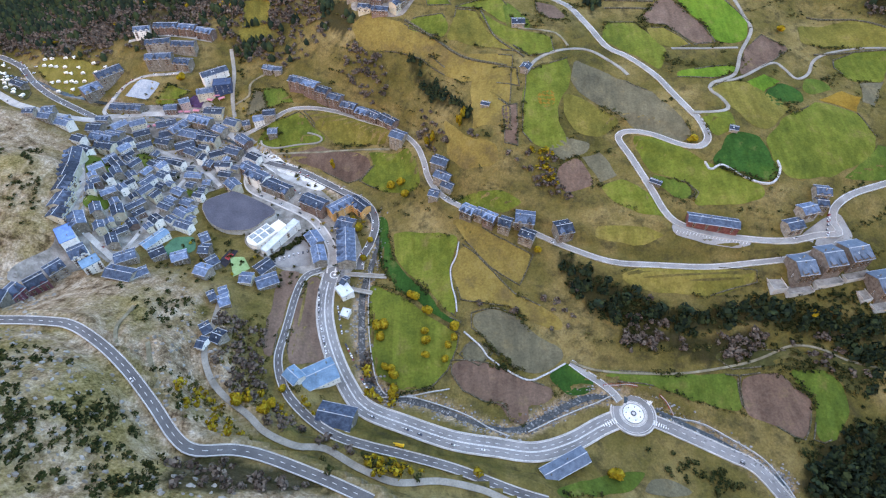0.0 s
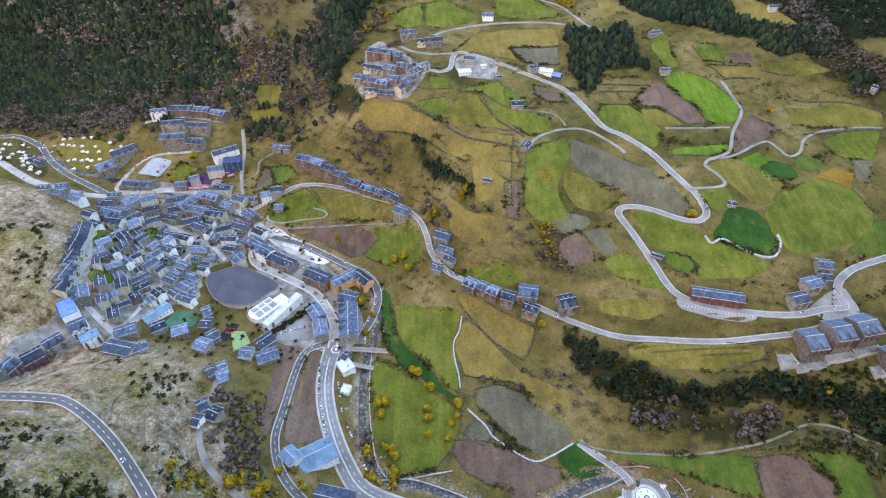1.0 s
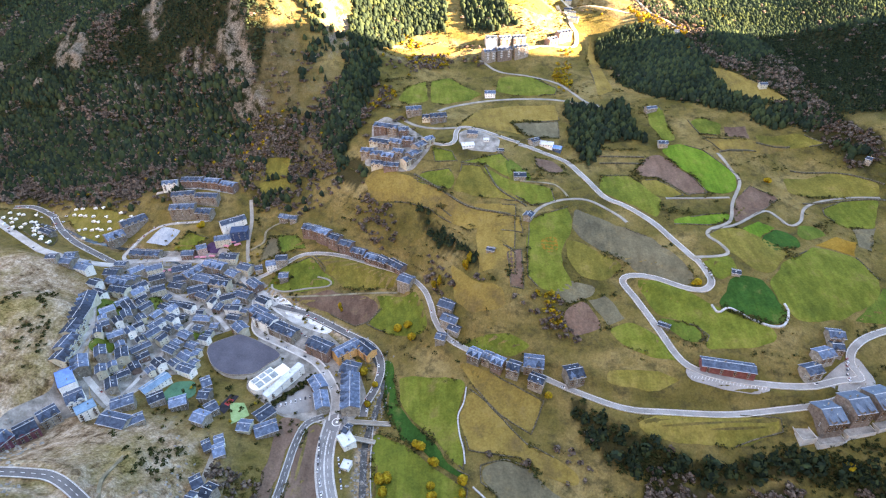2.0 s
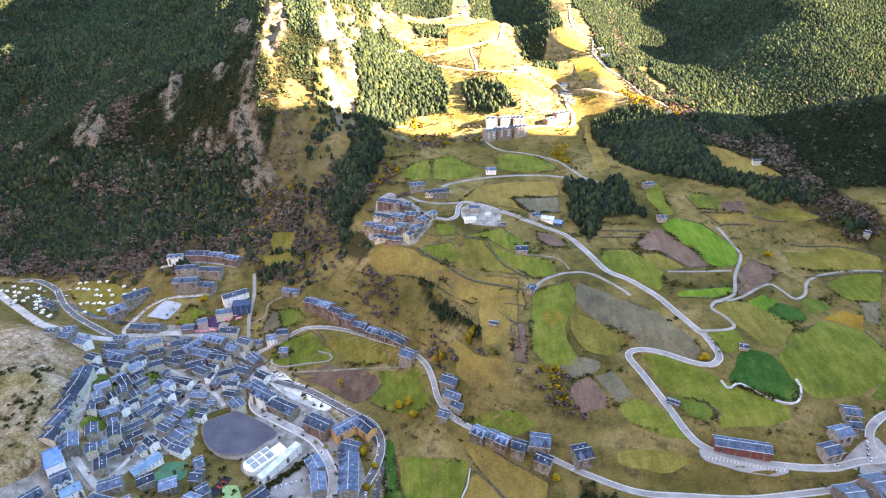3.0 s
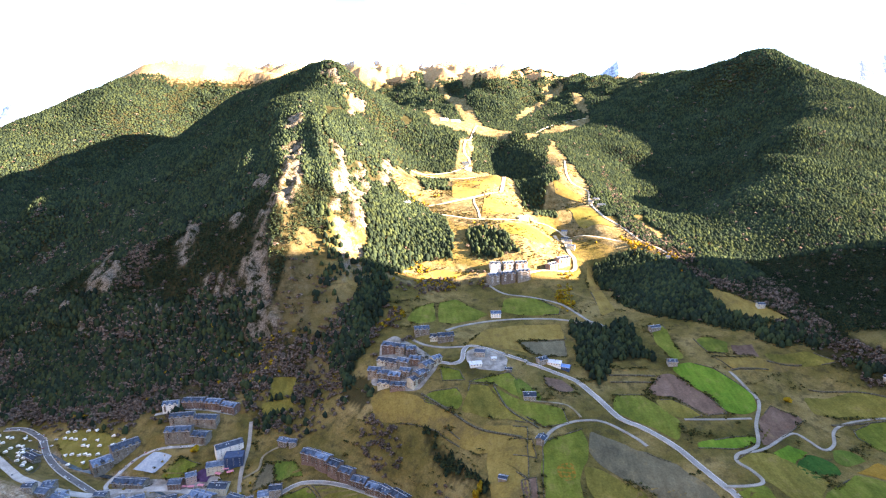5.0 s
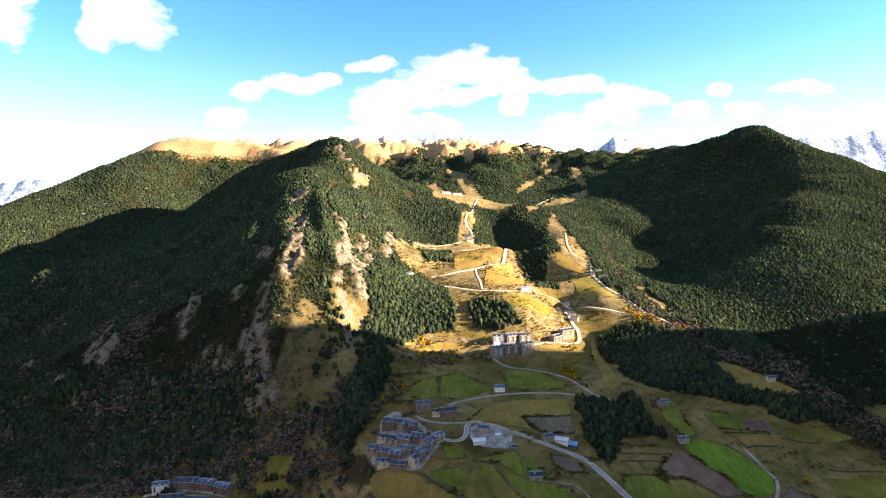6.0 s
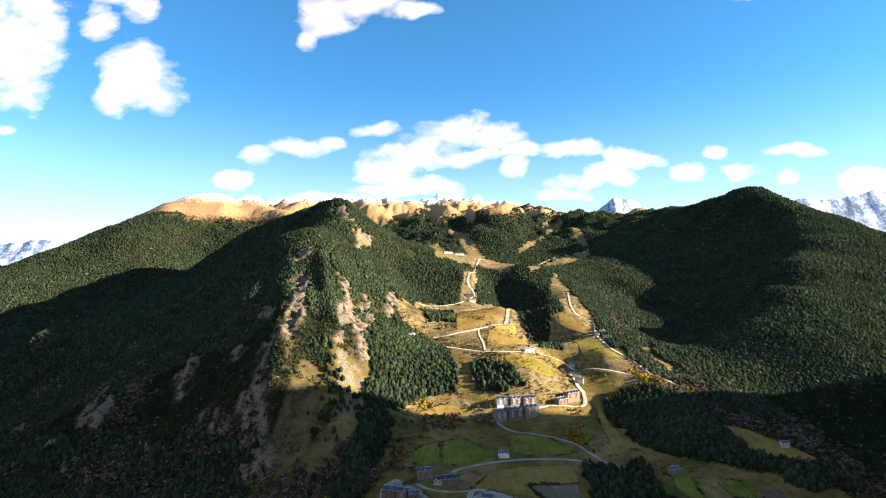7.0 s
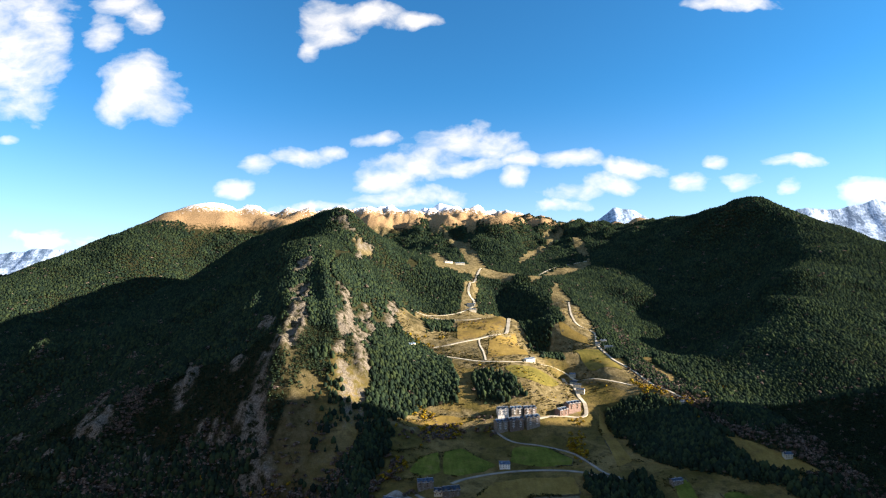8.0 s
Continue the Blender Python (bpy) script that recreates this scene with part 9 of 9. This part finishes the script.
def glazed_hall(x, y, bearing, length, width, wall_height):
    """A white hall whose low roof has six glazed bays between white beams, with a flat white entrance wing."""
    root = new("sports_hall")
    root.matrix_basis = pose(x, y, float(ground(x, y)), 0, 0, bearing)
    tagged(root, "white sports hall with a six-bay glazed roof and flat wing", "sports hall")

    def rise(v):
        return wall_height + 1.8 * (1 - (2 * v / width) ** 2)

    # plan: straight sides and one rounded end
    plan = [(length / 2, -width / 2), (length / 2, width / 2), (-length * 0.3, width / 2)]
    plan += [(-length * 0.3 - length * 0.2 * math.sin(math.pi * i / 10), width / 2 * math.cos(math.pi * i / 10)) for i in range(1, 11)]
    bm = bmesh.new()
    low, top = [bm.verts.new((u, v, -6)) for u, v in plan], [bm.verts.new((u, v, wall_height)) for u, v in plan]
    for i in range(len(plan)):
        j = (i + 1) % len(plan)
        bm.faces.new((low[i], low[j], top[j], top[i]))
    bm.faces.new(top)
    bmesh.ops.recalc_face_normals(bm, faces=bm.faces)
    part("wall", bm, WALLS["white"], root)
    u0, u1 = -length * 0.36, length / 2 - 1.0
    vs = [width * (i / 8 - 0.5) * 0.94 for i in range(9)]
    bm = bmesh.new()
    rows = [[bm.verts.new((u, v, rise(v))) for v in vs] for u in (u0, u1)]
    foot = [[bm.verts.new((u, v, wall_height + 0.004)) for v in (vs[-1], vs[0])] for u in (u0, u1)]
    for i in range(8):
        bm.faces.new((rows[0][i], rows[1][i], rows[1][i + 1], rows[0][i + 1]))
    for r, q in zip(rows, foot):
        bm.faces.new(r + q)
    bmesh.ops.recalc_face_normals(bm, faces=bm.faces)
    vault = part("roof", bm, WALLS["white"], root, "low white curved roof")
    for c in range(3):
        for h in range(2):
            a0, a1 = u0 + (u1 - u0) * (c + 0.09) / 3, u0 + (u1 - u0) * (c + 0.91) / 3
            v0 = -width * 0.40 if h == 0 else width * 0.04
            bm = bmesh.new()
            ends = [[bm.verts.new((u, v0 + width * 0.36 * i / 4, rise(v0 + width * 0.36 * i / 4) + d)) for i in range(5)] for u, d in ((a0, 0.05), (a0, 0.22), (a1, 0.22), (a1, 0.05))]
            for p, q in zip(ends[:-1], ends[1:]):
                for i in range(4):
                    bm.faces.new((p[i], q[i], q[i + 1], p[i + 1]))
            part("roof_light", bm, ROOFS["glass"], vault, "glazed roof bay")
    bm = bmesh.new()
    box(bm, length / 2 + 0.01, length / 2 + 13, -width / 2 - 1, width / 2 - 3, -6, wall_height - 3.0)
    wing = part("wing", bm, WALLS["white"], root, "flat white entrance wing")
    for x0, x1, y0, y1 in ((length / 2 + 0.01, length / 2 + 13, -width / 2 - 1, -width / 2 - 0.6), (length / 2 + 12.6, length / 2 + 13, -width / 2 - 0.596, width / 2 - 3), (length / 2 + 3, length / 2 + 12.596, -0.2, 0.2)):
        bm = bmesh.new()
        box(bm, x0, x1, y0, y1, wall_height - 2.996, wall_height - 1.9)
        part("parapet", bm, WALLS["white"], wing)
    for i in range(5):
        piece("window", WINDOW, root, at=pose(-length * 0.24 + i * 5.0, -width / 2 - 0.03, 3.2))


glazed_hall(-187, 402, 50, 31, 19, 8.0)

# clipped hedge between the hall and the parking square
line = np.array([(-176 + 33 * f + rng.uniform(-2.4, 2.4), 377 + 43 * f + rng.uniform(-2.0, 2.0)) for f in np.linspace(0, 1, 60)])
line += np.array((5.2, -3.4))
stand("tall_hedge", "scrub", BUSHES, line, rng.uniform(4.0, 6.5, len(line)), rng.uniform(5.0, 7.5, len(line)), "dark green hedge below the white sports hall", "hedge")


# ---- yellow loader crane on the verge ----
def loader(x, y, a):
    root = new("crane_truck")
    root.matrix_basis = pose(x, y, float(ground(x, y)) + 0.5, 0, 0, a)
    tagged(root, "yellow crane truck on the verge", "truck")
    yellow = mottled("yellow_paint", (0.55, 0.28, 0.01), (0.65, 0.34, 0.015), (0.72, 0.40, 0.02), 0.5, 2.0, 0.5, 0)
    bm = bmesh.new()
    box(bm, -3.6, 3.6, -1.2, 1.2, 0.8, 1.5)
    part("chassis", bm, yellow, root)
    bm = bmesh.new()
    box(bm, 2.0, 3.6, -1.15, 1.15, 1.504, 2.9)
    part("cab", bm, yellow, root)
    bm = bmesh.new()
    box(bm, -5.5, 2.0, -0.35, 0.35, 2.2, 2.8)
    box(bm, -0.5, 0.5, -0.5, 0.5, 1.504, 2.3)
    part("boom", bm, yellow, root)
    big = wheel_mesh(0.55, 0.35)
    for wx in (-2.6, -0.6, 2.4):
        for wy in (-1.1, 1.1):
            piece("wheel", big, root, at=pose(wx, wy, 0.55))


loader(-29, 169, -15)


# ---- small white roundabout at the end of the high street ----
mini = new("mini_roundabout")
mini.matrix_basis = pose(-104, 356, float(ground(-104, 356)) + 0.75)
tagged(mini, "small painted roundabout on grey asphalt", "roundabout", kind="structure")
part("carriageway", disc(0, 11.0, -2.0, 0.0, 40), ASPHALT["main"], mini)
part("painted_ring", disc(4.2, 5.0, 0.0, 0.03, 40), PAINT, mini)
part("painted_dot", disc(0, 1.4, 0.0, 0.03, 24), PAINT, mini)
